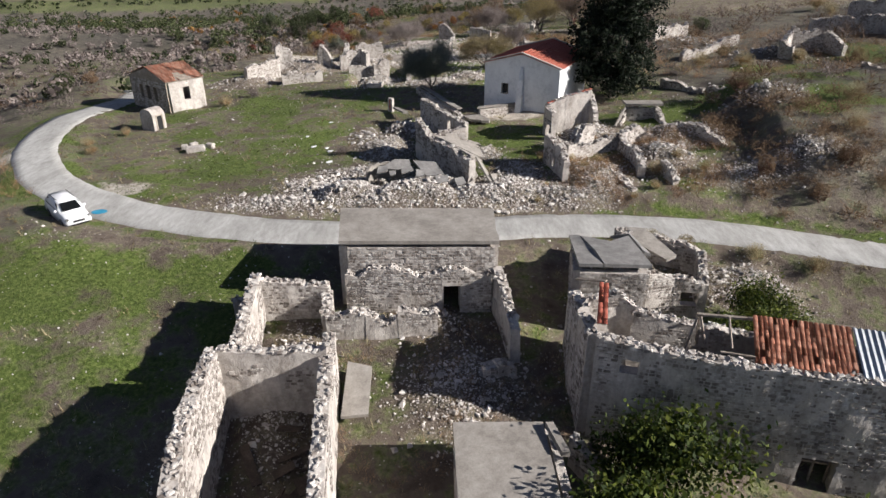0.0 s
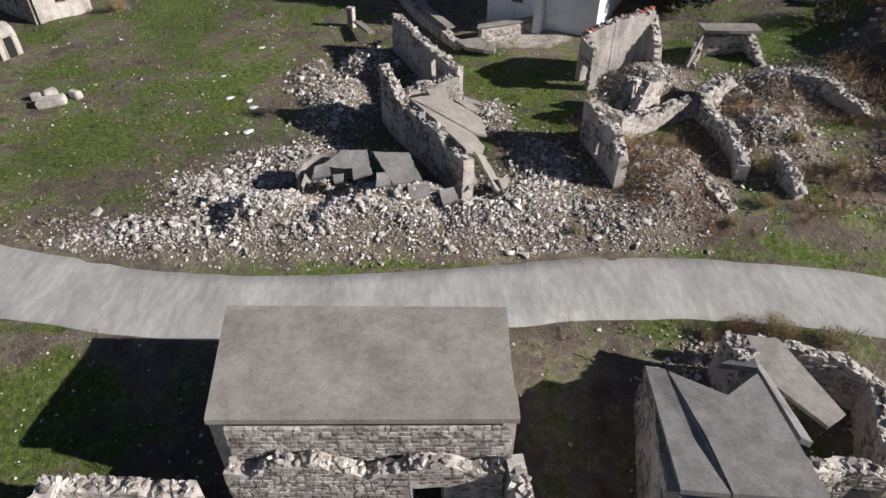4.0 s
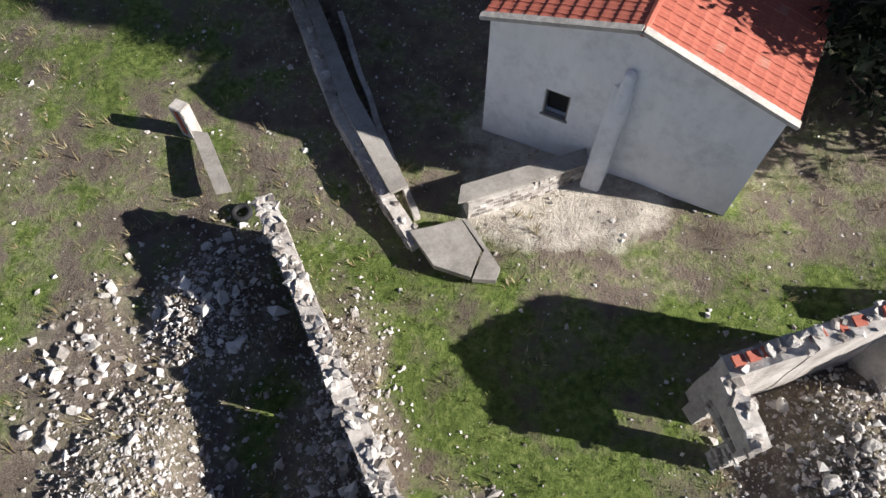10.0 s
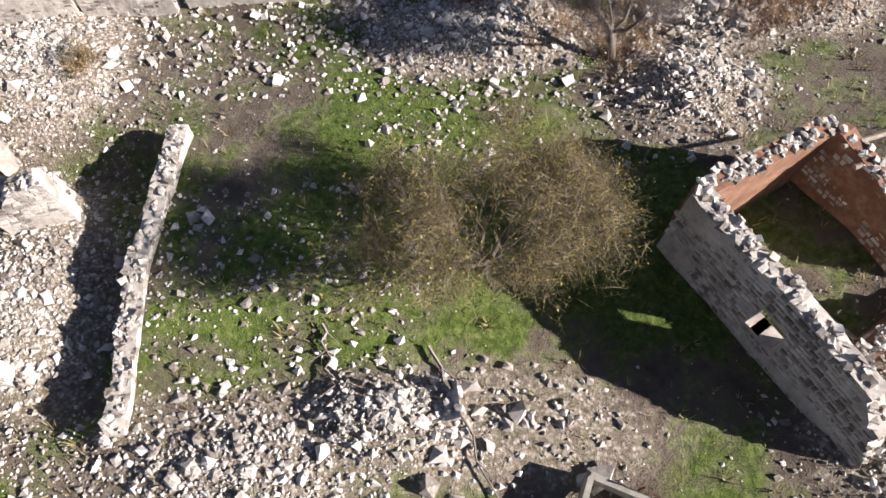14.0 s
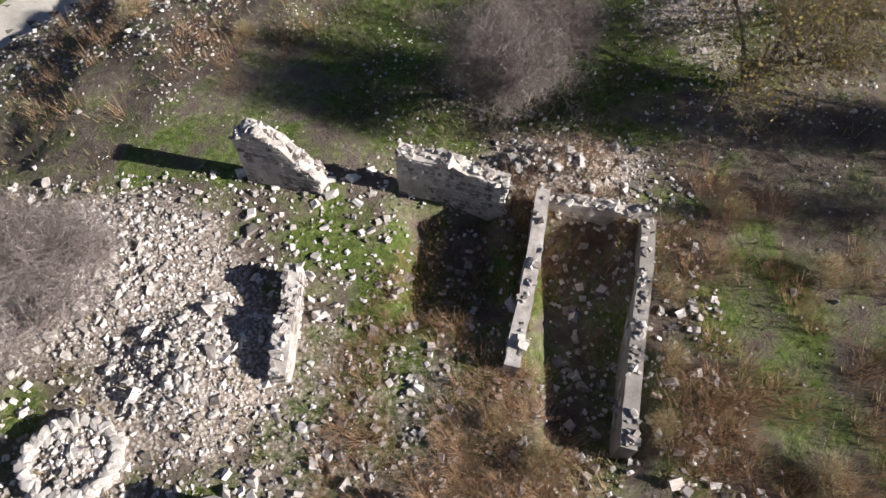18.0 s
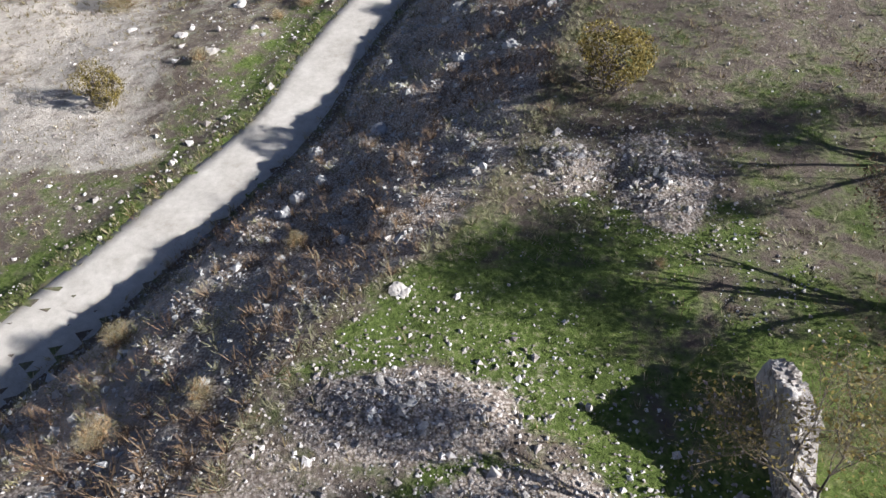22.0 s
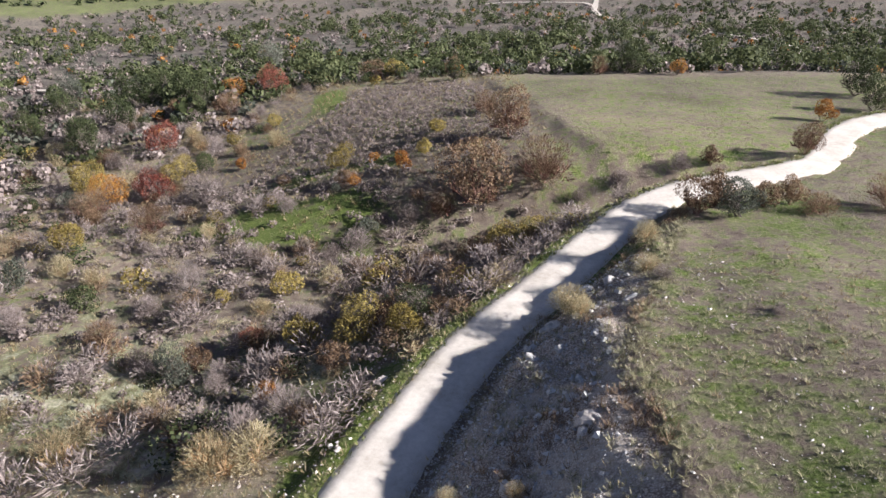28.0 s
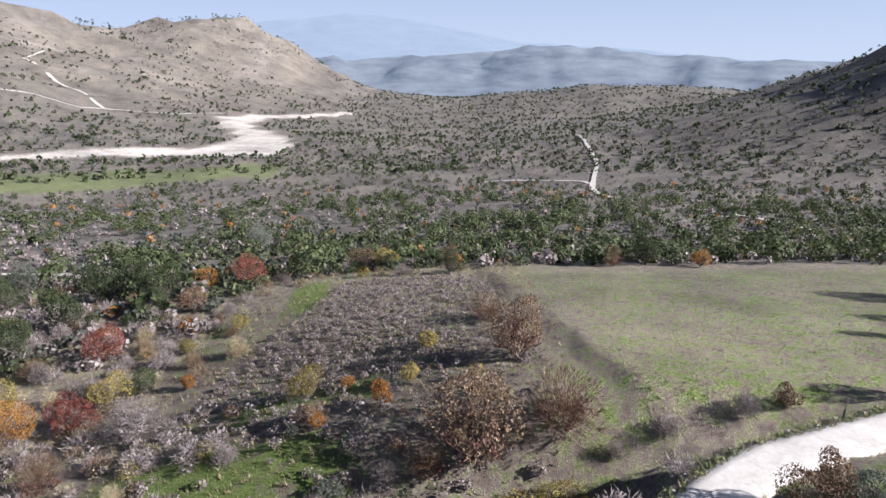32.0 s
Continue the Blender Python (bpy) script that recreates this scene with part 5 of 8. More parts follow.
store = ruin("concrete_store", "low concrete-roofed store with plain walls", (2.6, 20), "shed")
wall(store, [(0.5, 22.3, -1.45), (4.6, 22.5, -1.45)], thick=0.4, rag=0, caps=0, faces=(0.6, 0))
wall(store, [(0.55, 22.4, -1.45), (0.75, 15.6, -1.45)], thick=0.4, rag=0, caps=0, faces=(0, 0.3))
wall(store, [(4.75, 22.4, -1.45), (5.0, 15.6, -1.45)], thick=0.4, rag=0, caps=0, faces=(0, 0.3))
part("roof_slab", slab_bm([(0.3, 22.7, -1.25), (4.35, 22.75, -1.25), (4.6, 15.3, -1.25), (0.6, 15.3, -1.25)], 0.2), M_CONC, store, "flat grey concrete roof slab")
part("parapet", slab_bm([(4.4, 22.4, -1.05), (4.75, 22.4, -1.05), (5.2, 20.6, -1.05), (4.85, 20.6, -1.05)], 0.3), M_CONC, store, "concrete kerb on the roof edge")
wall(store, [(5.9, 23.2, -2.3), (6.9, 21.9, -3.1)], thick=0.45, faces=(0.6, 0.6))

yard_heap = ruin("rubble_block", "broken masonry block with plaster in the yard", (2.7, 28.2), "rubble")
wall(yard_heap, [(1.9, 27.9, -1.9), (2.9, 28.1, -1.7), (3.6, 28.4, -2.1)], thick=0.7, faces=(1, 1))

# ---- ruins north of the road ----
ruin_w = ruin("collapsed_house", "collapsed limestone house with a fallen concrete roof slab", (0, 56))
wall(ruin_w, [(1.75, 58.2, 2.2), (0.2, 61.4, 2.3), (-2.45, 67.0, 2.3)], thick=0.55, faces=(0.5, 1), openings=((2.6, 3.25, 0.7, 1.9),), label="long wall with a narrow window")
wall(ruin_w, [(-1.6, 57.2, 1.2), (-0.4, 57.6, 1.6), (1.7, 58.1, 2.0)], thick=0.6, faces=(1, 0.5))
wall(ruin_w, [(-2.5, 57.2, 3.0), (-1.9, 55.7, 2.7), (-1.2, 54.4, 2.1), (0.3, 51.9, 2.2), (2.0, 48.6, 2.1)], thick=0.6, faces=(0.4, 0.7), label="leaning west wall with stained plaster")
for pts_, lab_ in (([(-1.1, 54.75, 2.12), (0.2, 52.4, 2.22), (1.85, 49.1, 2.25), (2.7, 50.2, 1.4), (2.9, 51.6, 1.0), (2.3, 53.0, 1.0), (1.2, 53.7, 1.3)], "large fallen roof slab"),
                   ([(-1.0, 54.9, 2.05), (1.15, 53.8, 1.35), (2.3, 53.1, 1.0), (3.15, 53.4, 0.6), (2.9, 55.2, 0.7), (1.6, 55.9, 1.2), (0.3, 56.2, 1.6)], "cracked roof slab piece"),
                   ([(2.2, 49.2, 2.2), (2.75, 50.1, 1.4), (3.3, 49.6, 0.6), (3.7, 48.4, 0.2), (3.4, 48.4, 0.3)], "pointed roof slab piece"),
                   ([(1.7, 49.6, 1.6), (2.1, 49.4, 1.7), (2.5, 48.9, 0.7), (2.1, 48.5, 0.5)], "slab fragment against the wall end"),
                   ([(3.4, 48.9, 0.9), (4.0, 49.2, 0.8), (3.8, 48.4, 0.1)], "slab fragment"),
                   ([(-0.2, 56.9, 1.6), (0.9, 57.4, 1.5), (1.2, 56.6, 1.0), (0.2, 56.2, 1.3)], "slab fragment by the cross wall"),
                   ([(1.4, 56.9, 1.0), (2.3, 57.0, 0.8), (3.0, 56.4, 0.5), (2.2, 56.0, 0.8)], "slab fragment"),
                   ([(1.9, 57.5, 0.9), (2.9, 57.4, 0.6), (3.1, 57.0, 0.5), (2.0, 57.1, 0.8)], "slab fragment")):
    part("fallen_slab", slab_bm(broken(pts_), 0.13), M_CONC, ruin_w, "grey concrete " + lab_)
# broken arch pieces and slabs on top of the heap by the road
for pts_ in ([(-5.2, 49.6, 1.1), (-4.2, 50.4, 1.55), (-3.0, 50.5, 1.5), (-2.8, 49.9, 1.0), (-4.1, 49.7, 0.9)], [(-2.7, 50.4, 1.4), (-0.9, 50.6, 1.2), (-0.2, 48.6, 0.9), (-1.6, 48.3, 0.9)],
             [(-5.4, 49.2, 1.3), (-4.8, 49.6, 1.3), (-4.6, 48.8, 1.1), (-5.5, 48.6, 1.0)], [(-3.6, 49.2, 1.25), (-2.8, 49.4, 1.3), (-2.6, 48.9, 1.15), (-3.5, 48.6, 1.0)],
             [(-2.4, 48.7, 1.25), (-1.8, 48.9, 1.2), (-1.7, 48.2, 1.0), (-2.4, 48.0, 0.95)], [(-0.9, 48.1, 1.0), (0.1, 48.3, 1.0), (0.2, 47.7, 0.7), (-0.7, 47.5, 0.6)],
             [(0.6, 47.8, 0.9), (1.3, 48.1, 0.9), (1.5, 47.5, 0.6), (0.8, 47.2, 0.5)], [(-4.5, 48.8, 1.1), (-4.0, 48.9, 1.1), (-4.0, 48.5, 0.95), (-4.4, 48.4, 0.9)]):
    part("fallen_slab", slab_bm(broken(pts_), 0.14), M_CONC_D, ruin_w, "broken grey concrete slab on the heap")

arc_ = curve_points([(-6.3, 48.9), (-6.35, 49.6), (-6.05, 50.3), (-5.2, 50.85), (-4.2, 50.8), (-3.3, 50.4), (-2.8, 50.3)], 0.22)
bm_ = bmesh.new()
prev_ = None
for k_, (x_, y_) in enumerate(arc_):
    d_ = arc_[min(k_ + 1, len(arc_) - 1)] - arc_[max(k_ - 1, 0)]
    d_ = d_ / np.hypot(*d_) * 0.08
    top_ = 1.35 + 0.05 * math.sin(k_ * 1.7) - 0.02 * abs(k_ - 16)
    ring_ = [bm_.verts.new(p) for p in ((x_ - d_[1], y_ + d_[0], -0.6), (x_ + d_[1], y_ - d_[0], -0.6), (x_ + d_[1], y_ - d_[0], top_), (x_ - d_[1], y_ + d_[0], top_))]
    if prev_:
        for a_ in range(4):
            bm_.faces.new((prev_[a_], prev_[(a_ + 1) % 4], ring_[(a_ + 1) % 4], ring_[a_]))
    else:
        bm_.faces.new(ring_)
    prev_ = ring_
bm_.faces.new(prev_[::-1])
part("curved_shell", bm_, M_CONC, ruin_w, "curved piece of a broken concrete cistern")

ruin_e = ruin("ruined_house", "roofless limestone house with a framed window and tumbled rooms", (13, 54))
wall(ruin_e, [(8.55, 54.0, 2.6), (8.9, 52.4, 2.4), (9.35, 50.6, 2.5), (9.5, 49.2, 1.6)], thick=0.5, faces=(1, 0.6), openings=((1.9, 2.6, 0.55, 1.45),), label="end wall with a small framed window")
bm_ = bmesh.new()
for m_ in ((0, 0.62, 0), (0, -0.62, 0)):
    box(bm_, -0.32, 0.32, -0.06, 0.06, 0.5, 1.55, Matrix.Translation((9.0, 51.8, 0)) @ pose(0, 0, 0, 0, 0, 15) @ Matrix.Translation((0, m_[1] * 0.58, 0)))
for z_ in (0.5, 1.47):
    box(bm_, -0.34, 0.34, -0.42, 0.42, z_ - 0.05, z_ + 0.06, Matrix.Translation((9.0, 51.8, 0)) @ pose(0, 0, 0, 0, 0, 15))
part("window_frame", bm_, M_PLASTER, ruin_e, "cream stone window surround")
wall(ruin_e, [(8.6, 54.0, 2.5), (10.4, 53.6, 1.7), (12.2, 54.6, 1.5), (14.4, 55.6, 1.9), (15.4, 55.8, 1.5)], thick=0.55, rag=0.3, faces=(0.6, 0.8))
wall(ruin_e, [(15.2, 56.0, 1.9), (15.5, 53.5, 1.9), (15.8, 51.0, 1.6), (15.6, 49.6, 1.2)], thick=0.6, rag=0.35, faces=(1, 1))
wall(ruin_e, [(15.4, 55.9, 2.3), (16.9, 57.2, 2.4), (17.6, 57.6, 2.0)], thick=0.7, rag=0.35, faces=(1, 1))
wall(ruin_e, [(17.0, 57.0, 1.6), (19.5, 56.6, 1.4), (20.2, 55.0, 1.6), (20.4, 53.6, 1.0)], thick=0.55, rag=0.35, faces=(0.8, 0.8), openings=((1.2, 2.0, 0.1, 1.1),))
wall(ruin_e, [(21.0, 57.4, 2.6), (22.4, 55.8, 2.7), (23.8, 54.0, 1.6), (23.6, 52.8, 0.8)], thick=0.6, rag=0.3, faces=(0.5, 0.9))
wall(ruin_e, [(17.5, 50.5, 1.7), (17.7, 48.9, 1.5), (17.9, 48.0, 0.6)], thick=0.5, rag=0.3, faces=(1, 0.8))
wall(ruin_e, [(13.2, 50.6, 0.8), (13.9, 48.9, 0.7), (14.6, 47.4, 0.3)], thick=0.6, rag=0.3, faces=(1, 1))
wall(ruin_e, [(10.9, 56.4, 1.2), (11.7, 57.0, 2.2), (12.1, 57.7, 2.0)], thick=0.4, rag=0.25, faces=(1, 1))
wall(ruin_e, [(11.0, 54.6, 1.4), (12.0, 55.5, 2.9), (12.9, 56.2, 2.5)], thick=0.45, rag=0.3, faces=(1, 1))
gable = ruin("gable_wall", "tall plastered end wall with brick coping and a stone frame", (11.5, 62))
wall(gable, [(9.45, 61.6, 3.1), (11.5, 62.1, 3.9), (13.8, 62.8, 4.2)], thick=0.55, rag=0.06, caps=0.25, faces=(1, 0.12))
wall(gable, [(9.5, 61.5, 3.0), (9.75, 60.9, 2.9), (10.0, 59.8, 2.8)], thick=0.5, rag=0.1, caps=0.4, faces=(0.4, 0.6), openings=((0.5, 1.3, -0.5, 1.5),))
wall(gable, [(13.9, 62.8, 3.9), (14.2, 61.9, 2.6), (14.3, 61.4, 1.0)], thick=0.5, faces=(0.5, 0.5))
bm_ = bmesh.new()
for i_ in range(13):
    q_ = i_ / 12.0
    if i_ in (3, 4, 9):
        continue
    box(bm_, -0.16, 0.13, -0.13, 0.13, 0, 0.09, pose(9.7 + 4.0 * q_, 61.72 + 1.05 * q_, 3.24 + 1.05 * q_, 0, 0, 14 + 5 * math.sin(i_ * 3)))
part("coping_bricks", bm_, M_TILE, gable, "red brick coping remains")
cellar = ruin("cellar_room", "sunken room below a broken concrete lintel", (19, 62))
wall(cellar, [(16.4, 61.4, 1.3), (17.4, 63.4, 2.3), (20.4, 63.2, 2.5), (20.6, 60.6, 1.6)], thick=0.5, faces=(0.6, 0.8), rag=0.2)
part("lintel_slab", slab_bm([(17.2, 63.9, 2.75), (20.8, 63.6, 2.85), (20.8, 62.5, 2.8), (18.8, 62.6, 2.75), (17.4, 62.9, 2.65)], 0.2), M_CONC, cellar, "grey concrete lintel slab")
bm_ = bmesh.new()
tube(bm_, (16.0, 61.0, 1.2), (17.6, 63.4, 2.7), 0.12, 0.1, 6)
part("fallen_beam", bm_, M_CONC, cellar, "leaning concrete beam")
# walls higher on the slope
for nm_, lab_, runs_ in (
        ("upper_ruin", "broken limestone room high on the slope", ([(40.5, 82, 5.6), (42.5, 84.5, 6.4)], [(42.5, 84.5, 6.6), (46.6, 84.2, 6.2)], [(46.6, 84.2, 6.6), (47.6, 81.0, 5.2)], [(40.3, 82.0, 5.4), (41.5, 81.0, 4.8)])),
        ("upper_ruin", "low tumbled terrace walls among dry stalks", ([(30, 86, 3.4), (36, 90, 3.6)], [(36, 91.5, 3.8), (39.5, 92.5, 4.4)], [(24, 74, 2.7), (27.5, 70.5, 2.5)], [(27.8, 70.0, 3.0), (31.5, 67.0, 2.8)])),
        ("upper_ruin", "ruined walls on the upper terrace", ([(50, 95, 6.4), (58, 93, 7.0)], [(58, 93, 7.2), (60, 88, 6.2)], [(44, 71, 5.2), (47, 67, 4.4)], [(30, 99, 4.3), (36, 103, 4.6)], [(60, 104, 7.5), (68, 100, 8.2)]))):
    up_ = ruin(nm_, lab_, runs_[0][0][:2])
    for r_ in runs_:
        wall(up_, r_, thick=0.6, rag=0.4, faces=(1, 1), caps=0.4)
# the north-western ruins beyond the field
nw = ruin("tumbled_ruins", "pale heaps and wall stumps of fallen houses", (-20, 95))
for r_ in ([(-26.5, 87.5, 1.2), (-23.0, 91.5, 1.6)], [(-24.2, 95.0, 2.4), (-23.4, 95.4, 3.0), (-22.0, 95.8, 1.2)], [(-18.3, 95.6, 1.6), (-17.6, 95.6, 2.6), (-16.4, 95.4, 1.2)], [(-15.0, 94.2, 1.4), (-12.0, 95.2, 2.4), (-11.0, 94.0, 1.6)],
            [(-10.0, 91.4, 1.0), (-8.0, 92.0, 1.2)], [(-21.5, 86.5, 0.6), (-16.5, 88.0, 0.6)], [(-13.4, 99.6, 2.0), (-9.6, 100.4, 1.8)], [(-15.4, 105, 1.0), (-15.2, 101, 0.8)]):
    wall(nw, r_, thick=0.65, rag=0.5, faces=(1, 1), caps=0.6)

# ---- the chapel and its yard ----
CH = Matrix.Translation((4.1, 71.15, 0)) @ pose(0, 0, 0, 0, 0, -27.0)   # local x along the front, y to the back
CW, CD, EAVE, APEX, CB = 8.3, 9.6, 5.15, 6.3, -0.3


def chp(x, y, z):
    return CH @ Vector((x, y, z))


chapel = thing("chapel", "small whitewashed chapel with a red clay tile roof", "chapel", chp(4, 4.5, 0.3))
HALF = CW / 2


def gable_wall(y0, y1, opening):
    bm = bmesh.new()
    xs = sorted({0, HALF, CW, *opening[:2]}) if opening else [0, HALF, CW]

    def zt(x):
        return EAVE + (APEX - EAVE) * (1 - abs(x - HALF) / HALF)
    for a, b in zip(xs, xs[1:]):
        spans = [((CB, CB), (zt(a), zt(b)))]
        if opening and a >= opening[0] - 1e-6 and b <= opening[1] + 1e-6:
            spans = [((CB, CB), (opening[2],) * 2), ((opening[3],) * 2, (zt(a), zt(b)))]
        for (b0, b1), (t0, t1) in spans:
            vs = [bm.verts.new(chp(*p)) for p in ((a, y0, b0), (b, y0, b1), (b, y1, b1), (a, y1, b0), (a, y0, t0), (b, y0, t1), (b, y1, t1), (a, y1, t0))]
            for f in CUBE_F:
                bm.faces.new([vs[i] for i in f])
    bmesh.ops.remove_doubles(bm, verts=bm.verts[:], dist=0.001)
    return bm


part("front_wall", gable_wall(0, 0.5, (1.95, 2.75, 2.15, 3.2)), M_WHITE, chapel, "whitewashed gable wall with a small window")
part("rear_wall", gable_wall(CD - 0.5, CD, None), M_WHITE, chapel)
for x0_, x1_, nm_ in ((0, 0.5, "side_wall"), (CW - 0.5, CW, "side_wall")):
    bm_ = bmesh.new()
    box(bm_, x0_, x1_, 0.5, CD - 0.5, CB, EAVE, CH)
    part(nm_, bm_, M_WHITE, chapel, "whitewashed side wall")
bm_ = bmesh.new()
box(bm_, 2.0, 2.7, 0.30, 0.36, 2.15, 3.2, CH)
part("window_void", bm_, M_DARK, chapel, "dark sheet across the window opening")
bm_ = bmesh.new()
for a_ in ((1.93, 2.0, 2.13, 3.25), (2.7, 2.77, 2.13, 3.25)):
    box(bm_, a_[0], a_[1], 0.02, 0.16, a_[2], a_[3], CH)
box(bm_, 2.0, 2.7, 0.02, 0.16, 3.15, 3.25, CH)
box(bm_, 1.9, 2.8, -0.05, 0.16, 2.08, 2.16, CH)
part("window_frame", bm_, M_CONC, chapel, "grey window surround")
bm_ = bmesh.new()
vs_ = [bm_.verts.new(chp(*p)) for p in ((3.85, -0.95, CB), (4.5, -0.95, CB), (4.5, 0, CB), (3.85, 0, CB), (3.85, -0.12, 4.4), (4.45, -0.12, 4.4), (4.45, 0, 4.4), (3.85, 0, 4.4))]
for f_ in CUBE_F:
    bm_.faces.new([vs_[i] for i in f_])
bmesh.ops.bevel(bm_, geom=bm_.edges[:], offset=0.05, segments=2, affect="EDGES")
part("buttress", bm_, M_WHITE, chapel, "whitewashed sloping buttress")
bm_ = bmesh.new()
tube(bm_, chp(4.2, -0.32, 3.7), chp(4.2, -0.14, 4.9), 0.2, 0.17, 12)
bmesh.ops.create_uvsphere(bm_, u_segments=10, v_segments=6, radius=0.18, matrix=Matrix.Translation(chp(4.2, -0.14, 4.9)))
part("flue", bm_, M_WHITE, chapel, "short white flue at the buttress head")


def roof_half(x_eave, x_ridge):
    a, b, c, d = chp(x_eave, -0.18, EAVE - 0.02), chp(x_eave, CD + 0.15, EAVE - 0.02), chp(x_ridge, CD + 0.15, APEX + 0.06), chp(x_ridge, -0.18, APEX + 0.06)
    return slab_bm([a, b, c, d], 0.08)


def tile_mesh(w, ln, mat):
    """An interlocking clay tile: two shallow flutes, a rolled side and a lip at its lower end."""
    bm = bmesh.new()
    prof = [(-0.5, 0.022), (-0.44, 0.03), (-0.36, 0.006), (-0.24, 0.0), (-0.12, 0.006), (0.0, 0.016), (0.12, 0.006), (0.26, 0.0), (0.4, 0.006), (0.47, 0.012)]
    rows = [[bm.verts.new((px * w, q * ln, pz + lift)) for px, pz in prof] for q, lift in ((-0.02, 0.0), (-0.02, 0.05), (0.05, 0.052), (1.05, 0.012))]
    for v in rows[0]:
        v.co.z = 0.0
    for a, b in zip(rows, rows[1:]):
        for i in range(len(prof) - 1):
            bm.faces.new((a[i], a[i + 1], b[i + 1], b[i]))
    low = [bm.verts.new((e * w, ln * 1.05, -0.01)) for e in (-0.5, 0.47)]
    bm.faces.new((rows[0][0], rows[1][0], rows[2][0], rows[3][0], low[0]))
    bm.faces.new((rows[0][-1], low[1], rows[3][-1], rows[2][-1], rows[1][-1]))
    me = bpy.data.meshes.new("roof_tile")
    bm.to_mesh(me)
    bm.free()
    me.materials.append(mat)
    return me


def flat_tiles(parent, eave_a, eave_b, up, n_c, n_r):
    ea, along, up = Vector(eave_a), Vector(eave_b) - Vector(eave_a), Vector(up)
    d, u = along.normalized(), up.normalized()
    nrm = d.cross(u)
    if nrm.z < 0:
        d, ea, nrm = -d, Vector(eave_b), -nrm
    w, ln = along.length / n_c, up.length / n_r
    new_t, old_t = tile_mesh(w, ln, M_TILE), tile_mesh(w, ln, M_TILE_PALE)
    basis = Matrix((d, u, nrm)).transposed().to_4x4()
    for c in range(n_c):
        for r in range(n_r):
            ob = new("roof_tile", old_t if rng.uniform() < 0.035 else new_t)
            ob.parent = parent
            p = ea + d * (w * (c + 0.5)) + u * (ln * r) + nrm * 0.025
            ob.matrix_basis = Matrix.Translation(p - at_of(parent)) @ basis @ Matrix.Rotation(rng.uniform(-0.012, 0.012), 4, "Z") @ Matrix.Rotation(rng.uniform(-0.01, 0.01), 4, "X")


for xe_ in (-0.18, CW + 0.18):
    deck = part("roof_slope", roof_half(xe_, HALF), M_TILE, chapel, "mortared edge below red tiles")
    ea_, eb_ = (chp(xe_, -0.12, EAVE), chp(xe_, CD + 0.1, EAVE)) if xe_ > 0 else (chp(xe_, CD + 0.1, EAVE), chp(xe_, -0.12, EAVE))
    up_ = chp(HALF, 0, APEX + 0.08) - chp(xe_, 0, EAVE)
    flat_tiles(deck, ea_, eb_, up_, 27, 11)
bm_ = bmesh.new()
for i_ in range(26):
    y_ = -0.15 + i_ * 0.385
    tube(bm_, chp(HALF, y_, APEX + 0.08), chp(HALF, y_ + 0.42, APEX + 0.10), 0.12, 0.10, 8)
part("ridge_tiles", bm_, M_TILE, chapel, "faded ridge tiles bedded in mortar")
for x_ in (HALF - 0.15, HALF + 0.15):
    bm_ = bmesh.new()
    for i_ in range(40):
        y_ = -0.15 + i_ * 0.25
        tube(bm_, chp(x_ + rng.uniform(-0.015, 0.015), y_, APEX + 0.05), chp(x_ + rng.uniform(-0.015, 0.015), y_ + 0.26, APEX + 0.05), rng.uniform(0.02, 0.04), rng.uniform(0.02, 0.04), 5)
    part("ridge_mortar", bm_, M_PLASTER, chapel, "white mortar line along the ridge")
for y_ in (-0.32, CD + 0.02):
    for xe_ in (-0.2, CW + 0.2):
        part("verge", slab_bm([chp(xe_, y_, EAVE + 0.05), chp(HALF, y_, APEX + 0.17), chp(HALF, y_ + 0.24, APEX + 0.17), chp(xe_, y_ + 0.24, EAVE + 0.05)], 0.12), M_CAP, chapel, "rough mortar verge")
# gutter ledge along the rear
bm_ = bmesh.new()
box(bm_, -0.9, -0.5, 5.0, CD + 0.2, -0.2, 0.35, CH)
part("side_ledge", bm_, M_CONC, chapel, "low concrete ledge along the wall")

yard = ruin("terrace_wall", "stone terrace wall with a concrete coping beside the chapel path", (-0.5, 72), "wall")
wall(yard, [(-3.4, 78.5, 0.75), (-0.9, 71.8, 0.85), (1.0, 68.0, 0.75), (1.9, 66.6, 0.4)], thick=0.45, rag=0.03, caps=0.1, faces=(0.1, 1))
part("coping", slab_bm([(-3.1, 78.6, 0.9), (-2.6, 78.5, 0.9), (-0.15, 71.9, 0.98), (1.65, 68.3, 0.9), (1.1, 68.0, 0.9), (-0.7, 71.6, 0.98)], 0.12), M_CONC, yard, "flat concrete coping")
wall(yard, [(-1.2, 76.8, 0.45), (0.5, 71.4, 0.4), (1.9, 67.6, 0.3)], thick=0.2, rag=0.02, caps=0, faces=(0, 0))
low_w = ruin("low_wall", "low stone wall with a rendered top by the chapel", (5.2, 68.5), "wall")
wall(low_w, [(3.45, 67.8, 1.0), (5.2, 68.4, 1.05), (7.2, 69.2, 1.1)], thick=0.5, rag=0.0, caps=0, faces=(0.0, 1))
part("coping", slab_bm([(3.2, 67.5, 1.12), (7.3, 68.85, 1.2), (7.3, 69.5, 1.2), (3.3, 68.15, 1.12)], 0.1), M_CONC, low_w, "smooth concrete coping")
path_ = ruin("paved_landing", "cracked concrete landing at the foot of the yard", (3, 66.3), "paving")
part("slab", slab_bm([(1.7, 66.9, 0.32), (2.4, 67.05, 0.34), (3.3, 67.3, 0.36), (3.9, 66.2, 0.33), (3.55, 65.3, 0.3), (2.45, 65.7, 0.3)], 0.25), M_CONC, path_)
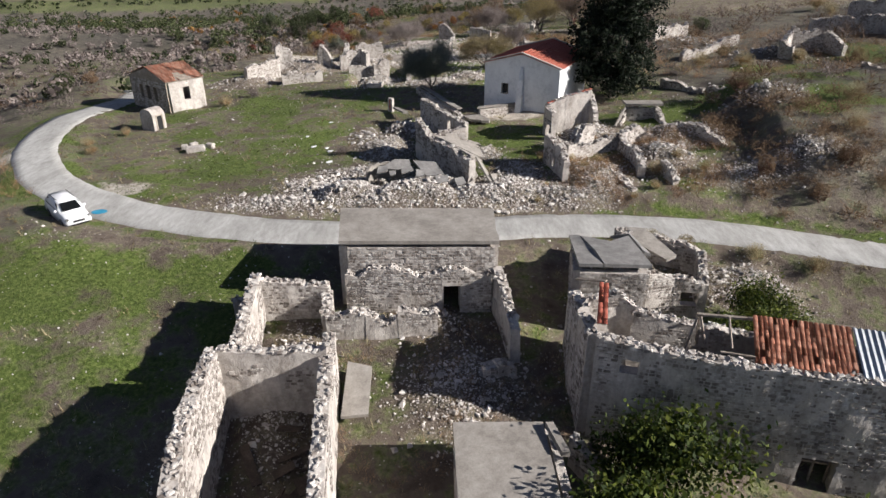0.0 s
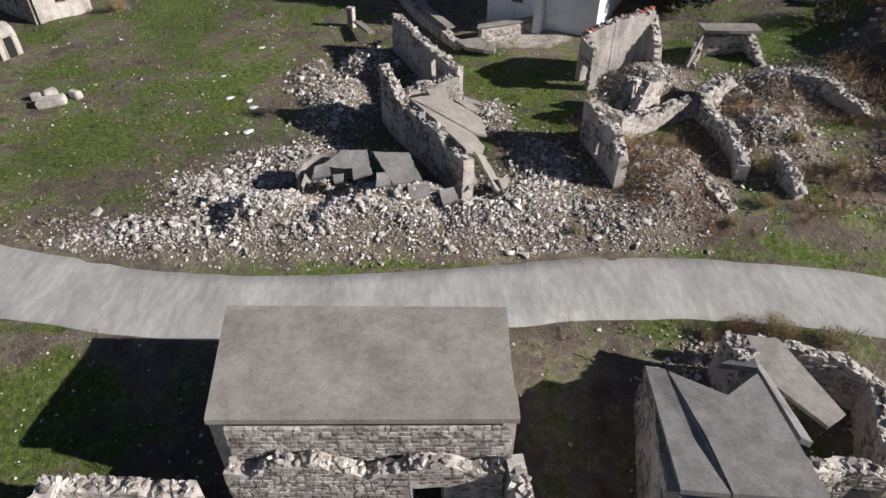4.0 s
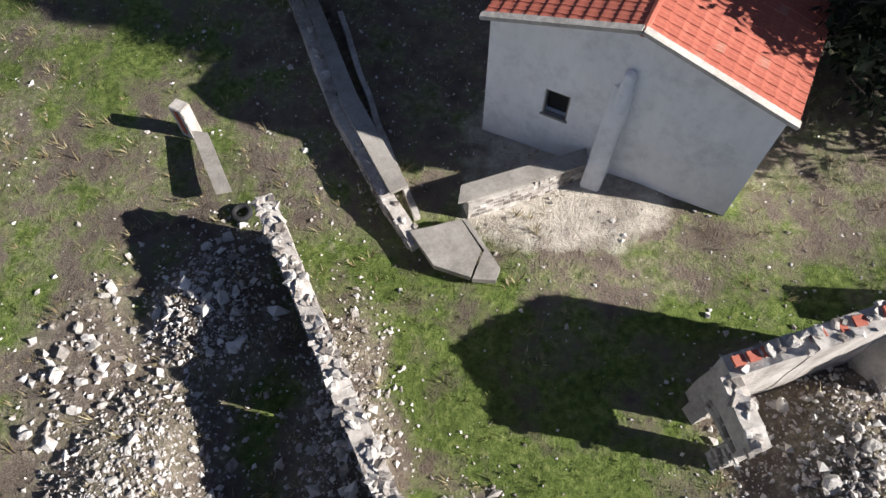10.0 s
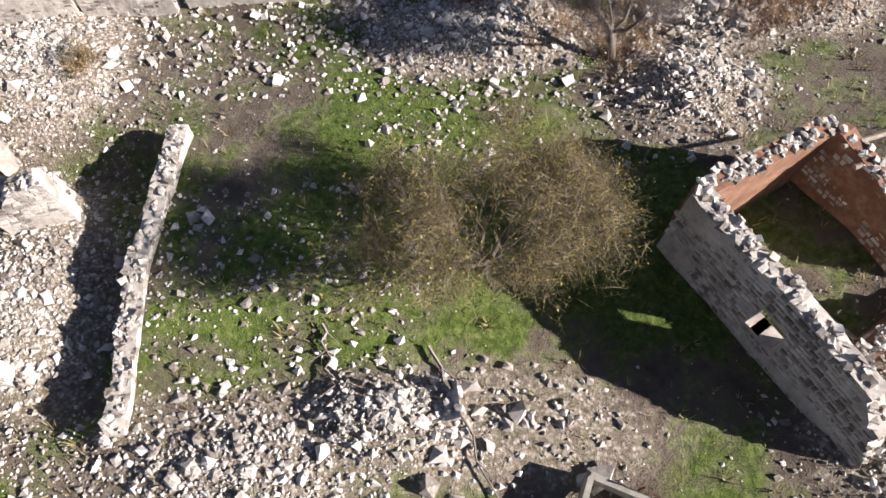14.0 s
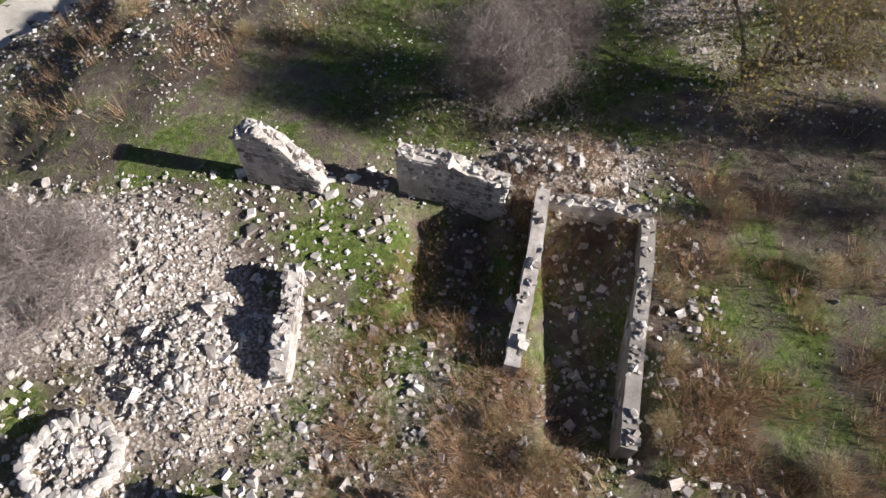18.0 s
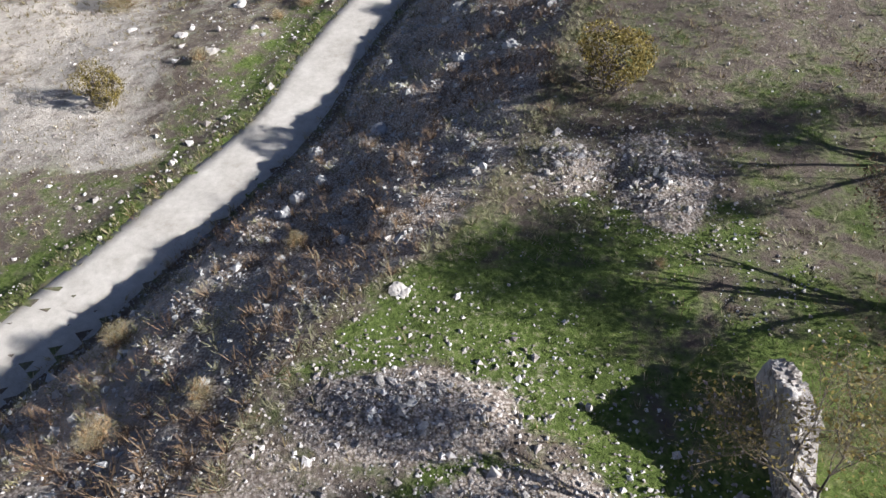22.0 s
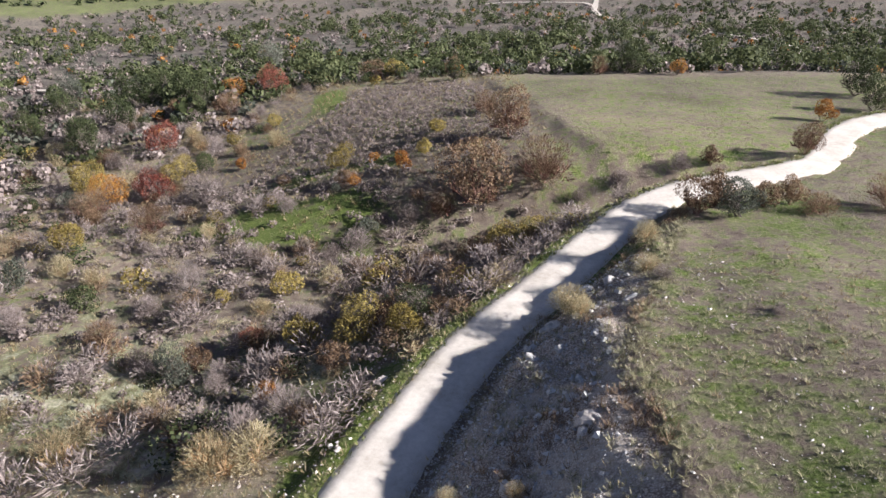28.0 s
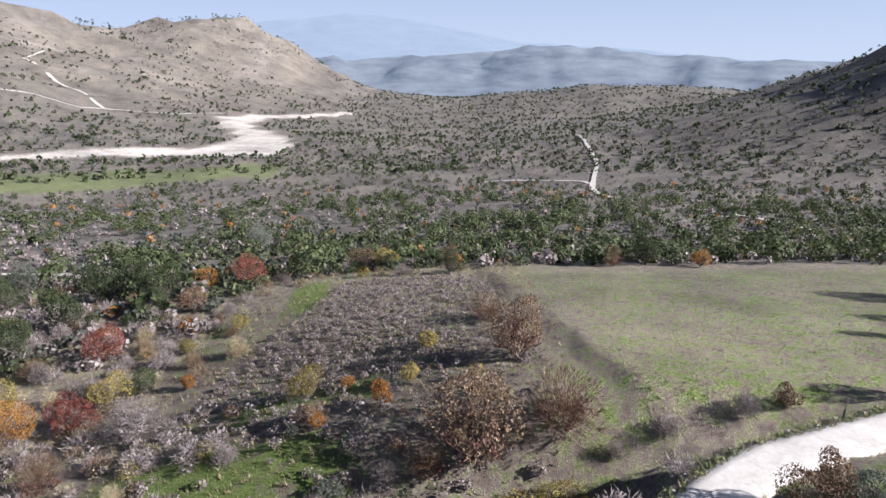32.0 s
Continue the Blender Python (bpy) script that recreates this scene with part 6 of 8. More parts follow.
part("slab", slab_bm([(3.34, 67.28, 0.36), (3.5, 67.3, 0.36), (4.45, 65.6, 0.3), (4.3, 65.2, 0.28), (3.6, 65.25, 0.28), (3.98, 66.2, 0.33)], 0.25), M_CONC, path_)
# gate pier with its fallen slab and an old tyre
pier = ruin("gate_pier", "slim stone and brick pier on a fallen slab", (-6.1, 71.4), "pier")
bm_ = bmesh.new()
box(bm_, -0.28, 0.28, -0.22, 0.22, -0.3, 1.25, pose(-6.1, 71.4, 0, 0, 0, -28), 0.03)
part("shaft", bm_, M_PLASTER, pier, "plastered stone shaft")
bm_ = bmesh.new()
for i_ in range(8):
    box(bm_, -0.07, 0.09, -0.26, -0.18, 0.05 + i_ * 0.14, 0.16 + i_ * 0.14, pose(-6.1, 71.4, 0, 0, 0, -28))
part("brick_edge", bm_, M_TILE, pier, "exposed red bricks")
part("fallen_slab", slab_bm([(-5.9, 71.0, 0.2), (-5.3, 70.9, 0.2), (-4.1, 68.5, 0.35), (-4.6, 68.4, 0.35)], 0.2), M_CONC, pier, "fallen concrete gatepost")
tyre = ruin("old_tyre", "worn black car tyre on the rubble", (-3.85, 68.0), "tyre")
bm_ = bmesh.new()
n_, k_ = 20, 8
vs_ = [[bm_.verts.new((-3.85 + (0.27 + 0.1 * math.cos(6.283 * j / k_)) * math.cos(6.283 * i / n_), 68.0 + (0.27 + 0.1 * math.cos(6.283 * j / k_)) * math.sin(6.283 * i / n_), gz(-3.85, 68.0) + 0.18 + 0.1 * math.sin(6.283 * j / k_))) for j in range(k_)] for i in range(n_)]
for i in range(n_):
    for j in range(k_):
        bm_.faces.new((vs_[i][j], vs_[(i + 1) % n_][j], vs_[(i + 1) % n_][(j + 1) % k_], vs_[i][(j + 1) % k_]))
part("tread", bm_, M_RUBBER, tyre, smooth=True)
# terrace kerbs and fence behind the chapel
kerb = ruin("terrace_kerb", "low concrete kerb with rusty fence posts", (8, 82), "kerb")
for a_, b_ in (((7.6, 83.4), (5.8, 78.6)), ((7.6, 83.4), (15.6, 80.0))):
    za_, zb_ = gz(*a_) + 0.08, gz(*b_) + 0.08
    d_ = (Vector(b_) - Vector(a_)).normalized() * 0.075
    part("kerb_stone", slab_bm([(a_[0] - d_.y, a_[1] + d_.x, za_), (b_[0] - d_.y, b_[1] + d_.x, zb_), (b_[0] + d_.y, b_[1] - d_.x, zb_), (a_[0] + d_.y, a_[1] - d_.x, za_)], 0.7), M_CONC, kerb)
for i_ in range(4):
    q_ = Vector((8.6, 83.0)).lerp(Vector((15.4, 80.1)), i_ / 3.0)
    bm_ = bmesh.new()
    z_ = gz(q_.x, q_.y)
    tube(bm_, (q_.x, q_.y, z_), (q_.x + 0.15, q_.y + 0.1, z_ + 1.2), 0.03, 0.03, 6)
    part("fence_post", bm_, M_RUST, kerb, "rusty iron fence post")
bm_ = bmesh.new()
for h_ in (0.6, 1.0):
    for i_ in range(3):
        a_, b_ = Vector((8.6, 83.0)).lerp(Vector((15.4, 80.1)), i_ / 3.0), Vector((8.6, 83.0)).lerp(Vector((15.4, 80.1)), (i_ + 1) / 3.0)
        tube(bm_, (a_.x + 0.1, a_.y + 0.06, gz(a_.x, a_.y) + h_), (b_.x + 0.1, b_.y + 0.06, gz(b_.x, b_.y) + h_), 0.012, 0.012, 4)
part("fence_wire", bm_, M_RUST, kerb)

# ---- between the chapel and the far ruins ----
dg = ruin("stone_house_shell", "roofless grey stone house with ochre inner plaster and a square window", (13, 87.5), "house")
wall(dg, [(14.35, 83.75, 1.7), (14.0, 84.4, 2.9), (13.6, 85.1, 3.7), (12.3, 87.2, 3.8), (10.5, 90.0, 3.9)], thick=0.55, rag=0.12, caps=0.7, faces=(1, 0.25), core=M_PLASTER, openings=((3.3, 4.2, 1.75, 2.75),), label="long grey wall with a square window")
wall(dg, [(10.7, 90.1, 3.9), (12.7, 91.2, 3.8), (14.7, 92.3, 3.6)], thick=0.55, rag=0.15, caps=0.7, faces=(1, 0.1), core=M_REDPLASTER)
wall(dg, [(14.8, 92.2, 3.5), (16.0, 90.4, 3.0), (16.8, 88.8, 2.2)], thick=0.5, rag=0.25, caps=0.6, faces=(0.3, 0.6), core=M_REDPLASTER)
wall(dg, [(14.6, 86.2, 1.6), (15.8, 87.0, 2.0), (17.4, 88.2, 1.6)], thick=0.5, rag=0.3, faces=(0.4, 0.4), core=M_REDPLASTER)
for a_, b_ in (((14.8, 91.6, 3.4), (17.6, 92.6, 3.2)), ((15.0, 91.0, 3.3), (17.9, 91.9, 3.1)), ((14.4, 85.6, 1.2), (16.8, 86.4, 1.4)), ((13.6, 88.4, 1.3), (15.6, 86.6, 1.0))):
    bm_ = bmesh.new()
    tube(bm_, a_, b_, 0.08, 0.07, 6)
    part("roof_beam", bm_, M_WOOD, dg, "bleached fallen roof beam")
stump = ruin("wall_stump", "low tumbled wall block of pale stone", (2.8, 85.1), "wall")
wall(stump, [(1.3, 85.0, 0.9), (4.4, 85.3, 1.3)], thick=0.9, rag=0.25, faces=(1, 1), caps=1.0)
terr = ruin("field_wall", "long retaining wall of weathered limestone", (-4.6, 89), "wall")
wall(terr, [(-4.7, 94.6, 0.35), (-5.1, 89.5, 0.4), (-4.8, 84.6, 0.25)], thick=0.6, rag=0.15, faces=(1, 1), caps=0.5)
wall(terr, [(-9.2, 86.4, 0.7), (-8.6, 86.5, 0.6)], thick=0.6, faces=(1, 1))
wall(terr, [(-13.4, 91.5, 0.6), (-8.4, 92.6, 0.4)], thick=0.6, rag=0.4, faces=(1, 1), caps=0.8)
pad = ruin("concrete_pad", "pale concrete block with two square holes", (-9.0, 83.3), "block")
bm_ = bmesh.new()
for b_ in ((-0.95, 0.95, -0.9, -0.35), (-0.95, 0.95, 0.35, 0.9), (-0.95, -0.45, -0.35, 0.35), (-0.1, 0.3, -0.35, 0.35), (0.7, 0.95, -0.35, 0.35)):
    box(bm_, *b_, -0.5, 0.28, pose(-9.0, 83.3, gz(-9, 83.3) + 0.1, 0, 0, -6))
part("block", bm_, M_PLASTER, pad)
for pts_ in ([(3.6, 86.9, 0.9), (3.9, 86.9, 0.9), (5.5, 82.6, 0.9), (5.2, 82.6, 0.9)], [(0.6, 87.6, 0.7), (0.8, 87.6, 0.7), (1.0, 85.8, 0.8), (0.8, 85.8, 0.8)]):
    log_ = ruin("fallen_branch", "bleached fallen branch across the grass", pts_[0][:2], "branch")
    bm_ = bmesh.new()
    a_, b_ = Vector(pts_[0]), Vector(pts_[2])
    pr_ = a_
    for i_ in range(1, 8):
        q_ = a_.lerp(b_, i_ / 7.0)
        q_ = Vector((q_.x + 0.12 * math.sin(i_ * 2.1), q_.y, gz(q_.x, q_.y) + 0.15))
        pr_.z = gz(pr_.x, pr_.y) + 0.15
        tube(bm_, pr_, q_, 0.06 - 0.005 * i_, 0.055 - 0.005 * i_, 5)
        if i_ % 2:
            tube(bm_, q_, q_ + Vector((0.4 * (-1) ** (i_ // 2), -0.4, 0.2)), 0.03, 0.01, 4)
        pr_ = q_
    part("bough", bm_, M_TWIG, log_)

# ---- the far ruins ----
far_w = ruin("collapsed_house", "collapsed house with a whitish end wall and fallen slabs", (-3, 103))
wall(far_w, [(-9.5, 100.5, 0.4), (-6.0, 100.7, 0.6)], thick=0.6, rag=0.2, faces=(0.6, 0.6))
wall(far_w, [(-5.6, 100.9, 1.2), (-3.4, 101.0, 0.9), (-1.4, 101.0, 1.1)], thick=0.6, rag=0.35, faces=(0.3, 0.2), caps=0.7)
wall(far_w, [(-1.2, 100.8, 0.9), (-0.9, 102.6, 0.7), (-0.3, 105.6, 0.9), (0.5, 109.4, 0.9)], thick=0.6, rag=0.15, faces=(0.5, 0.5), caps=0.8, core=M_PLASTER)
for pts_ in ([(-3.4, 104.2, 0.2), (-2.0, 104.6, 0.0), (-1.8, 103.4, -0.2), (-3.0, 103.2, 0.1)], [(-4.2, 102.9, 0.3), (-3.2, 103.2, 0.2), (-2.9, 102.3, 0.1), (-4.0, 101.8, 0.2)], [(-3.0, 101.6, 0.9), (-1.6, 101.7, 1.0), (-1.7, 101.0, 0.6), (-2.9, 100.9, 0.5)]):
    part("fallen_slab", slab_bm(broken(pts_), 0.14), M_CONC, far_w, "broken grey roof slab")
far_e = ruin("ruined_rooms", "two roofless limestone rooms with high walls", (8, 106))
wall(far_e, [(6.1, 109.0, 1.3), (8.2, 108.5, 1.2), (10.1, 108.0, 1.3)], thick=0.5, rag=0.12, faces=(1, 1), caps=0.8)
wall(far_e, [(10.1, 108.1, 1.3), (9.7, 106.2, 1.1), (9.2, 104.4, 1.0)], thick=0.5, rag=0.12, faces=(0.3, 0.4), caps=0.5)
wall(far_e, [(11.9, 105.2, 2.0), (12.6, 105.4, 1.6), (12.7, 106.9, 1.2)], thick=0.6, rag=0.4, faces=(1, 1), caps=0.9)
wall(far_e, [(9.2, 104.6, 0.6), (11.0, 104.7, 1.0), (12.6, 104.6, 0.8)], thick=0.6, rag=0.3, faces=(1, 1), caps=0.8)
wall(far_e, [(0.9, 116.6, 0.3), (0.8, 113.0, 0.2)], thick=0.5, rag=0.3, faces=(1, 1), caps=0.7)
wall(far_e, [(11.2, 99.2, 0.6), (13.6, 98.6, 0.9), (15.2, 98.4, 0.7)], thick=0.6, rag=0.3, faces=(0.7, 0.7), caps=0.7)
wall(far_e, [(3.4, 101.8, -0.1), (5.2, 102.6, 0.0), (7.0, 103.4, -0.1)], thick=0.5, rag=0.3, faces=(1, 1), caps=0.9)
room = ruin("ruined_rooms", "roofless stone room beside a plain rendered chamber", (8, 116))
wall(room, [(4.1, 120.2, 1.5), (5.8, 119.8, 1.3), (7.7, 119.2, 1.0)], thick=0.55, rag=0.15, faces=(1, 1), caps=0.8)
wall(room, [(8.9, 119.2, 0.6), (8.3, 116.4, 0.5), (7.5, 113.2, 0.3)], thick=0.45, rag=0.06, faces=(0.1, 0.1), caps=0.15)
wall(room, [(12.3, 118.2, 0.3), (11.4, 114.6, 0.3), (10.5, 110.8, 0.5)], thick=0.45, rag=0.08, faces=(0.0, 0.3), caps=0.3, core=M_CONC)
wall(room, [(9.2, 119.3, -0.2), (12.4, 118.6, 0.1)], thick=0.45, rag=0.15, faces=(0.5, 0.3), caps=0.5)
wall(room, [(-1.3, 120.8, 1.5), (-0.4, 120.6, 1.9), (1.4, 120.1, 0.2)], thick=0.6, rag=0.25, faces=(1, 1), caps=0.7)
wall(room, [(17.0, 137.2, -0.8), (17.6, 139.6, -0.3), (18.0, 142.0, -1.0)], thick=0.8, rag=0.3, faces=(1, 1), caps=0.8)
well = ruin("stone_ring", "round drystone ring full of rubble", (-4.8, 110.8), "well")
for i_ in range(26):
    a_ = 6.283 * i_ / 26
    for k_ in range(3):
        p_ = Vector((-4.8 + 1.25 * math.cos(a_ + 0.12 * k_), 110.8 + 1.05 * math.sin(a_ + 0.12 * k_), gz(-4.8, 110.8) - 0.45 + 0.22 * k_))
        single_stone(well, p_, 0.38, 0.12, "ring_stone")

# ---- hut, shrine and car by the bend ----
hut = thing("stone_hut", "small stone hut with orange tile roof and gaping windows", "hut", (-33.3, 77.8, gz(-33.3, 77.8)))
HUT_E, HUT_R = 2.15, 3.45
HC = [Vector((-37.7, 79.1, HUT_E)), Vector((-31.6, 74.45, HUT_E)), Vector((-28.8, 77.4, HUT_E)), Vector((-34.9, 82.05, HUT_E))]
# the gable side's shade is put into its darker core colour
wall(hut, [HC[0], HC[1]], thick=0.5, rag=0, caps=0, faces=(0, 1), openings=((2.0, 2.6, -0.1, 1.3), (3.4, 4.2, -0.2, 1.4), (4.9, 5.6, -0.2, 1.4)), core=M_MORTAR_SHADE, label="rubble gable wall, core darkened for the shaded side, with three gaping windows")
wall(hut, [HC[1], HC[2]], thick=0.5, rag=0, caps=0, faces=(0, 0.12), openings=((1.6, 2.4, 0.0, 1.5),), label="pale plastered side wall with one gaping window")
wall(hut, [HC[2], HC[3]], thick=0.5, rag=0, caps=0, faces=(0, 0.8))
wall(hut, [HC[3], HC[0]], thick=0.5, rag=0, caps=0, faces=(0, 0.8))
RA, RB = (HC[0] + HC[1]) / 2 + Vector((0, 0, HUT_R - HUT_E)), (HC[3] + HC[2]) / 2 + Vector((0, 0, HUT_R - HUT_E))
out_ = (RA - RB).normalized() * 0.25
for q_ in ((HC[1] + out_, HC[2] - out_, RB - out_, RA + out_), (HC[3] - out_, HC[0] + out_, RA + out_, RB - out_)):
    q_ = [p + (p - (HC[0] + HC[2]) / 2).normalized() * (0.2 if k < 2 else 0.0) for k, p in enumerate(q_)]
    deck = part("roof_slope", slab_bm([p + Vector((0, 0, 0.06)) for p in q_], 0.07), M_WOOD, hut, "timber roof slope showing through the tiles")
    barrel_roof(deck, q_[0] + Vector((0, 0, 0.08)), q_[1] + Vector((0, 0, 0.08)), q_[3] - q_[0], 20, 7, M_TILE_OLD, drop={(c, r) for c in range(6, 14) for r in range(3) if (c + r) % 7 and r < 3 - abs(c - 9) // 2})
# gable ends repeat the shade-darkened tone of the wall below
for a_, b_, apex_ in ((HC[0], HC[1], RA), (HC[3], HC[2], RB)):
    bm_ = bmesh.new()
    in_ = ((HC[0] + HC[2]) / 2 - (a_ + b_) / 2).normalized() * 0.25
    v1, v2 = [bm_.verts.new(p - in_) for p in (a_, b_, apex_)], [bm_.verts.new(p + in_) for p in (a_, b_, apex_)]
    bm_.faces.new(v1), bm_.faces.new(v2[::-1])
    for i_ in range(3):
        bm_.faces.new((v1[i_], v2[i_], v2[(i_ + 1) % 3], v1[(i_ + 1) % 3]))
    bmesh.ops.recalc_face_normals(bm_, faces=bm_.faces)
    part("gable_end", bm_, M_MORTAR_SHADE, hut, "rubble gable end in a shade-darkened tone")
shrine = thing("round_topped_shrine", "weathered whitewashed shrine with a rounded top and a niche", "shrine", (-31.2, 68.3, gz(-31.2, 68.3)))
SHM = Matrix.Translation((-31.2, 68.3, gz(-31.2, 68.3))) @ pose(0, 0, 0, 0, 0, -28)
bm_ = bmesh.new()
n_ = 10
prof_ = [(-0.95, -0.3), (-0.95, 1.5)] + [(-0.95 * math.cos(math.pi * i / n_), 1.5 + 0.75 * math.sin(math.pi * i / n_)) for i in range(1, n_)] + [(0.95, 1.5), (0.95, -0.3)]
f_ = [bm_.verts.new(SHM @ Vector((x, -0.8, z))) for x, z in prof_]
b_ = [bm_.verts.new(SHM @ Vector((x, 0.8, z))) for x, z in prof_]
bm_.faces.new(f_), bm_.faces.new(b_[::-1])
for i in range(len(f_)):
    bm_.faces.new((f_[i], b_[i], b_[(i + 1) % len(f_)], f_[(i + 1) % len(f_)]))
bmesh.ops.recalc_face_normals(bm_, faces=bm_.faces)
part("body", bm_, M_PLASTER, shrine)
# no hollow here: a dark panel on the face stands in for shade
bm_ = bmesh.new()
box(bm_, 0.93, 0.965, -0.3, 0.35, 0.0, 1.5, SHM)
part("niche", bm_, M_DARK, shrine, "flat dark panel for the shade inside the niche")
bm_ = bmesh.new()
for b_ in ((0.93, 1.0, -0.42, -0.3, 0, 1.62), (0.93, 1.0, 0.35, 0.47, 0, 1.62), (0.93, 1.0, -0.42, 0.47, 1.5, 1.62)):
    box(bm_, *b_, SHM)
part("niche_frame", bm_, M_MORTAR_SHADE, shrine, "brown brick niche frame")
for i_, (x_, y_, s_, w_, l_) in enumerate(((-24.0, 60.2, 1.7, 0.9, 15), (-22.9, 61.2, 0.9, 0.5, -30), (-24.6, 61.4, 0.8, 0.5, 50), (-25.3, 60.9, 0.6, 0.4, 10))):
    blk = thing("stone_block", "loose pale limestone block lying in the grass", "block", (x_, y_, gz(x_, y_)), "blocks in the field")
    bm_ = bmesh.new()
    box(bm_, -s_ / 2, s_ / 2, -w_ / 2, w_ / 2, -0.1, 0.45, pose(x_, y_, gz(x_, y_), 4, -3, l_), 0.07)
    part("block", bm_, M_PLASTER, blk)

CAR = Matrix.Translation((-27.75, 44.0, gz(-27.75, 44.0) + 0.02)) @ pose(0, 0, 0, 0, 0, -45)   # local x forward
car = thing("car", "white estate car parked on the road verge", "car", CAR.translation)


def car_shell(rows):
    """A closed hull through cross-sections (x, half width low, half width high, z low, z high)."""
    bm = bmesh.new()
    rings = []
    for x, wl, wh, zl, zh in rows:
        r = 0.1
        ring = [(x, -wl, zl), (x, -wl * 1.02, (zl + zh) * 0.5), (x, -wh, zh - r), (x, -wh + r, zh), (x, wh - r, zh), (x, wh, zh - r), (x, wl * 1.02, (zl + zh) * 0.5), (x, wl, zl)]
        rings.append([bm.verts.new(CAR @ Vector(p)) for p in ring])
    for a, b in zip(rings, rings[1:]):
        for i in range(8):
            bm.faces.new((a[i], a[(i + 1) % 8], b[(i + 1) % 8], b[i]))
    bm.faces.new(rings[0][::-1]), bm.faces.new(rings[-1])
    bmesh.ops.recalc_face_normals(bm, faces=bm.faces)
    return bm


part("body", car_shell([(-2.3, 0.78, 0.74, 0.45, 0.95), (-2.2, 0.88, 0.86, 0.30, 1.02), (-1.2, 0.92, 0.9, 0.24, 1.04), (0.8, 0.92, 0.9, 0.24, 1.02), (1.6, 0.91, 0.84, 0.26, 0.96), (2.15, 0.86, 0.72, 0.30, 0.84), (2.32, 0.72, 0.6, 0.42, 0.72)]), M_PAINT, car, "glossy white bodywork", smooth=True)
cab = part("cabin", car_shell([(-2.1, 0.80, 0.62, 1.0, 1.1), (-1.85, 0.82, 0.64, 0.98, 1.56), (-1.0, 0.84, 0.66, 0.98, 1.66), (0.1, 0.84, 0.65, 0.98, 1.64), (0.5, 0.84, 0.62, 0.98, 1.5), (1.25, 0.82, 0.7, 0.96, 1.05)]), M_PAINT, car, "white roof and pillars", smooth=True)


def pane(pts):
    bm = bmesh.new()
    vs = [bm.verts.new(CAR @ Vector(p)) for p in pts]
    bm.faces.new(vs)
    bmesh.ops.solidify(bm, geom=bm.faces[:], thickness=0.012)
    return bm


M_GLASS = plain("dark_window_glass", (0.012, 0.014, 0.016), (0.016, 0.018, 0.02), (0.02, 0.022, 0.024), 1.0, 4.0, 0.06, 0.0, 0.001)
part("windscreen", pane([(1.2, -0.66, 1.08), (1.2, 0.66, 1.08), (0.53, 0.55, 1.51), (0.53, -0.55, 1.51)]), M_GLASS, cab, "dark windscreen glass")
part("rear_window", pane([(-2.12, -0.58, 1.12), (-2.12, 0.58, 1.12), (-1.88, 0.55, 1.5), (-1.88, -0.55, 1.5)]), M_GLASS, cab, "dark rear glass")
for s_ in (-1, 1):
    for x0_, x1_ in ((-1.7, -0.95), (-0.88, -0.12), (-0.05, 0.6)):
        part("side_window", pane([(x0_, s_ * 0.855, 1.08), (x1_ + (0.2 if x1_ > 0 else 0), s_ * 0.855, 1.08), (x1_ - (0.12 if x1_ > 0 else 0), s_ * 0.70, 1.48), (x0_ + 0.05, s_ * 0.70, 1.5)]), M_GLASS, cab, "dark side glass")
    bm_ = bmesh.new()
    box(bm_, 0.62, 0.85, s_ * 0.98 - 0.1, s_ * 0.98 + 0.1, 1.0, 1.16, CAR, 0.04)
    part("wing_mirror", bm_, M_PAINT, car)
    bm_ = bmesh.new()
    tube(bm_, CAR @ Vector((-1.6, s_ * 0.6, 1.68)), CAR @ Vector((0.2, s_ * 0.6, 1.68)), 0.025, 0.025, 6)
    part("roof_rail", bm_, M_DARK, cab, "black roof rail")
    bm_ = bmesh.new()
    box(bm_, 2.02, 2.22, s_ * 0.66 - 0.16, s_ * 0.66 + 0.16, 0.66, 0.82, CAR, 0.04)
    part("headlight", bm_, M_CHROME, car, "clear headlight")
    for x_ in (-1.35, 1.4):
        bm_ = bmesh.new()
        tube(bm_, CAR @ Vector((x_, s_ * 0.72, 0.34)), CAR @ Vector((x_, s_ * 0.96, 0.34)), 0.34, 0.34, 20)
        wh_ = part("wheel", bm_, M_RUBBER, car, "black tyre on an alloy rim")
        bm_ = bmesh.new()
        tube(bm_, CAR @ Vector((x_, s_ * 0.95, 0.34)), CAR @ Vector((x_, s_ * 0.975, 0.34)), 0.22, 0.2, 14)
        part("rim", bm_, M_CHROME, wh_, local=True)
bm_ = bmesh.new()
box(bm_, 2.25, 2.35, -0.4, 0.4, 0.52, 0.68, CAR, 0.02)
part("grille", bm_, M_DARK, car, "dark grille")
bm_ = bmesh.new()
box(bm_, 2.2, 2.34, -0.68, 0.68, 0.30, 0.40, CAR, 0.03)
part("bumper_trim", bm_, M_DARK, car)
mark = thing("road_marking", "faded blue painted patch on the road", "marking", (-26.2, 45.2, -0.8))
bm_ = bmesh.new()
bmesh.ops.create_circle(bm_, cap_ends=True, segments=18, radius=0.45, matrix=Matrix.Translation((-26.2, 45.3, -0.775)) @ Matrix.Scale(1.3, 4, (1, 0, 0)))
bmesh.ops.solidify(bm_, geom=bm_.faces[:], thickness=0.006)
part("paint", bm_, M_BLUE, mark)

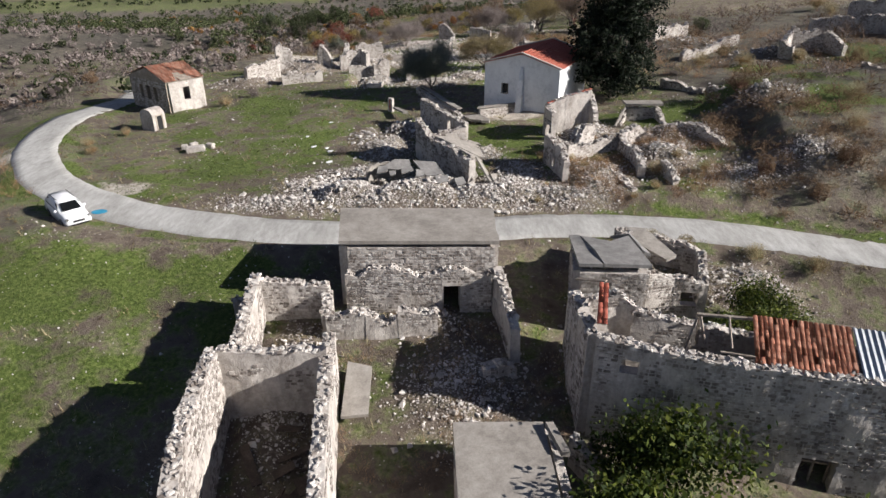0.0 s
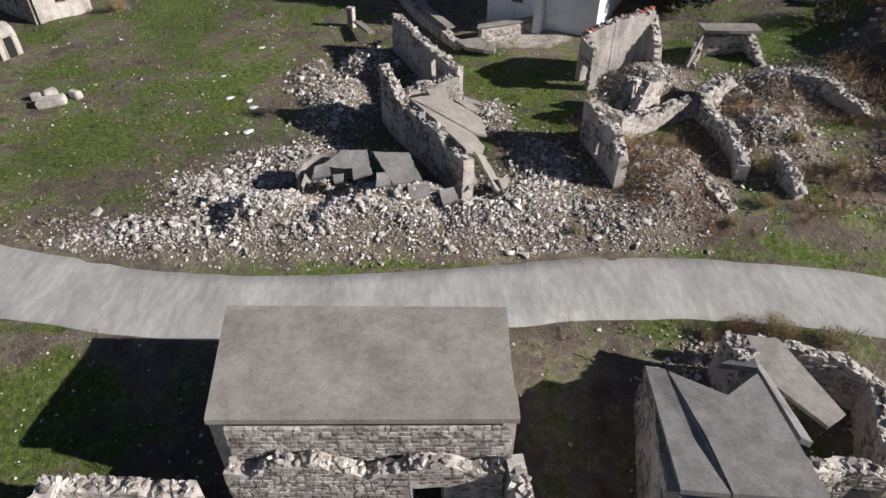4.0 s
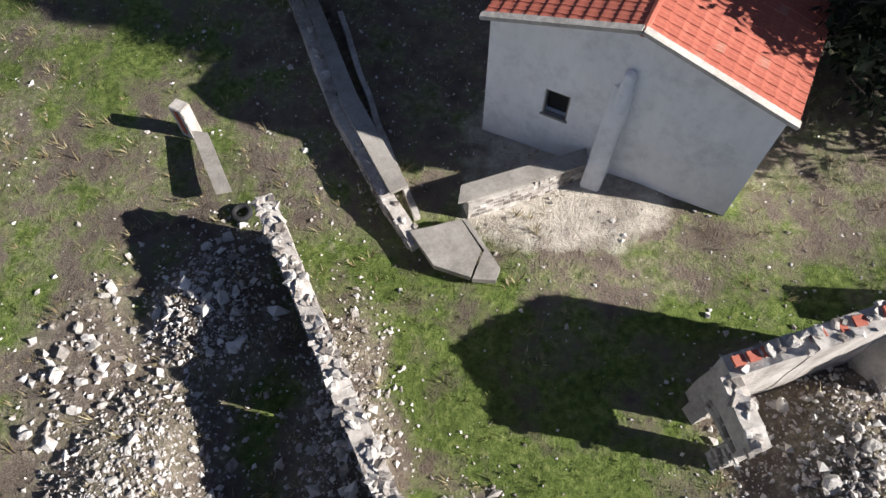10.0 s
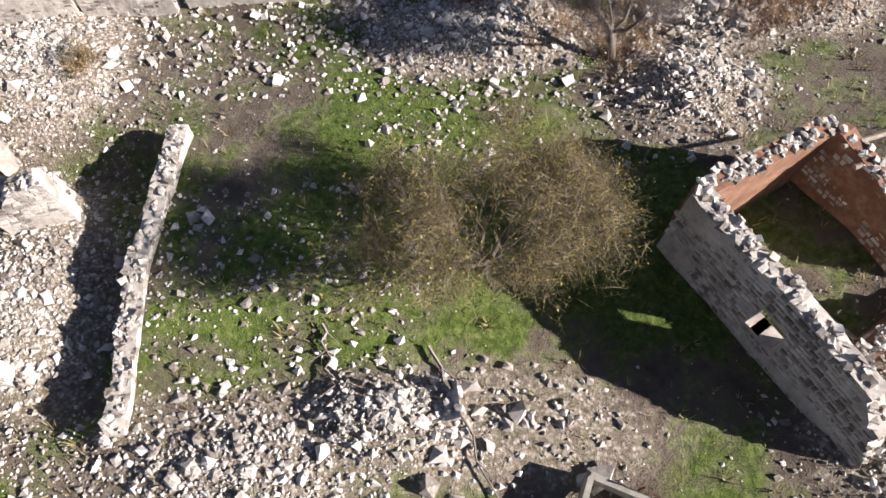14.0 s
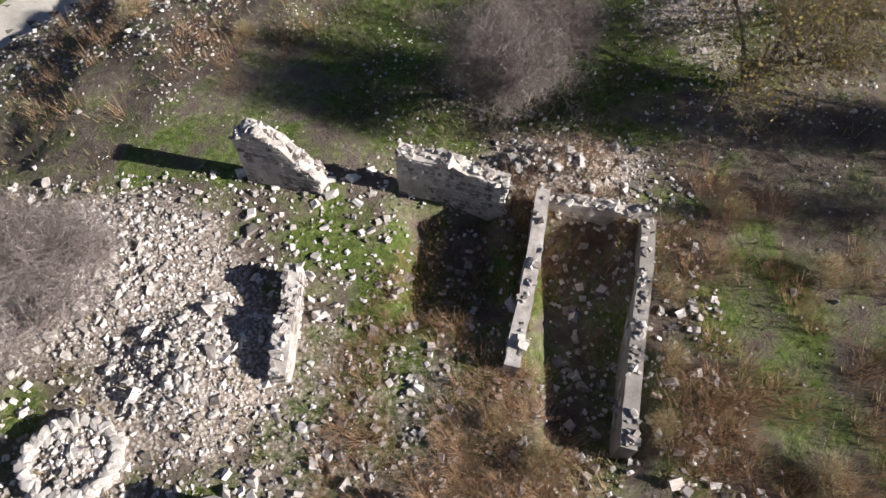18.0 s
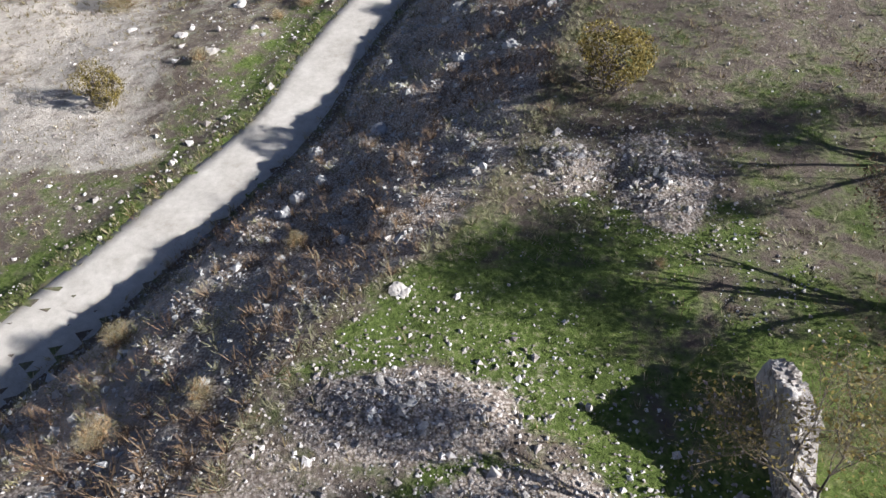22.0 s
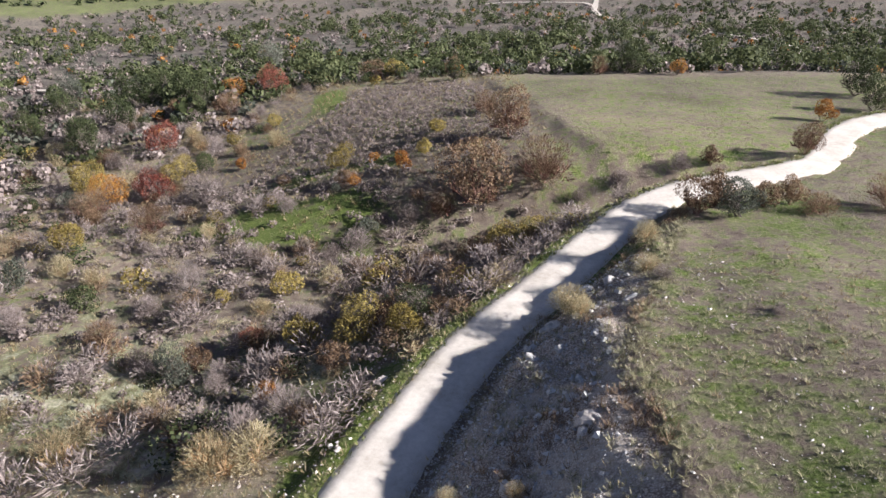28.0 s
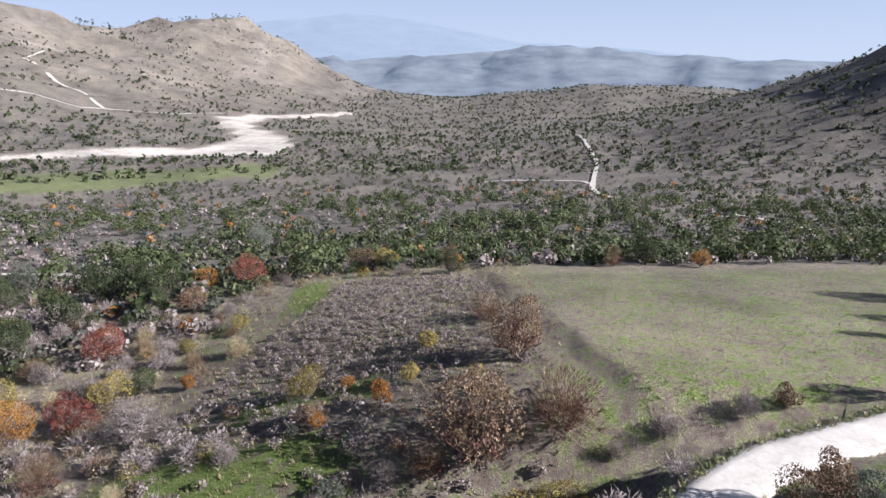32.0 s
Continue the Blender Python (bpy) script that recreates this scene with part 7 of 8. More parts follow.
# ---- trees ----
def tree(name, label, x, y, height, crown, lift, bark, leaf_mat, seed, per=14, size=0.09, scatter=0.28, stems=1, lean=(0, 0), levels=4, flat=1.0, slim=0.55, twigs=False):
    top = thing(name, label, "tree", (x, y, gz(x, y) - 0.1))
    segs, tips = [], []
    r = random.Random(seed)

    def limb(p, d, length, rad, lev):
        n = 3 if lev > 0 else 1
        for s in range(n):
            d = (d + Vector((r.uniform(-0.28, 0.28), r.uniform(-0.28, 0.28), r.uniform(-0.12, 0.18)))).normalized()
            q = p + d * length / n
            segs.append((p, q, rad, rad * 0.8))
            p, rad = q, rad * 0.8
            if lev > 0 and s > 0:
                for _ in range(3 if lev < 3 else 2):
                    e = (d * 0.7 + Vector((r.uniform(-1, 1), r.uniform(-1, 1), r.uniform(-0.3, 0.7)))).normalized()
                    limb(p, e, length * r.uniform(0.5, 0.75), rad * 0.62, lev - 1)
            if lev <= 1:
                tips.append(p)
    for _ in range(stems):
        a = r.uniform(0, 6.283)
        d = Vector((lean[0] + 0.35 * math.cos(a) * (stems > 1), lean[1] + 0.35 * math.sin(a) * (stems > 1), 1)).normalized()
        base = Vector((0, 0, 0))
        trunk_top = base + d * height * lift
        segs.append((base, base + (trunk_top - base) * 0.5, height * 0.035, height * 0.028))
        segs.append((base + (trunk_top - base) * 0.5, trunk_top, height * 0.028, height * 0.024))
        for _ in range(4 if stems == 1 else 3):
            b = r.uniform(0, 6.283)
            limb(trunk_top, Vector((math.cos(b) * 0.9, math.sin(b) * 0.9, r.uniform(0.3, 1.0))).normalized(), height * 0.42, height * 0.016, levels - 1)
    pts = np.array([tuple(t) for t in tips])
    kx = crown / np.percentile(np.hypot(pts[:, 0], pts[:, 1]), 93)
    kz = (height - height * lift) * flat / max(np.percentile(pts[:, 2], 97) - height * lift, 0.1)

    def fit(v):
        return Vector((v.x * kx if v.z > height * lift else v.x, v.y * kx if v.z > height * lift else v.y, height * lift + (v.z - height * lift) * kz if v.z > height * lift else v.z))
    segs = [(fit(a), fit(b), max(ra, 0.008), max(rb, 0.006)) for a, b, ra, rb in segs]
    tips = [fit(t) for t in tips]
    thick_n = [s for s in segs if s[2] > 0.03]
    v, f = branch_arrays(thick_n or segs[:4], 6)
    part_np("trunk", v, f, bark, top, local=True, smooth=True)
    v, f = branch_arrays([s for s in segs if s[2] <= 0.03], 3)
    crown_ob = part_np("crown", v, f, M_TWIG if leaf_mat is None else bark, top, local=True)
    if leaf_mat is None or twigs:
        v, f = leaf_arrays(tips, 11, 0.3, 0.22, seed, 0.014)
        part_np("twigwork", v, f, L_BROWN if bark is M_TWIG_R else L_TAN if leaf_mat is L_YELLOW else L_GREY, crown_ob, local=True)
    if leaf_mat is not None:
        v, f = leaf_arrays(tips, per, size, scatter, seed, slim)
        part_np("foliage", v, f, leaf_mat, crown_ob, local=True)
    return top


def conifer(x, y, height, spread):
    """Tiers of drooping boughs from near the ground to the tip."""
    top = thing("conifer", "large dark conifer beside the chapel", "tree", (x, y, gz(x, y) - 0.1))
    r = random.Random(5)
    v, f = branch_arrays([(Vector((0, 0, height * k / 8)), Vector((0, 0, height * (k + 1) / 8)), 0.34 * (1 - k / 8.5), 0.34 * (1 - (k + 1) / 8.5)) for k in range(8)], 8)
    part_np("trunk", v, f, M_BARK, top, local=True, smooth=True)
    segs, tips = [], []
    z = 0.9
    while z < height - 0.3:
        q = z / height
        reach = spread * (1.0 - 0.35 * q - 0.6 * q ** 4) * min(1.0, 0.75 + q)
        for _ in range(9):
            a, ln = r.uniform(0, 6.283), reach * r.uniform(0.6, 1.08)
            p, d = Vector((0, 0, z)), Vector((math.cos(a), math.sin(a), r.uniform(0.1, 0.5)))
            for s in range(6):
                e = p + (d + Vector((r.uniform(-0.15, 0.15), r.uniform(-0.15, 0.15), 0.12 - 0.1 * s))).normalized() * ln / 6
                segs.append((p, e, 0.06 * (1 - s / 7), 0.06 * (1 - (s + 1) / 7)))
                p = e
                if s > 1:
                    tips.append(p)
                    for _ in range(2):
                        w = p + Vector((r.uniform(-0.7, 0.7), r.uniform(-0.7, 0.7), r.uniform(-0.3, 0.3)))
                        segs.append((p, w, 0.018, 0.008))
                        tips.append(w)
        z += r.uniform(0.35, 0.6)
    v, f = branch_arrays(segs, 3)
    crown = part_np("crown", v, f, M_BARK, top, local=True)
    v, f = leaf_arrays(tips, 11, 0.23, 0.26, 3, 0.35)
    part_np("foliage", v, f, L_CYPRESS, crown, local=True)
    return top


tree("citrus_tree", "broad evergreen citrus tree with dense glossy leaves", 11.4, 17.4, 5.2, 6.2, 0.2, M_BARK, L_CITRUS, 11, per=44, size=0.14, scatter=0.55)
tree("fig_tree", "leafy shrub tree in the walled yard", 17.5, 30.6, 3.2, 3.2, 0.15, M_BARK, L_CITRUS, 12, per=10, size=0.08, scatter=0.3, stems=3)
conifer(18.0, 72.8, 16.5, 5.6)
tree("olive_tree", "grey-green olive tree by the terrace wall", -1.6, 77.0, 5.4, 3.1, 0.22, M_BARK, L_SILVER, 16, per=70, size=0.07, scatter=0.3, stems=2, slim=0.3)
tree("almond_tree", "thin-leaved yellowing tree in the grassy yard", 5.2, 89.3, 4.2, 3.4, 0.15, M_BARK, L_YELLOW, 15, per=5, size=0.04, scatter=0.25, stems=3, twigs=True)
tree("bare_tree", "leafless tree with fine grey branches", 9.9, 97.2, 4.6, 2.3, 0.25, M_BARK, None, 16, stems=2)
tree("bare_tree", "leafless spreading shrub tree over rubble", -6.9, 114.8, 3.6, 3.2, 0.1, M_TWIG, None, 17, stems=4)
tree("bare_tree", "leafless grey tree in the scrub", 8.0, 124.4, 4.6, 2.7, 0.12, M_BARK, None, 18, stems=4)
tree("oak_tree", "half-bare spreading oak with grey twigs and yellow-green leaves", 17.3, 135.6, 7.0, 4.9, 0.22, M_BARK, L_YELLOW, 19, per=4, size=0.06, scatter=0.3, stems=2, lean=(0.45, 0.15), twigs=True)
tree("oak_tree", "half-bare leaning oak with grey twigs and few leaves", 17.0, 124.3, 6.2, 4.0, 0.22, M_BARK, L_YELLOW, 20, per=5, size=0.06, scatter=0.3, stems=2, lean=(-0.1, 0.1), twigs=True)
tree("oak_tree", "half-bare oak among the upper scrub", 26.0, 144.0, 7.0, 4.8, 0.2, M_BARK, L_BROWN, 21, per=8, size=0.07, scatter=0.3, stems=2, twigs=True)
tree("oak_tree", "half-bare oak at the field edge", 31.0, 152.5, 7.5, 4.8, 0.2, M_BARK, L_BROWN, 22, per=5, size=0.07, scatter=0.3, stems=2, twigs=True)
tree("oak_tree", "brown half-bare oak beside the terrace", 24.0, 121.5, 6.0, 3.4, 0.2, M_BARK, L_BROWN, 23, per=5, size=0.07, scatter=0.3, stems=2, twigs=True)
tree("oak_tree", "brown half-bare tree beside the upper field", 38.5, 173.0, 6.4, 3.6, 0.2, M_BARK, L_BROWN, 25, per=9, size=0.07, scatter=0.3, stems=2, twigs=True)
tree("oak_tree", "brown half-bare tree above the field", 46.0, 180.0, 6.5, 3.6, 0.2, M_BARK, L_BROWN, 24, per=7, size=0.06, scatter=0.3, stems=2)
for i_, (x_, y_, h_, c_) in enumerate(((24, 128, 6.5, 3.6), (30, 118, 6.0, 3.5))):
    tree("bare_tree", "leafless spreading tree on the slope", x_, y_, h_, c_, 0.2, M_TWIG_R, None, 34 + i_, stems=2)

# ---- heaps of rubble ----
for i_, (hx, hy, rx, ry, hh) in enumerate(HEAPS):
    far_heap = i_ >= len(HEAPS_A) + len(HEAPS_B) + len(HEAPS_C)
    n_ = int(math.pi * rx * ry * (8 if far_heap and hy > 60 else 84))
    u_ = rng.normal(0, 0.8 if hy > 118 else 0.52, (n_, 2))
    px_, py_ = hx + u_[:, 0] * rx, hy + u_[:, 1] * ry
    keep_ = (near_line(ROAD_Q, px_, py_)[0] > 2.3)
    px_, py_ = px_[keep_], py_[keep_]
    n_ = len(px_)
    size_ = np.clip(rng.lognormal(-2.62, 0.56, n_), 0.045, 0.55) * (1.9 if far_heap and hy > 60 else 1.0)
    heap = thing("rubble_heap", "heap of broken limestone rubble from fallen walls", "rubble", (hx, hy, gz(hx, hy) - 0.1), "rubble heaps")
    v_, f_ = chip_arrays(np.c_[px_, py_, ground_z(px_, py_) + size_ * 0.16], size_)
    part_np("rubble", v_, f_, M_STONE, heap, "loose angular limestone pieces", kind="stuff")
    if not (far_heap and hy > 64):
        for _ in range(13):
            a_, r_ = rng.uniform(0, 6.28), rng.uniform(0, 0.9)
            sx_, sy_ = hx + rx * r_ * math.cos(a_), hy + ry * r_ * math.sin(a_)
            if float(near_line(ROAD_Q, np.array([sx_]), np.array([sy_]))[0][0]) > 2.6:
                s_ = rng.uniform(0.2, 0.4)
                single_stone(heap, (sx_, sy_, gz(sx_, sy_) + s_ * 0.12), s_, 0.5)

# ---- stones lying about ----
def off_roads(x, y, gap=2.2):
    return (near_line(ROAD_Q, x, y)[0] > gap) & (near_line(TRACK_Q, x, y)[0] > gap + 0.2)


def lay_stones(name, label, x, y, size, sink=0.12, mat=M_STONE, chips=True):
    k = off_roads(x, y)
    x, y, size = x[k], y[k], size[k]
    place = np.c_[x, y, ground_z(x, y) + size * sink]
    v, f = chip_arrays(place, size) if chips else stone_arrays(place, size, 0.6)
    ob = new(name, mesh_np(name, v, f, mat))
    return tagged(ob, label, "stones", kind="stuff")


n_ = 85000
x_, y_ = rng.uniform(-30, 32, n_), rng.uniform(12, 215, n_)
c_ = cover_of(x_, y_)
k_ = rng.uniform(0, 1, n_) < np.clip(0.10 + 0.9 * c_[:, 1] - 0.08 * (c_[:, 0] > 0.6) + 0.25 * (fbm(x_, y_, 6, 3, 4) > 0.2), 0, 1)
lay_stones("scattered_stones", "small pale stones scattered over the ground", x_[k_], y_[k_], np.clip(rng.lognormal(-2.65, 0.5, k_.sum()), 0.035, 0.35))
n_ = 7000
x_, y_ = rng.uniform(-6, 22, n_), rng.uniform(120, 150, n_)
k_ = (x_ > np.interp(y_, *BANK_EDGE) - 3) & (fbm(x_, y_, 5, 4, 17) > 0.14)
lay_stones("field_stones", "pale fist-sized stones littering the rough grass", x_[k_], y_[k_], np.clip(rng.lognormal(-2.35, 0.4, k_.sum()), 0.06, 0.3))
n_ = 22000
y_ = rng.uniform(128, 216, n_)
t_ = rng.uniform(0, 1, n_) ** 1.3
tx_, ex_ = np.interp(y_, [q[1] for q in TRACK], [q[0] for q in TRACK]), np.interp(y_, *BANK_EDGE)
n2_ = 7000
lay_stones("fallen_stones", "pale building stones strewn between the ruins", rng.uniform(-14, 14, n2_), rng.uniform(96, 121, n2_), np.clip(rng.lognormal(-2.0, 0.45, n2_), 0.06, 0.45), chips=False)
lay_stones("scree", "grey limestone scree on the cut bank", tx_ + 2.6 + (ex_ - tx_ - 4.2) * t_, y_, np.clip(rng.lognormal(-2.5, 0.6, n_), 0.05, 0.6), mat=M_SCREE)
rng_yard = np.random.default_rng(77)
n_ = 620
lay_stones("yard_stones", "small pale stones strewn over the shaded yard", rng_yard.uniform(-4.5, 5.5, n_), rng_yard.uniform(66, 81, n_), np.clip(rng_yard.lognormal(-2.7, 0.5, n_), 0.04, 0.3))
n_ = 3800
x_, y_ = rng_yard.uniform(-12, 10, n_), rng_yard.uniform(81.5, 96, n_)
k_ = fbm(x_, y_, 5, 3, 21) > -0.12
lay_stones("wall_rubble", "pale rubble spread thinly between the broken walls", x_[k_], y_[k_], np.clip(rng_yard.lognormal(-2.25, 0.55, k_.sum()), 0.05, 0.5))
n_ = 2600
y_ = rng.uniform(140, 245, n_)
tx_ = np.interp(y_, [q[1] for q in TRACK], [q[0] for q in TRACK])
lay_stones("valley_stones", "pale stones on the slope below the track", tx_ - 2.8 - rng.exponential(9, n_), y_, np.clip(rng.lognormal(-2.2, 0.6, n_), 0.06, 0.7))
n_ = 240
y_ = rng.uniform(136, 214, n_)
tx_, ex_ = np.interp(y_, [q[1] for q in TRACK], [q[0] for q in TRACK]), np.interp(y_, *BANK_EDGE)
t_ = np.clip(0.55 + 0.45 * fbm(y_, y_ * 0, 9, 3, 3) + rng.normal(0, 0.12, n_), 0.05, 0.86)
lay_stones("bank_rocks", "grey rock ledges breaking out of the cut bank", tx_ + 2.8 + (ex_ - tx_ - 2.8) * t_, y_, np.clip(rng.lognormal(-1.25, 0.5, n_), 0.15, 0.8), -0.1, M_SCREE, False)
def rock_mesh(seed):
    """A jagged outcrop with split faces."""
    bm = bmesh.new()
    bmesh.ops.create_icosphere(bm, subdivisions=3, radius=0.5)
    for v in bm.verts:
        q = v.co * 2.2 + Vector((seed * 7.1, 0, 0))
        step = math.floor((v.co.z + 0.5) * 4.0) / 4.0 - 0.5
        v.co *= 1 + 0.55 * noise.noise(q) + 0.25 * noise.noise(q * 2.7)
        v.co.z = v.co.z * 0.55 + step * 0.45
    me = bpy.data.meshes.new("rock")
    bm.to_mesh(me)
    bm.free()
    me.materials.append(M_CAP)
    return me


ROCKS = [rock_mesh(i) for i in range(5)]
ROCKS_GREY = [me_.copy() for me_ in ROCKS]
for me_ in ROCKS_GREY:
    me_.materials.clear()
    me_.materials.append(M_SCREE)
for x_, y_, s_ in ((5.0, 146.5, 0.9), (-12.0, 177.4, 1.3), (-12.4, 188.0, 1.8), (-19.8, 194.5, 1.9), (4.2, 203.5, 1.2), (8.4, 154.4, 0.7), (14.2, 185.3, 1.6), (7.0, 176.0, 1.0), (9.5, 181.0, 1.2), (-16, 182, 1.3), (-22, 185, 1.1), (12, 190, 1.4), (10.5, 173, 0.9), (-9.5, 181.5, 0.9), (3.5, 168, 0.7), (16.4, 193, 1.5)):
    bo_ = new("boulder", ROCKS[int(rng.integers(5))])
    bo_.location, bo_.rotation_euler, bo_.scale = (x_, y_, gz(x_, y_) - 0.05 * s_), (rng.uniform(-0.3, 0.3), rng.uniform(-0.3, 0.3), rng.uniform(0, 6.28)), (s_, s_ * 0.8, s_ * 0.6)
    tagged(bo_, "pale limestone boulder resting on the slope", "boulder", "boulders")
for i_ in range(34):
    y_ = float(rng.uniform(150, 212))
    tx_, ex_ = float(np.interp(y_, [q[1] for q in TRACK], [q[0] for q in TRACK])), float(np.interp(y_, *BANK_EDGE))
    x_, s_ = tx_ + 3.4 + (ex_ - tx_ - 5.0) * float(rng.uniform(0.15, 0.95)), float(rng.uniform(0.5, 1.7))
    ro_ = new("rock_outcrop", ROCKS_GREY[int(rng.integers(5))])
    ro_.location, ro_.rotation_euler, ro_.scale = (x_, y_, gz(x_, y_) - 0.1 * s_), (rng.uniform(-0.3, 0.3), rng.uniform(-0.6, 0.0), rng.uniform(0, 6.28)), (s_, s_ * 0.7, s_ * 0.8)
    tagged(ro_, "grey limestone rib breaking out of the cut bank", "rock", "rocks on the bank")
FLAGS = [STONES[k].copy() for k in range(3)]
for me_ in FLAGS:
    me_.materials.clear()
    me_.materials.append(M_WHITE)
for x_, y_, s_, a_ in ((-10.95, 59.2, 0.75, 0), (-12.7, 60.4, 0.7, 0.4), (-11.4, 60.0, 0.65, 1.0), (-10.6, 56.2, 0.8, 0.7), (-12.2, 67.8, 0.6, 0.2), (-13.9, 63.5, 0.5, 0.2)):
    fl_ = new("flagstone", FLAGS[int(rng.integers(3))])
    fl_.location, fl_.rotation_euler, fl_.scale = (x_, y_, gz(x_, y_) + 0.06), (0.03, -0.04, a_), (s_ * 0.62, s_ * 0.5, 0.16)
    tagged(fl_, "flat white flagstone lying in the grass", "stone", "flagstones")

# ---- grass ----
def blades(x, y, height, count, lean, width):
    """Tufts of thin blades: count per tuft, leaning outwards."""
    x, y, height = np.repeat(x, count), np.repeat(y, count), np.repeat(height, count)
    n = len(x)
    a, d = rng.uniform(0, 6.283, n), rng.uniform(0, 1, n)
    bx, by = x + np.cos(a) * d * height * 0.45, y + np.sin(a) * d * height * 0.45
    z = ground_z(bx, by) - 0.02
    h = height * rng.uniform(0.6, 1.2, n)
    w = height * width
    p, q = np.c_[bx - np.sin(a) * w, by + np.cos(a) * w, z], np.c_[bx + np.sin(a) * w, by - np.cos(a) * w, z]
    t = np.c_[bx + np.cos(a) * h * lean, by + np.sin(a) * h * lean, z + h]
    return np.stack([p, q, t], 1).reshape(-1, 3), np.arange(3 * n).reshape(-1, 3)


def lawn(name, label, x, y, height, count, lean, width, mat):
    k = off_roads(x, y, 2.0)
    v, f = blades(x[k], y[k], height[k], count, lean, width)
    return tagged(new(name, mesh_np(name, v, f, mat)), label, "grass", kind="stuff")


n_ = 90000
x_, y_ = rng.uniform(-42, 40, n_), rng.uniform(12, 215, n_)
c_ = cover_of(x_, y_)
k_ = (c_[:, 0] + 0.35 * fbm(x_, y_, 3, 3, 2) > 0.52) & (c_[:, 1] < 0.75)
lawn("green_grass", "short green winter grass in tufts", x_[k_], y_[k_], rng.uniform(0.07, 0.2, k_.sum()), 5, 0.8, 0.12, L_GRASS)
k2_ = (~k_) & (rng.uniform(0, 1, n_) < 0.32) & (fbm(x_, y_, 9, 3, 6) > -0.25)
lawn("dry_grass", "tufts of dry straw-coloured grass", x_[k2_], y_[k2_], rng.uniform(0.12, 0.38, k2_.sum()), 7, 0.7, 0.06, L_DRY)
n_ = 26000
y_ = rng.uniform(148, 318, n_)
x_ = np.interp(y_, *BANK_EDGE) + 0.3 + rng.uniform(0, 1, n_) ** 1.5 * 85
k_ = (x_ > np.interp(y_, *BANK_EDGE) + 0.5) & (rng.uniform(0, 1, n_) < np.clip(0.75 + fbm(x_, y_, 12, 3, 1), 0.15, 1) * (1 - 0.75 * smooth_step(255, 290, y_)))
lawn("tussocks", "pale green grass tussocks over the field", x_[k_], y_[k_], rng.uniform(0.1, 0.26, k_.sum()), 14, 1.5, 0.07, L_TUSSOCK)
n_ = 9000
x_, y_ = rng.uniform(-55, 25, n_), rng.uniform(190, 330, n_)
k_ = (x_ < np.interp(y_, [q[1] for q in TRACK], [q[0] for q in TRACK]) - 4) | ((y_ > 248) & (x_ < np.interp(y_, *BANK_EDGE) - 1))
lawn("scrub_grass", "dry grass between the scrub", x_[k_], y_[k_], rng.uniform(0.25, 0.6, k_.sum()), 8, 0.7, 0.07, L_DRY)
# low grey clumps on the brown field, roughly in rows
u_, w_ = np.meshgrid(np.arange(-30, 22, 1.35), np.arange(262, 314, 1.5))
FIELD_X, FIELD_Y = u_.ravel() + rng.normal(0, 0.4, u_.size), w_.ravel() + rng.normal(0, 0.4, u_.size)


# verges of the track and rank grass above the bank
n_ = 9000
i_ = rng.integers(60, 330, n_)
a_, d_ = rng.uniform(0, 6.283, n_), rng.uniform(2.15, 3.5, n_)
x_, y_ = TRACK_Q[i_, 0] + np.cos(a_) * d_, TRACK_Q[i_, 1] + np.sin(a_) * d_
dist_ = np.concatenate([near_line(TRACK_Q, x_[j:j + 200], y_[j:j + 200])[0] for j in range(0, n_, 200)])
k_ = (dist_ > 2.1) & (dist_ < 3.4)
for name_, lab_, sel_, mat_ in (("verge_grass", "green grass along the edges of the track", k_ & (x_ < np.interp(y_, [q[1] for q in TRACK], [q[0] for q in TRACK])), L_GRASS), ("verge_stalks", "dry grass along the edges of the track", k_ & (rng.uniform(0, 1, n_) < 0.3), L_DRY)):
    v_, f_ = blades(x_[sel_], y_[sel_], rng.uniform(0.15, 0.4, sel_.sum()), 6, 0.8, 0.1)
    tagged(new(name_, mesh_np(name_, v_, f_, mat_)), lab_, "grass", kind="stuff")
# dry tufts and green patches on the cut bank and along its brink
n_ = 5200
y_ = rng.uniform(138, 228, n_)
tx_, ex_ = np.interp(y_, [q[1] for q in TRACK], [q[0] for q in TRACK]), np.interp(y_, *BANK_EDGE)
x_ = tx_ + 2.9 + (ex_ - tx_ - 2.4) * rng.uniform(0, 1, n_) ** 0.8
k_ = fbm(x_, y_, 4, 3, 14) > 0.0
lawn("bank_tufts", "dry tufts of grass on the cut bank", x_[k_], y_[k_], rng.uniform(0.2, 0.5, k_.sum()), 10, 1.0, 0.05, L_BROWN)
lawn("bank_grass", "olive grass patches on the cut bank", x_[~k_][:1500], y_[~k_][:1500], rng.uniform(0.15, 0.4, 1500), 10, 1.1, 0.08, L_TUSSOCK)
x_ = ex_ + rng.normal(0.2, 0.5, n_)
lawn("brink_grass", "rank dry grass hanging over the brink of the bank", x_[::6], y_[::6], rng.uniform(0.15, 0.4, len(x_[::6])), 12, 1.2, 0.05, L_TUSSOCK)
a_, r_ = rng.uniform(0, 6.283, 2600), np.sqrt(rng.uniform(0, 1, 2600))
x_, y_ = 6.5 + 9 * r_ * np.cos(a_), 129 + 7 * r_ * np.sin(a_)
k_ = fbm(x_, y_, 3, 3, 12) > -0.1
lawn("rank_grass", "pale rank grass between the oaks", x_[k_], y_[k_], rng.uniform(0.1, 0.24, k_.sum()), 14, 1.4, 0.06, L_TUSSOCK)

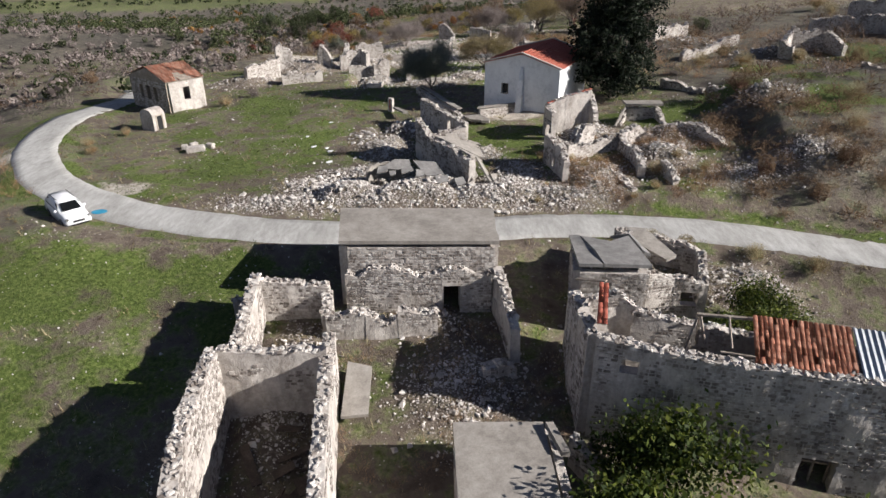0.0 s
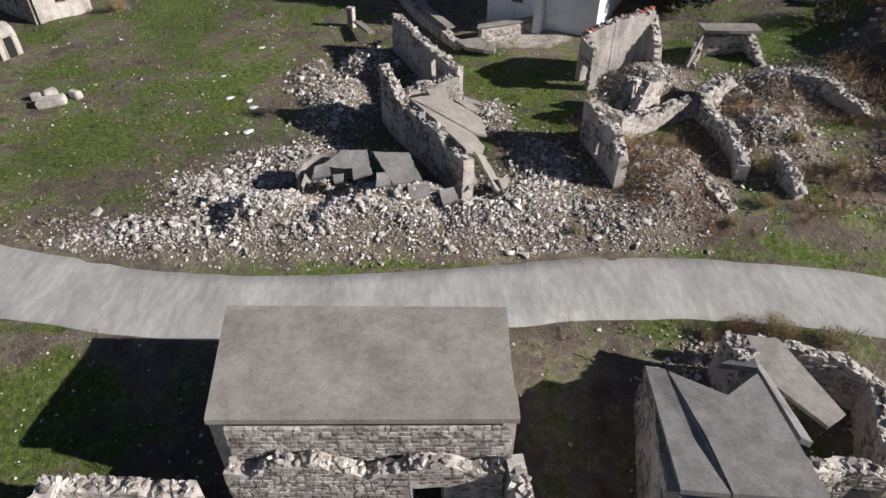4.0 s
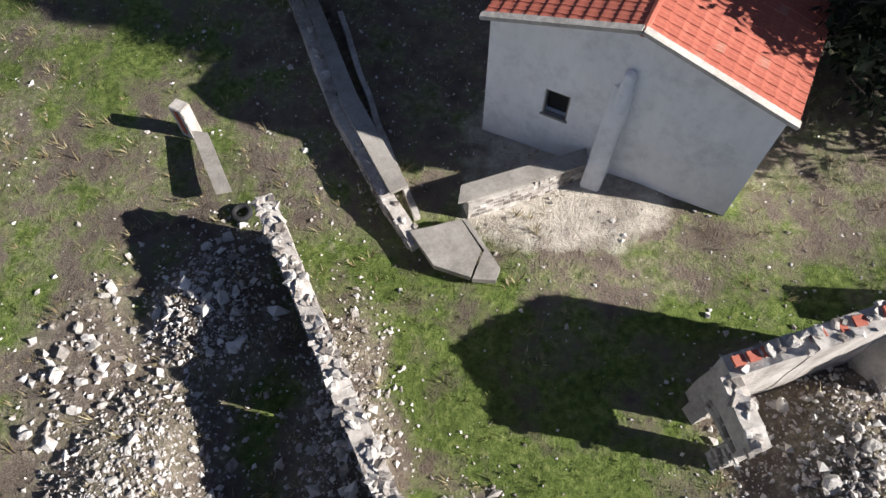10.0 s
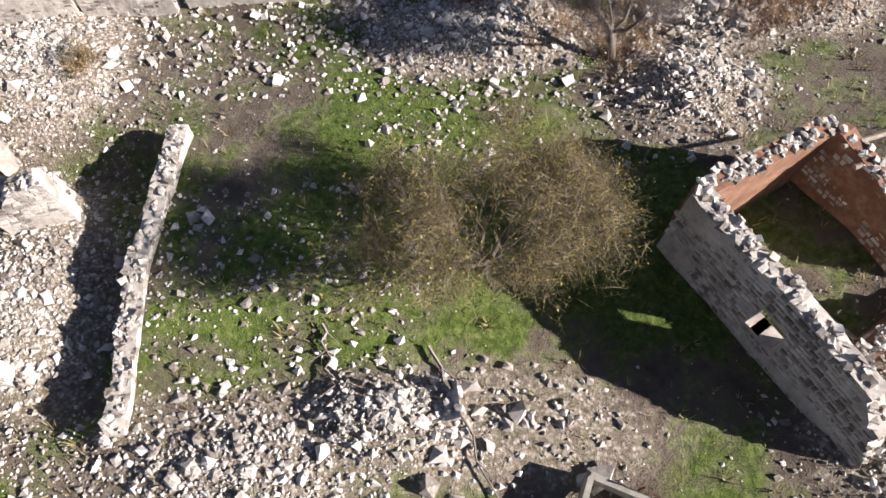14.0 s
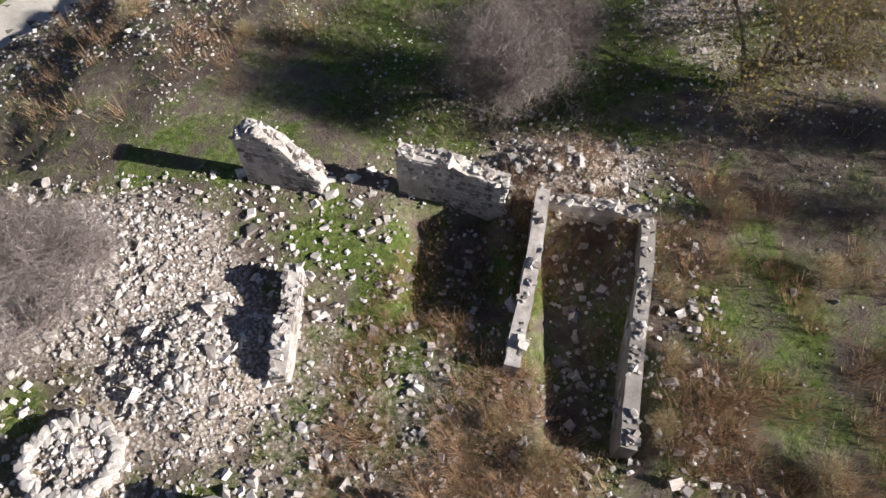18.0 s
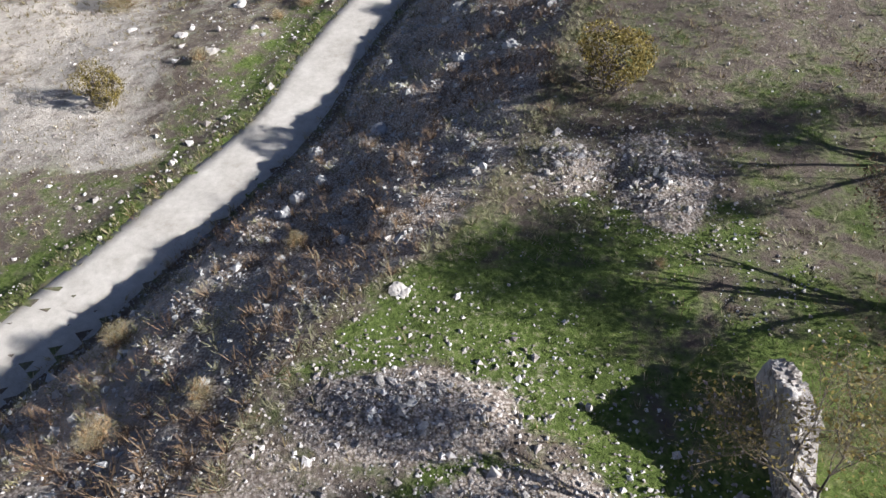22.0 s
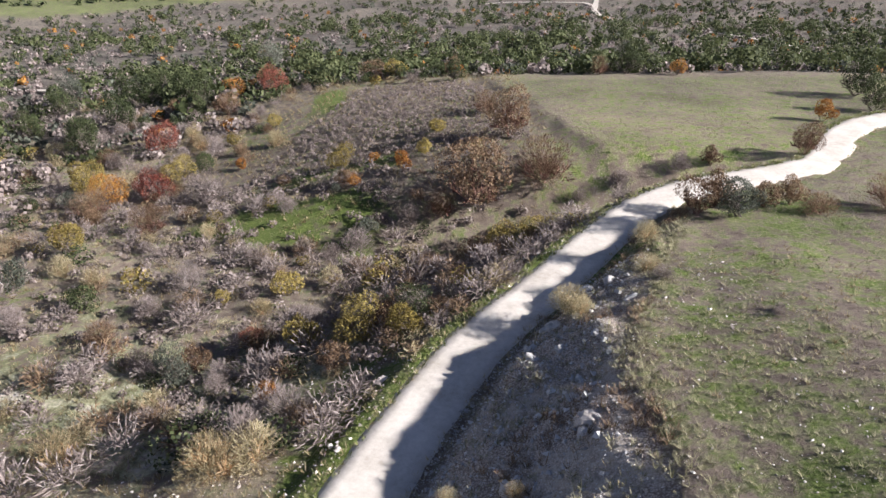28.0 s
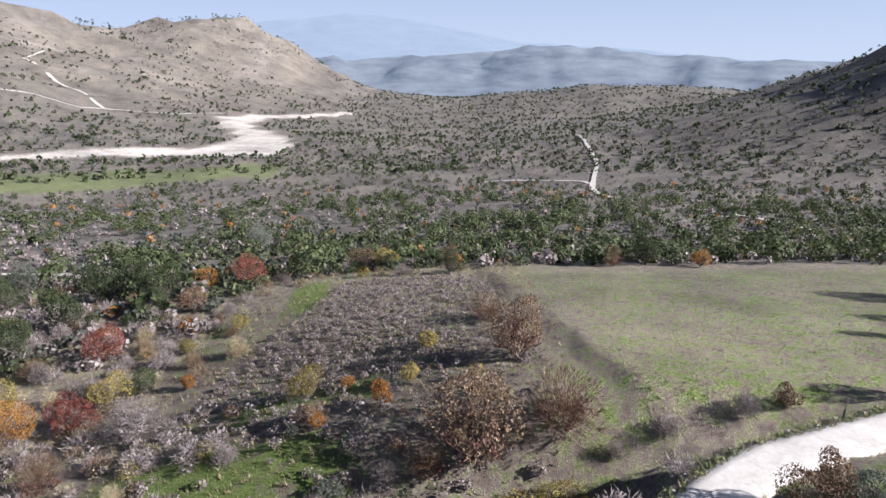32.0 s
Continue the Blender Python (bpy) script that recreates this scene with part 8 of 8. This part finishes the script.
# rusty dry weeds round the far ruins and on the bank
def weeds(name, label, cx, cy, rx, ry, n, h0, h1, mat, seed):
    a, r = rng.uniform(0, 6.283, n), np.sqrt(rng.uniform(0, 1, n))
    x, y = cx + rx * r * np.cos(a), cy + ry * r * np.sin(a)
    k = fbm(x, y, 2.6, 3, seed) > -0.05
    return lawn(name, label, x[k], y[k], rng.uniform(h0, h1, k.sum()), 22, 0.7, 0.009, mat)


M_WEED = leaf("rusty_dry_weeds", (0.17, 0.095, 0.05), (0.32, 0.195, 0.105), (0.46, 0.33, 0.21))
weeds("dry_weeds", "rusty dry weeds among the far ruins", 11, 109, 9, 13, 3600, 0.3, 0.8, M_WEED, 1)
weeds("dry_weeds", "rusty dry weeds on the bank above the track", -7, 134, 8, 11, 420, 0.4, 1.0, M_WEED, 2)
weeds("dry_weeds", "rusty dry weeds beside the far rooms", 16.5, 108, 5, 10, 1300, 0.3, 0.8, M_WEED, 8)
weeds("dry_weeds", "rusty dry weeds between the rooms", 7.5, 109.5, 2.6, 4, 500, 0.3, 0.8, M_WEED, 9)
weeds("dry_weeds", "rusty dry weeds inside the roadside ruins", 15, 52, 9, 6, 1100, 0.3, 0.8, M_WEED, 3)
weeds("dry_weeds", "rusty dry weeds on the upper terraces", 42, 88, 20, 16, 900, 0.5, 1.2, M_WEED, 4)
weeds("dry_weeds", "dry weeds in the yard", 0, 27, 7, 6, 700, 0.2, 0.5, M_WEED, 5)
weeds("dry_weeds", "dry weeds along the verge", -40, 52, 7, 9, 500, 0.4, 1.0, M_WEED, 6)
weeds("dry_weeds", "dry weeds along the track bank", -9, 152, 5, 12, 60, 0.5, 1.1, M_WEED, 7)

# ---- shrubs along the way ----
SHRUBS_A = [(-33.5, 325, 7.8, "red"), (16.0, 279.7, 6.4, "redtwig"), (18.6, 262.0, 8.0, "brown"), (12.4, 246.5, 9.6, "brown"), (8.2, 245.2, 5.0, "redtwig"), (22.0, 247.8, 9.6, "redtwig"), (20.2, 242.0, 5.6, "yellow"), (15.6, 238.6, 7.6, "yellow"), (12.6, 237.6, 5.2, "brown"), (-7.3, 261.4, 4.8, "yellow"), (7.3, 270.2, 3.7, "yellow"),
            (39.4, 247.0, 3.2, "bare"), (31.8, 246.3, 3.5, "bare"), (43.6, 247.5, 2.8, "brown"), (55.6, 247.2, 4.8, "brown"), (68.2, 266.6, 4.3, "orange"), (25.0, 211.9, 2.5, "dry"), (18.6, 206.4, 2.3, "dry"), (-4.2, 214.3, 4.3, "yellow"), (1.3, 213.0, 5.0, "yellow"), (5.3, 211.0, 3.4, "yellow"),
            (-15.5, 211.4, 4.6, "olive"), (-10.3, 208.1, 2.6, "bare")]
SHRUBS_B = [(-32.8, 247.8, 6.2, "redtwig"), (-39.3, 239.5, 6.0, "yellow"), (-32.2, 231.2, 3.7, "dry"), (-14.6, 236.2, 3.9, "bare"), (-2.8, 241.6, 4.2, "bare"), (-9.5, 240.2, 3.1, "bare"), (1.1, 231.2, 3.1, "redtwig"), (6.7, 229.9, 2.4, "dry"), (-20.1, 228.7, 4.8, "bare"), (4.0, 244.7, 3.6, "bare"), (-52.6, 269.6, 7.4, "yellow"),
            (-45.0, 261.9, 6.4, "orange"), (-39.3, 264.8, 7.0, "red"), (-46.4, 286.6, 7.5, "red"), (-54.5, 281.3, 5.1, "redtwig"), (-37.5, 271.6, 5.7, "yellow"), (-33.5, 273.9, 4.8, "dark"), (-64.7, 292.8, 7.8, "dark"), (-59.9, 299.7, 9.0, "dark"), (-79.9, 314.5, 7.7, "dark"), (-70.2, 328, 8.4, "dark")]
SHRUBS_C = [(-62.2, 332, 8.6, "dark"), (-50.9, 324.6, 8.0, "dark"), (-42.9, 324.6, 6.2, "orange"), (-39.3, 307.3, 6.6, "brown"), (-25.6, 293.5, 3.4, "yellow"), (-36.8, 334, 7.4, "dark"), (-3.4, 326, 6.5, "yellow"), (-9.3, 330, 7.0, "brown"), (10.5, 327, 5.1, "brown"), (51.8, 324, 7.6, "dark"), (44.8, 322, 6.4, "redtwig"), (62.6, 320, 4.7, "orange"), (80.5, 274.3, 6.5, "dark"),
            (-79.9, 301.0, 5.9, "dark"), (30.1, 201.0, 0.9, "bare"), (36.9, 228.2, 3.8, "brown"), (40.7, 226.0, 3.4, "brown"), (-18.9, 199.9, 4.8, "dry"), (-5.8, 195.0, 4.7, "dry"), (-26.8, 199.4, 4.0, "red"), (-14.7, 204.2, 2.7, "bare")]
SHRUBS_D = [(8.0, 188.7, 1.7, "dry"), (-6.1, 187.0, 1.6, "dry"), (-10.5, 189.8, 1.7, "dry"), (6.4, 181.8, 2.0, "dry"), (-12.8, 176.4, 1.9, "dry"), (-33.9, 214.2, 3.1, "bare"), (-19.4, 172.5, 3.8, "yellow"), (15.6, 160.4, 5.0, "yellow"), (8.8, 190.0, 1.7, "dry"), (-8.2, 147.2, 2.1, "dry"), (34.9, 174.1, 3.5, "redtwig"), (15.7, 147.7, 0.8, "dry"),
            (2.5, 133.9, 2.6, "dry"), (-7.2, 133.8, 2.0, "dry"), (-8.9, 131.9, 1.9, "dry"), (-2.9, 128.8, 1.1, "dry"), (12.5, 131.1, 1.2, "dry"), (-9.0, 137.4, 1.7, "dry"), (-2.0, 142.0, 1.3, "dry"), (-0.5, 152.0, 1.4, "dry"), (-6.0, 141.0, 1.6, "dry")]
SHRUBS_E = [(11.6, 111.5, 1.2, "dry"), (12.2, 113.4, 1.3, "dry"), (12.5, 115.6, 1.3, "dry"), (8.2, 110.6, 1.5, "dry"), (7.0, 111.6, 1.2, "dry"), (15.6, 110.0, 1.6, "dry"), (16.4, 107.0, 1.6, "dry"), (15.2, 103.0, 1.4, "dry"), (15.0, 118.4, 1.5, "dry"), (17.2, 116.0, 1.6, "dry"), (-8.5, 97.4, 1.8, "dry"),
            (10.6, 53.0, 1.1, "dry"), (11.2, 50.8, 1.0, "dry"), (12.6, 52.2, 1.2, "dry"), (16.8, 50.0, 1.5, "dry"), (16.2, 47.6, 1.2, "dry"), (7.0, 46.3, 0.8, "dry"), (19.0, 51.6, 1.4, "dry"), (20.6, 49.6, 1.3, "dry"), (14.4, 46.6, 0.9, "dry"), (-9.8, 58.4, 1.3, "bare")]
SHRUBS_F = [(12.6, 40.2, 1.5, "redtwig"), (14.0, 40.4, 1.6, "dry"), (11.4, 40.1, 1.0, "dry"), (14.6, 40.2, 1.3, "dry"), (16.2, 39.8, 1.4, "dry"), (20.5, 38.6, 1.8, "dry"), (24.0, 37.4, 1.8, "dry"), (27.5, 45.0, 1.8, "brown"), (30.0, 47.0, 2.2, "brown"), (24.5, 48.0, 1.8, "brown"), (33.0, 52.0, 2.6, "dry"), (36.0, 58.0, 2.4, "dry"), (28.0, 79.0, 2.2, "dry"), (31.0, 82.0, 2.6, "dry"), (35.0, 86.0, 2.4, "dry"), (42.0, 80.0, 2.2, "dry"),
            (48.0, 79.0, 2.4, "dry"), (-42.0, 47.0, 2.6, "dry"), (-36.5, 47.0, 1.6, "dry"), (-43.5, 52.0, 2.2, "dry"), (-35.6, 62.6, 1.6, "dry"), (-34.0, 60.0, 1.4, "dry"), (-33.2, 66.0, 1.5, "dry"), (-26.0, 76.5, 2.0, "dry"), (-23.5, 80.0, 1.8, "bare")]
SHRUBS_G = [(33.6, 224.5, 5.0, "brown"), (37.2, 223.5, 5.1, "olive"), (26.5, 217.9, 2.9, "dry"), (25.5, 209.4, 1.7, "bare"), (30.5, 201.7, 0.8, "bare"), (-22.9, 223.9, 3.2, "bare"), (-10.7, 223.4, 2.9, "dry"), (-10.8, 210.6, 3.0, "bare"), (-13.4, 249.1, 3.1, "bare"), (-28.3, 260.1, 7.3, "bare"), (-22.4, 282.0, 4.2, "dry"), (26.5, 245.4, 2.5, "bare"), (-6.0, 239.8, 3.2, "bare"), (-45.8, 257.0, 7.6, "redtwig"), (-8.9, 227.5, 3.7, "yellow"), (-1.6, 244.2, 3.2, "olive"), (-38.6, 286.5, 4.6, "dry"), (44.8, 223.3, 3.5, "redtwig"), (43.4, 226.3, 3.6, "brown"), (85.0, 287.5, 8.6, "dark")]
SHRUBS_H = [(-61.8, 287.3, 8.6, "dark"), (-60.6, 315.8, 9.5, "dark"), (-50.5, 392.6, 9.5, "olive"), (-49.8, 314.8, 9.5, "dark"), (-84.3, 326.9, 9.5, "olive"), (-15.1, 206.4, 3.5, "dry"), (-18.9, 213.0, 3.2, "bare"), (-35.1, 220.1, 3.0, "bare"), (-40.9, 217.5, 5.4, "red"), (-33.2, 206.4, 5.9, "olive"), (-15.4, 225.4, 2.2, "yellow"), (-9.0, 236.8, 2.0, "yellow"), (-25.7, 192.4, 4.3, "dry"), (-41.5, 231.0, 4.3, "olive"), (-5.5, 185.6, 2.0, "dry"), (-9.6, 188.2, 1.5, "dry"), (-2.4, 201.6, 3.6, "bare"), (18.2, 208.0, 3.2, "dry"), (-1.0, 189.7, 1.6, "dry"), (15.4, 180.5, 1.6, "bare")]
SHRUBS_I = [(12.3, 189.4, 1.5, "dry"), (-7.7, 182.9, 1.6, "dry"), (52.4, 224.7, 6.0, "redtwig")]
for s_ in SHRUBS_A + SHRUBS_B + SHRUBS_C + SHRUBS_D + SHRUBS_E + SHRUBS_F + SHRUBS_G + SHRUBS_H + SHRUBS_I:
    shrub(s_[0], s_[1], s_[2], s_[3], tall={"dry": 1.0, "bare": 1.15, "redtwig": 1.05}.get(s_[3], 1.3))
# more scrub on the slope left of the track and in the valley
kinds_ = ["bare", "bare", "bare", "bare", "redtwig", "redtwig", "dry", "dry", "bare", "yellow", "olive", "brown", "orange", "dark", "red"]
count_ = 0
while count_ < 110:
    y_ = rng.uniform(196, 345)
    x_ = np.interp(y_, [q[1] for q in TRACK], [q[0] for q in TRACK]) - 6 - rng.exponential(32) if y_ < 236 else rng.uniform(-110, 14)
    if x_ < -120 or (y_ > 262 and y_ < 316 and -26 < x_ < 24) or not off_roads(np.array([x_]), np.array([y_]), 4.0)[0]:
        continue
    dark_ = 0.55 if (y_ > 300 or x_ < -70) else 0.1
    kind_ = "dark" if rng.uniform() < dark_ else kinds_[int(rng.integers(len(kinds_)))]
    shrub(float(x_), float(y_), float(rng.uniform(1.6, 4.4)) * (1.4 if kind_ == "dark" else 1.0), kind_, 1.2, group="hillside scrub")
    count_ += 1
count_ = 0
while count_ < 45:   # the slope behind the hut and around the upper terraces
    if rng.uniform() < 0.7:
        x_, y_ = rng.uniform(-120, -44), rng.uniform(66, 190)
    else:
        x_, y_ = rng.uniform(26, 75), rng.uniform(58, 135)
    if not off_roads(np.array([x_]), np.array([y_]), 3.5)[0]:
        continue
    kind_ = ["bare", "brown", "bare", "redtwig", "olive", "dry", "dark", "orange"][int(rng.integers(8))]
    shrub(float(x_), float(y_), float(rng.uniform(2.0, 4.8)), "dry" if x_ > 0 and rng.uniform() < 0.6 else kind_, group="hillside scrub")
    count_ += 1


# ---- thickets of twigs between the single shrubs ----
def thicket(name, label, n, spot, h0, h1, mat, count, lean=0.6):
    pts = np.array([spot() for _ in range(n)])
    k = off_roads(pts[:, 0], pts[:, 1], 3.2)
    p, h = pts[k], rng.uniform(h0, h1, k.sum())
    m = len(p) * count
    c = np.repeat(np.c_[p, ground_z(p[:, 0], p[:, 1]) + h * 0.15], count, 0)
    h = np.repeat(h, count)[:, None]
    d = rng.normal(0, 1, (m, 3)) * (1, 1, 0.9) + (0, 0, 0.55)
    d[:, 2] = abs(d[:, 2])
    d /= np.linalg.norm(d, axis=1)[:, None]
    q = c + d * h * rng.uniform(0.25, 0.95, (m, 1)) * (0.85, 0.85, 0.95)
    u = d + rng.normal(0, 0.45, (m, 3))
    u /= np.linalg.norm(u, axis=1)[:, None]
    w = np.cross(u, rng.normal(0, 1, (m, 3)))
    w /= np.linalg.norm(w, axis=1)[:, None]
    v = np.stack([q - u * h * 0.15, q + w * h * 0.017, q + u * h * 0.15, q - w * h * 0.017], 1).reshape(-1, 3)
    return tagged(new(name, mesh_np(name, v, np.arange(4 * m).reshape(-1, 4), mat)), label, "scrub", kind="stuff")


def slope_spot():
    while True:
        y = rng.uniform(196, 345)
        x = np.interp(y, [q[1] for q in TRACK], [q[0] for q in TRACK]) - 4 - rng.exponential(26) if y < 236 else rng.uniform(-95, 14)
        if not (260 < y < 317 and -26 < x < 24) and x > -120:
            return x, y


def side_spot():
    return (rng.uniform(-120, -44), rng.uniform(66, 190)) if rng.uniform() < 0.5 else (rng.uniform(26, 75), rng.uniform(58, 135))


thicket("grey_thicket", "grey leafless thickets of fine twigs", 280, slope_spot, 1.1, 3.2, L_GREY, 210)
thicket("brown_thicket", "red-brown leafless thickets on the slope", 90, slope_spot, 1.0, 2.8, L_BROWN, 210)
thicket("straw_thicket", "pale straw thickets on the slope", 200, slope_spot, 0.6, 1.6, L_DRY, 90)
thicket("brown_thicket", "dark brown brambles on the bank beside the ruins", 130, lambda: (rng.uniform(23.5, 36), rng.uniform(42.5, 60)), 0.5, 1.5, L_BROWN, 120)
thicket("grey_thicket", "grey leafless thickets beside the village", 260, side_spot, 0.9, 2.4, L_GREY, 100)
thicket("brown_thicket", "brown dry thickets beside the village", 300, side_spot, 0.9, 2.4, L_BROWN, 100)

thicket("grey_thicket", "dense grey bushes on the slope below the track", 60, slope_spot, 1.6, 3.0, L_GREY, 420)
thicket("brown_thicket", "dense rust-brown bushes on the slope below the track", 36, slope_spot, 1.4, 2.8, L_BROWN, 420)
thicket("straw_thicket", "dense tan bushes on the slope below the track", 60, slope_spot, 1.2, 2.4, L_TAN, 360)

# ---- far woods ----
def clumps(x, y, size, per, sq=0.75, fine=0.2):
    n = len(x)
    z = ground_z(x, y)
    x, y, z, size = (np.repeat(a, per) for a in (x, y, z, size))
    m = len(x)
    d = rng.normal(0, 1, (m, 3))
    d /= np.linalg.norm(d, axis=1)[:, None]
    c = np.c_[x, y, z + size * 0.42] + d * np.c_[size, size, size * sq] * 0.5 * (rng.uniform(0.35, 1.05, m) ** 0.5)[:, None]
    e = d + rng.normal(0, 0.45, (m, 3))
    u = np.cross(e, rng.normal(0, 1, (m, 3)))
    u /= np.linalg.norm(u, axis=1)[:, None]
    w = np.cross(e, u)
    w /= np.linalg.norm(w, axis=1)[:, None]
    s = size[:, None] * rng.uniform(0.5, 1.0, m)[:, None] * fine
    return np.stack([c - u * s, c + w * s, c + u * s, c - w * s], 1).reshape(-1, 3), np.arange(4 * m).reshape(-1, 4)


k_ = (FIELD_X < np.interp(FIELD_Y, *BANK_EDGE) - 2) & (FIELD_X > -24 + 0.25 * (FIELD_Y - 262)) & (rng.uniform(0, 1, FIELD_X.size) < 0.85)
v_, f_ = clumps(FIELD_X[k_], FIELD_Y[k_], rng.uniform(0.7, 1.25, k_.sum()), 34, 0.8, 0.15)
tagged(new("field_scrub", mesh_np("field_scrub", v_, f_, L_GREY)), "low grey thorn clumps in rows on the brown field", "scrub", kind="stuff")
x_ = rng.uniform(-60, 22, 700)
y_ = rng.uniform(206, 262, 700)
k_ = (x_ < np.interp(y_, [q[1] for q in TRACK], [q[0] for q in TRACK]) - 5)
v_, f_ = clumps(x_[k_], y_[k_], rng.uniform(0.6, 1.8, k_.sum()), 44, 0.8, 0.13)
tagged(new("low_scrub", mesh_np("low_scrub", v_, f_, L_GREY)), "low grey scrub on the slope below the track", "scrub", kind="stuff")


for mat_, n_, lab_ in ((L_YELLOW, 30, "yellow-green bushes"), (L_SCRUB, 44, "evergreen bushes")):
    pts_ = np.array([slope_spot() for _ in range(n_)])
    k_ = off_roads(pts_[:, 0], pts_[:, 1], 3.6)
    v_, f_ = clumps(pts_[k_, 0], pts_[k_, 1], rng.uniform(1.4, 4.0, k_.sum()), 200, 0.85, 0.05)
    tagged(new("mixed_scrub", mesh_np("mixed_scrub", v_, f_, mat_)), lab_ + " on the slope below the track", "scrub", kind="stuff")


def woods(name, label, n, r0, r1, mat, size0, size1, keep, per=34, a0=-0.85, a1=0.85):
    a, r = rng.uniform(a0, a1, n), rng.uniform(r0, r1, n)
    x, y = 9 + r * np.sin(a), 188 + r * np.cos(a)
    c = cover_of(x, y)
    k = keep(x, y, c, r) & off_roads(x, y, 4.0)
    v, f = clumps(x[k], y[k], rng.uniform(size0, size1, k.sum()) * rng.uniform(0.55, 1.15, k.sum()), per, 0.8, 0.95 / math.sqrt(per))
    return tagged(new(name, mesh_np(name, v, f, mat)), label, "woods", kind="stuff")


def fields_free(x, y, c, r):
    fld = (y < 322) & (x > -30) & (x < 125)
    return ~fld & (c[:, 2] < 0.55) & ~((c[:, 0] > 0.5) & (r > 300))


woods("evergreen_scrub", "dark evergreen bushes covering the valley side", 4400, 130, 700, L_SCRUB, 2.6, 5.6, lambda x, y, c, r: fields_free(x, y, c, r) & (fbm(x, y, 60, 3, 2) > -0.12))
woods("evergreen_belt", "broad evergreen bushes behind the fields", 1000, 140, 420, L_SCRUB, 4.5, 8.5, lambda x, y, c, r: fields_free(x, y, c, r) & (fbm(x, y, 40, 3, 7) > -0.1), per=170)
woods("brown_scrub", "grey-brown leafless scrub on the valley side", 3000, 110, 800, L_GREY, 2.0, 4.2, lambda x, y, c, r: fields_free(x, y, c, r), per=24)
woods("olive_scrub", "olive-green bushes on the valley side", 2200, 120, 800, L_OLIVE, 2.0, 4.6, lambda x, y, c, r: fields_free(x, y, c, r), per=26)
woods("autumn_scrub", "yellow and orange autumn bushes in the valley", 260, 110, 500, L_ORANGE, 2.0, 4.2, lambda x, y, c, r: fields_free(x, y, c, r))
woods("distant_woods", "distant dark woods and bushes on the hills", 16000, 560, 2300, L_SCRUB, 2.6, 6.5, lambda x, y, c, r: (c[:, 2] < 0.62) & ((x > -100) | (fbm(x, y, 150, 3, 9) > -0.3)), per=8)
x_, y_ = rng.uniform(-330, -48, 1500), rng.uniform(40, 420, 1500)
v_, f_ = clumps(x_, y_, rng.uniform(1.6, 4.2, 1500), 40, 0.8, 0.15)
tagged(new("valley_scrub", mesh_np("valley_scrub", v_, f_, L_GREY)), "brown scrub falling towards the river valley", "woods", kind="stuff")
v_, f_ = clumps(x_[::3] + 5, y_[::3] + 7, rng.uniform(1.8, 4.2, 500), 40, 0.8, 0.15)
tagged(new("valley_bushes", mesh_np("valley_bushes", v_, f_, L_SCRUB)), "dark bushes falling towards the river valley", "woods", kind="stuff")


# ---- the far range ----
# distance haze is put in as a pale blue glow over a dark base
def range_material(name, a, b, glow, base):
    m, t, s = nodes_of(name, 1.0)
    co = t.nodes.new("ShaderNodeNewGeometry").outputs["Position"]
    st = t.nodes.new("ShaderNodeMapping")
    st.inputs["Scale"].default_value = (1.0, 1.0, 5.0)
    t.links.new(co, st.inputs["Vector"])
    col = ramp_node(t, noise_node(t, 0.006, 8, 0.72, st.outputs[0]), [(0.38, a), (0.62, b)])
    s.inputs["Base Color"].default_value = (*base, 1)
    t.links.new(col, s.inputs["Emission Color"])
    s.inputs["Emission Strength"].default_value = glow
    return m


def mountain_range(name, label, radius, heights, mat, seed, rough):
    """heights: (degrees from the line of travel, to the right, and height)."""
    a = np.linspace(-70, 70, 260)
    h = np.interp(a, *zip(*heights)) + 16 * fbm(a, a * 0, 9, 4, seed) + 7 * fbm(a, a * 0, 2.0, 3, seed)
    rows = []
    for k in range(14):
        q = k / 13.0
        r = radius + 900 * (q - 0.5)
        z = -70 + (h + 70) * np.sin(q * math.pi * 0.5) ** 0.9 + rough * fbm(a * 3, a * 0 + k * 1.3, 9, 4, seed) * math.sin(q * math.pi)
        rows.append(np.c_[9 + r * np.sin(np.radians(a)), 188 + r * np.cos(np.radians(a)), z])
    v = np.concatenate(rows)
    i = (np.arange(13)[:, None] * 260 + np.arange(259)[None]).ravel()
    return tagged(new(name, mesh_np(name, v, np.stack([i, i + 1, i + 261, i + 260], 1), mat, True)), label, "mountains", kind="structure")


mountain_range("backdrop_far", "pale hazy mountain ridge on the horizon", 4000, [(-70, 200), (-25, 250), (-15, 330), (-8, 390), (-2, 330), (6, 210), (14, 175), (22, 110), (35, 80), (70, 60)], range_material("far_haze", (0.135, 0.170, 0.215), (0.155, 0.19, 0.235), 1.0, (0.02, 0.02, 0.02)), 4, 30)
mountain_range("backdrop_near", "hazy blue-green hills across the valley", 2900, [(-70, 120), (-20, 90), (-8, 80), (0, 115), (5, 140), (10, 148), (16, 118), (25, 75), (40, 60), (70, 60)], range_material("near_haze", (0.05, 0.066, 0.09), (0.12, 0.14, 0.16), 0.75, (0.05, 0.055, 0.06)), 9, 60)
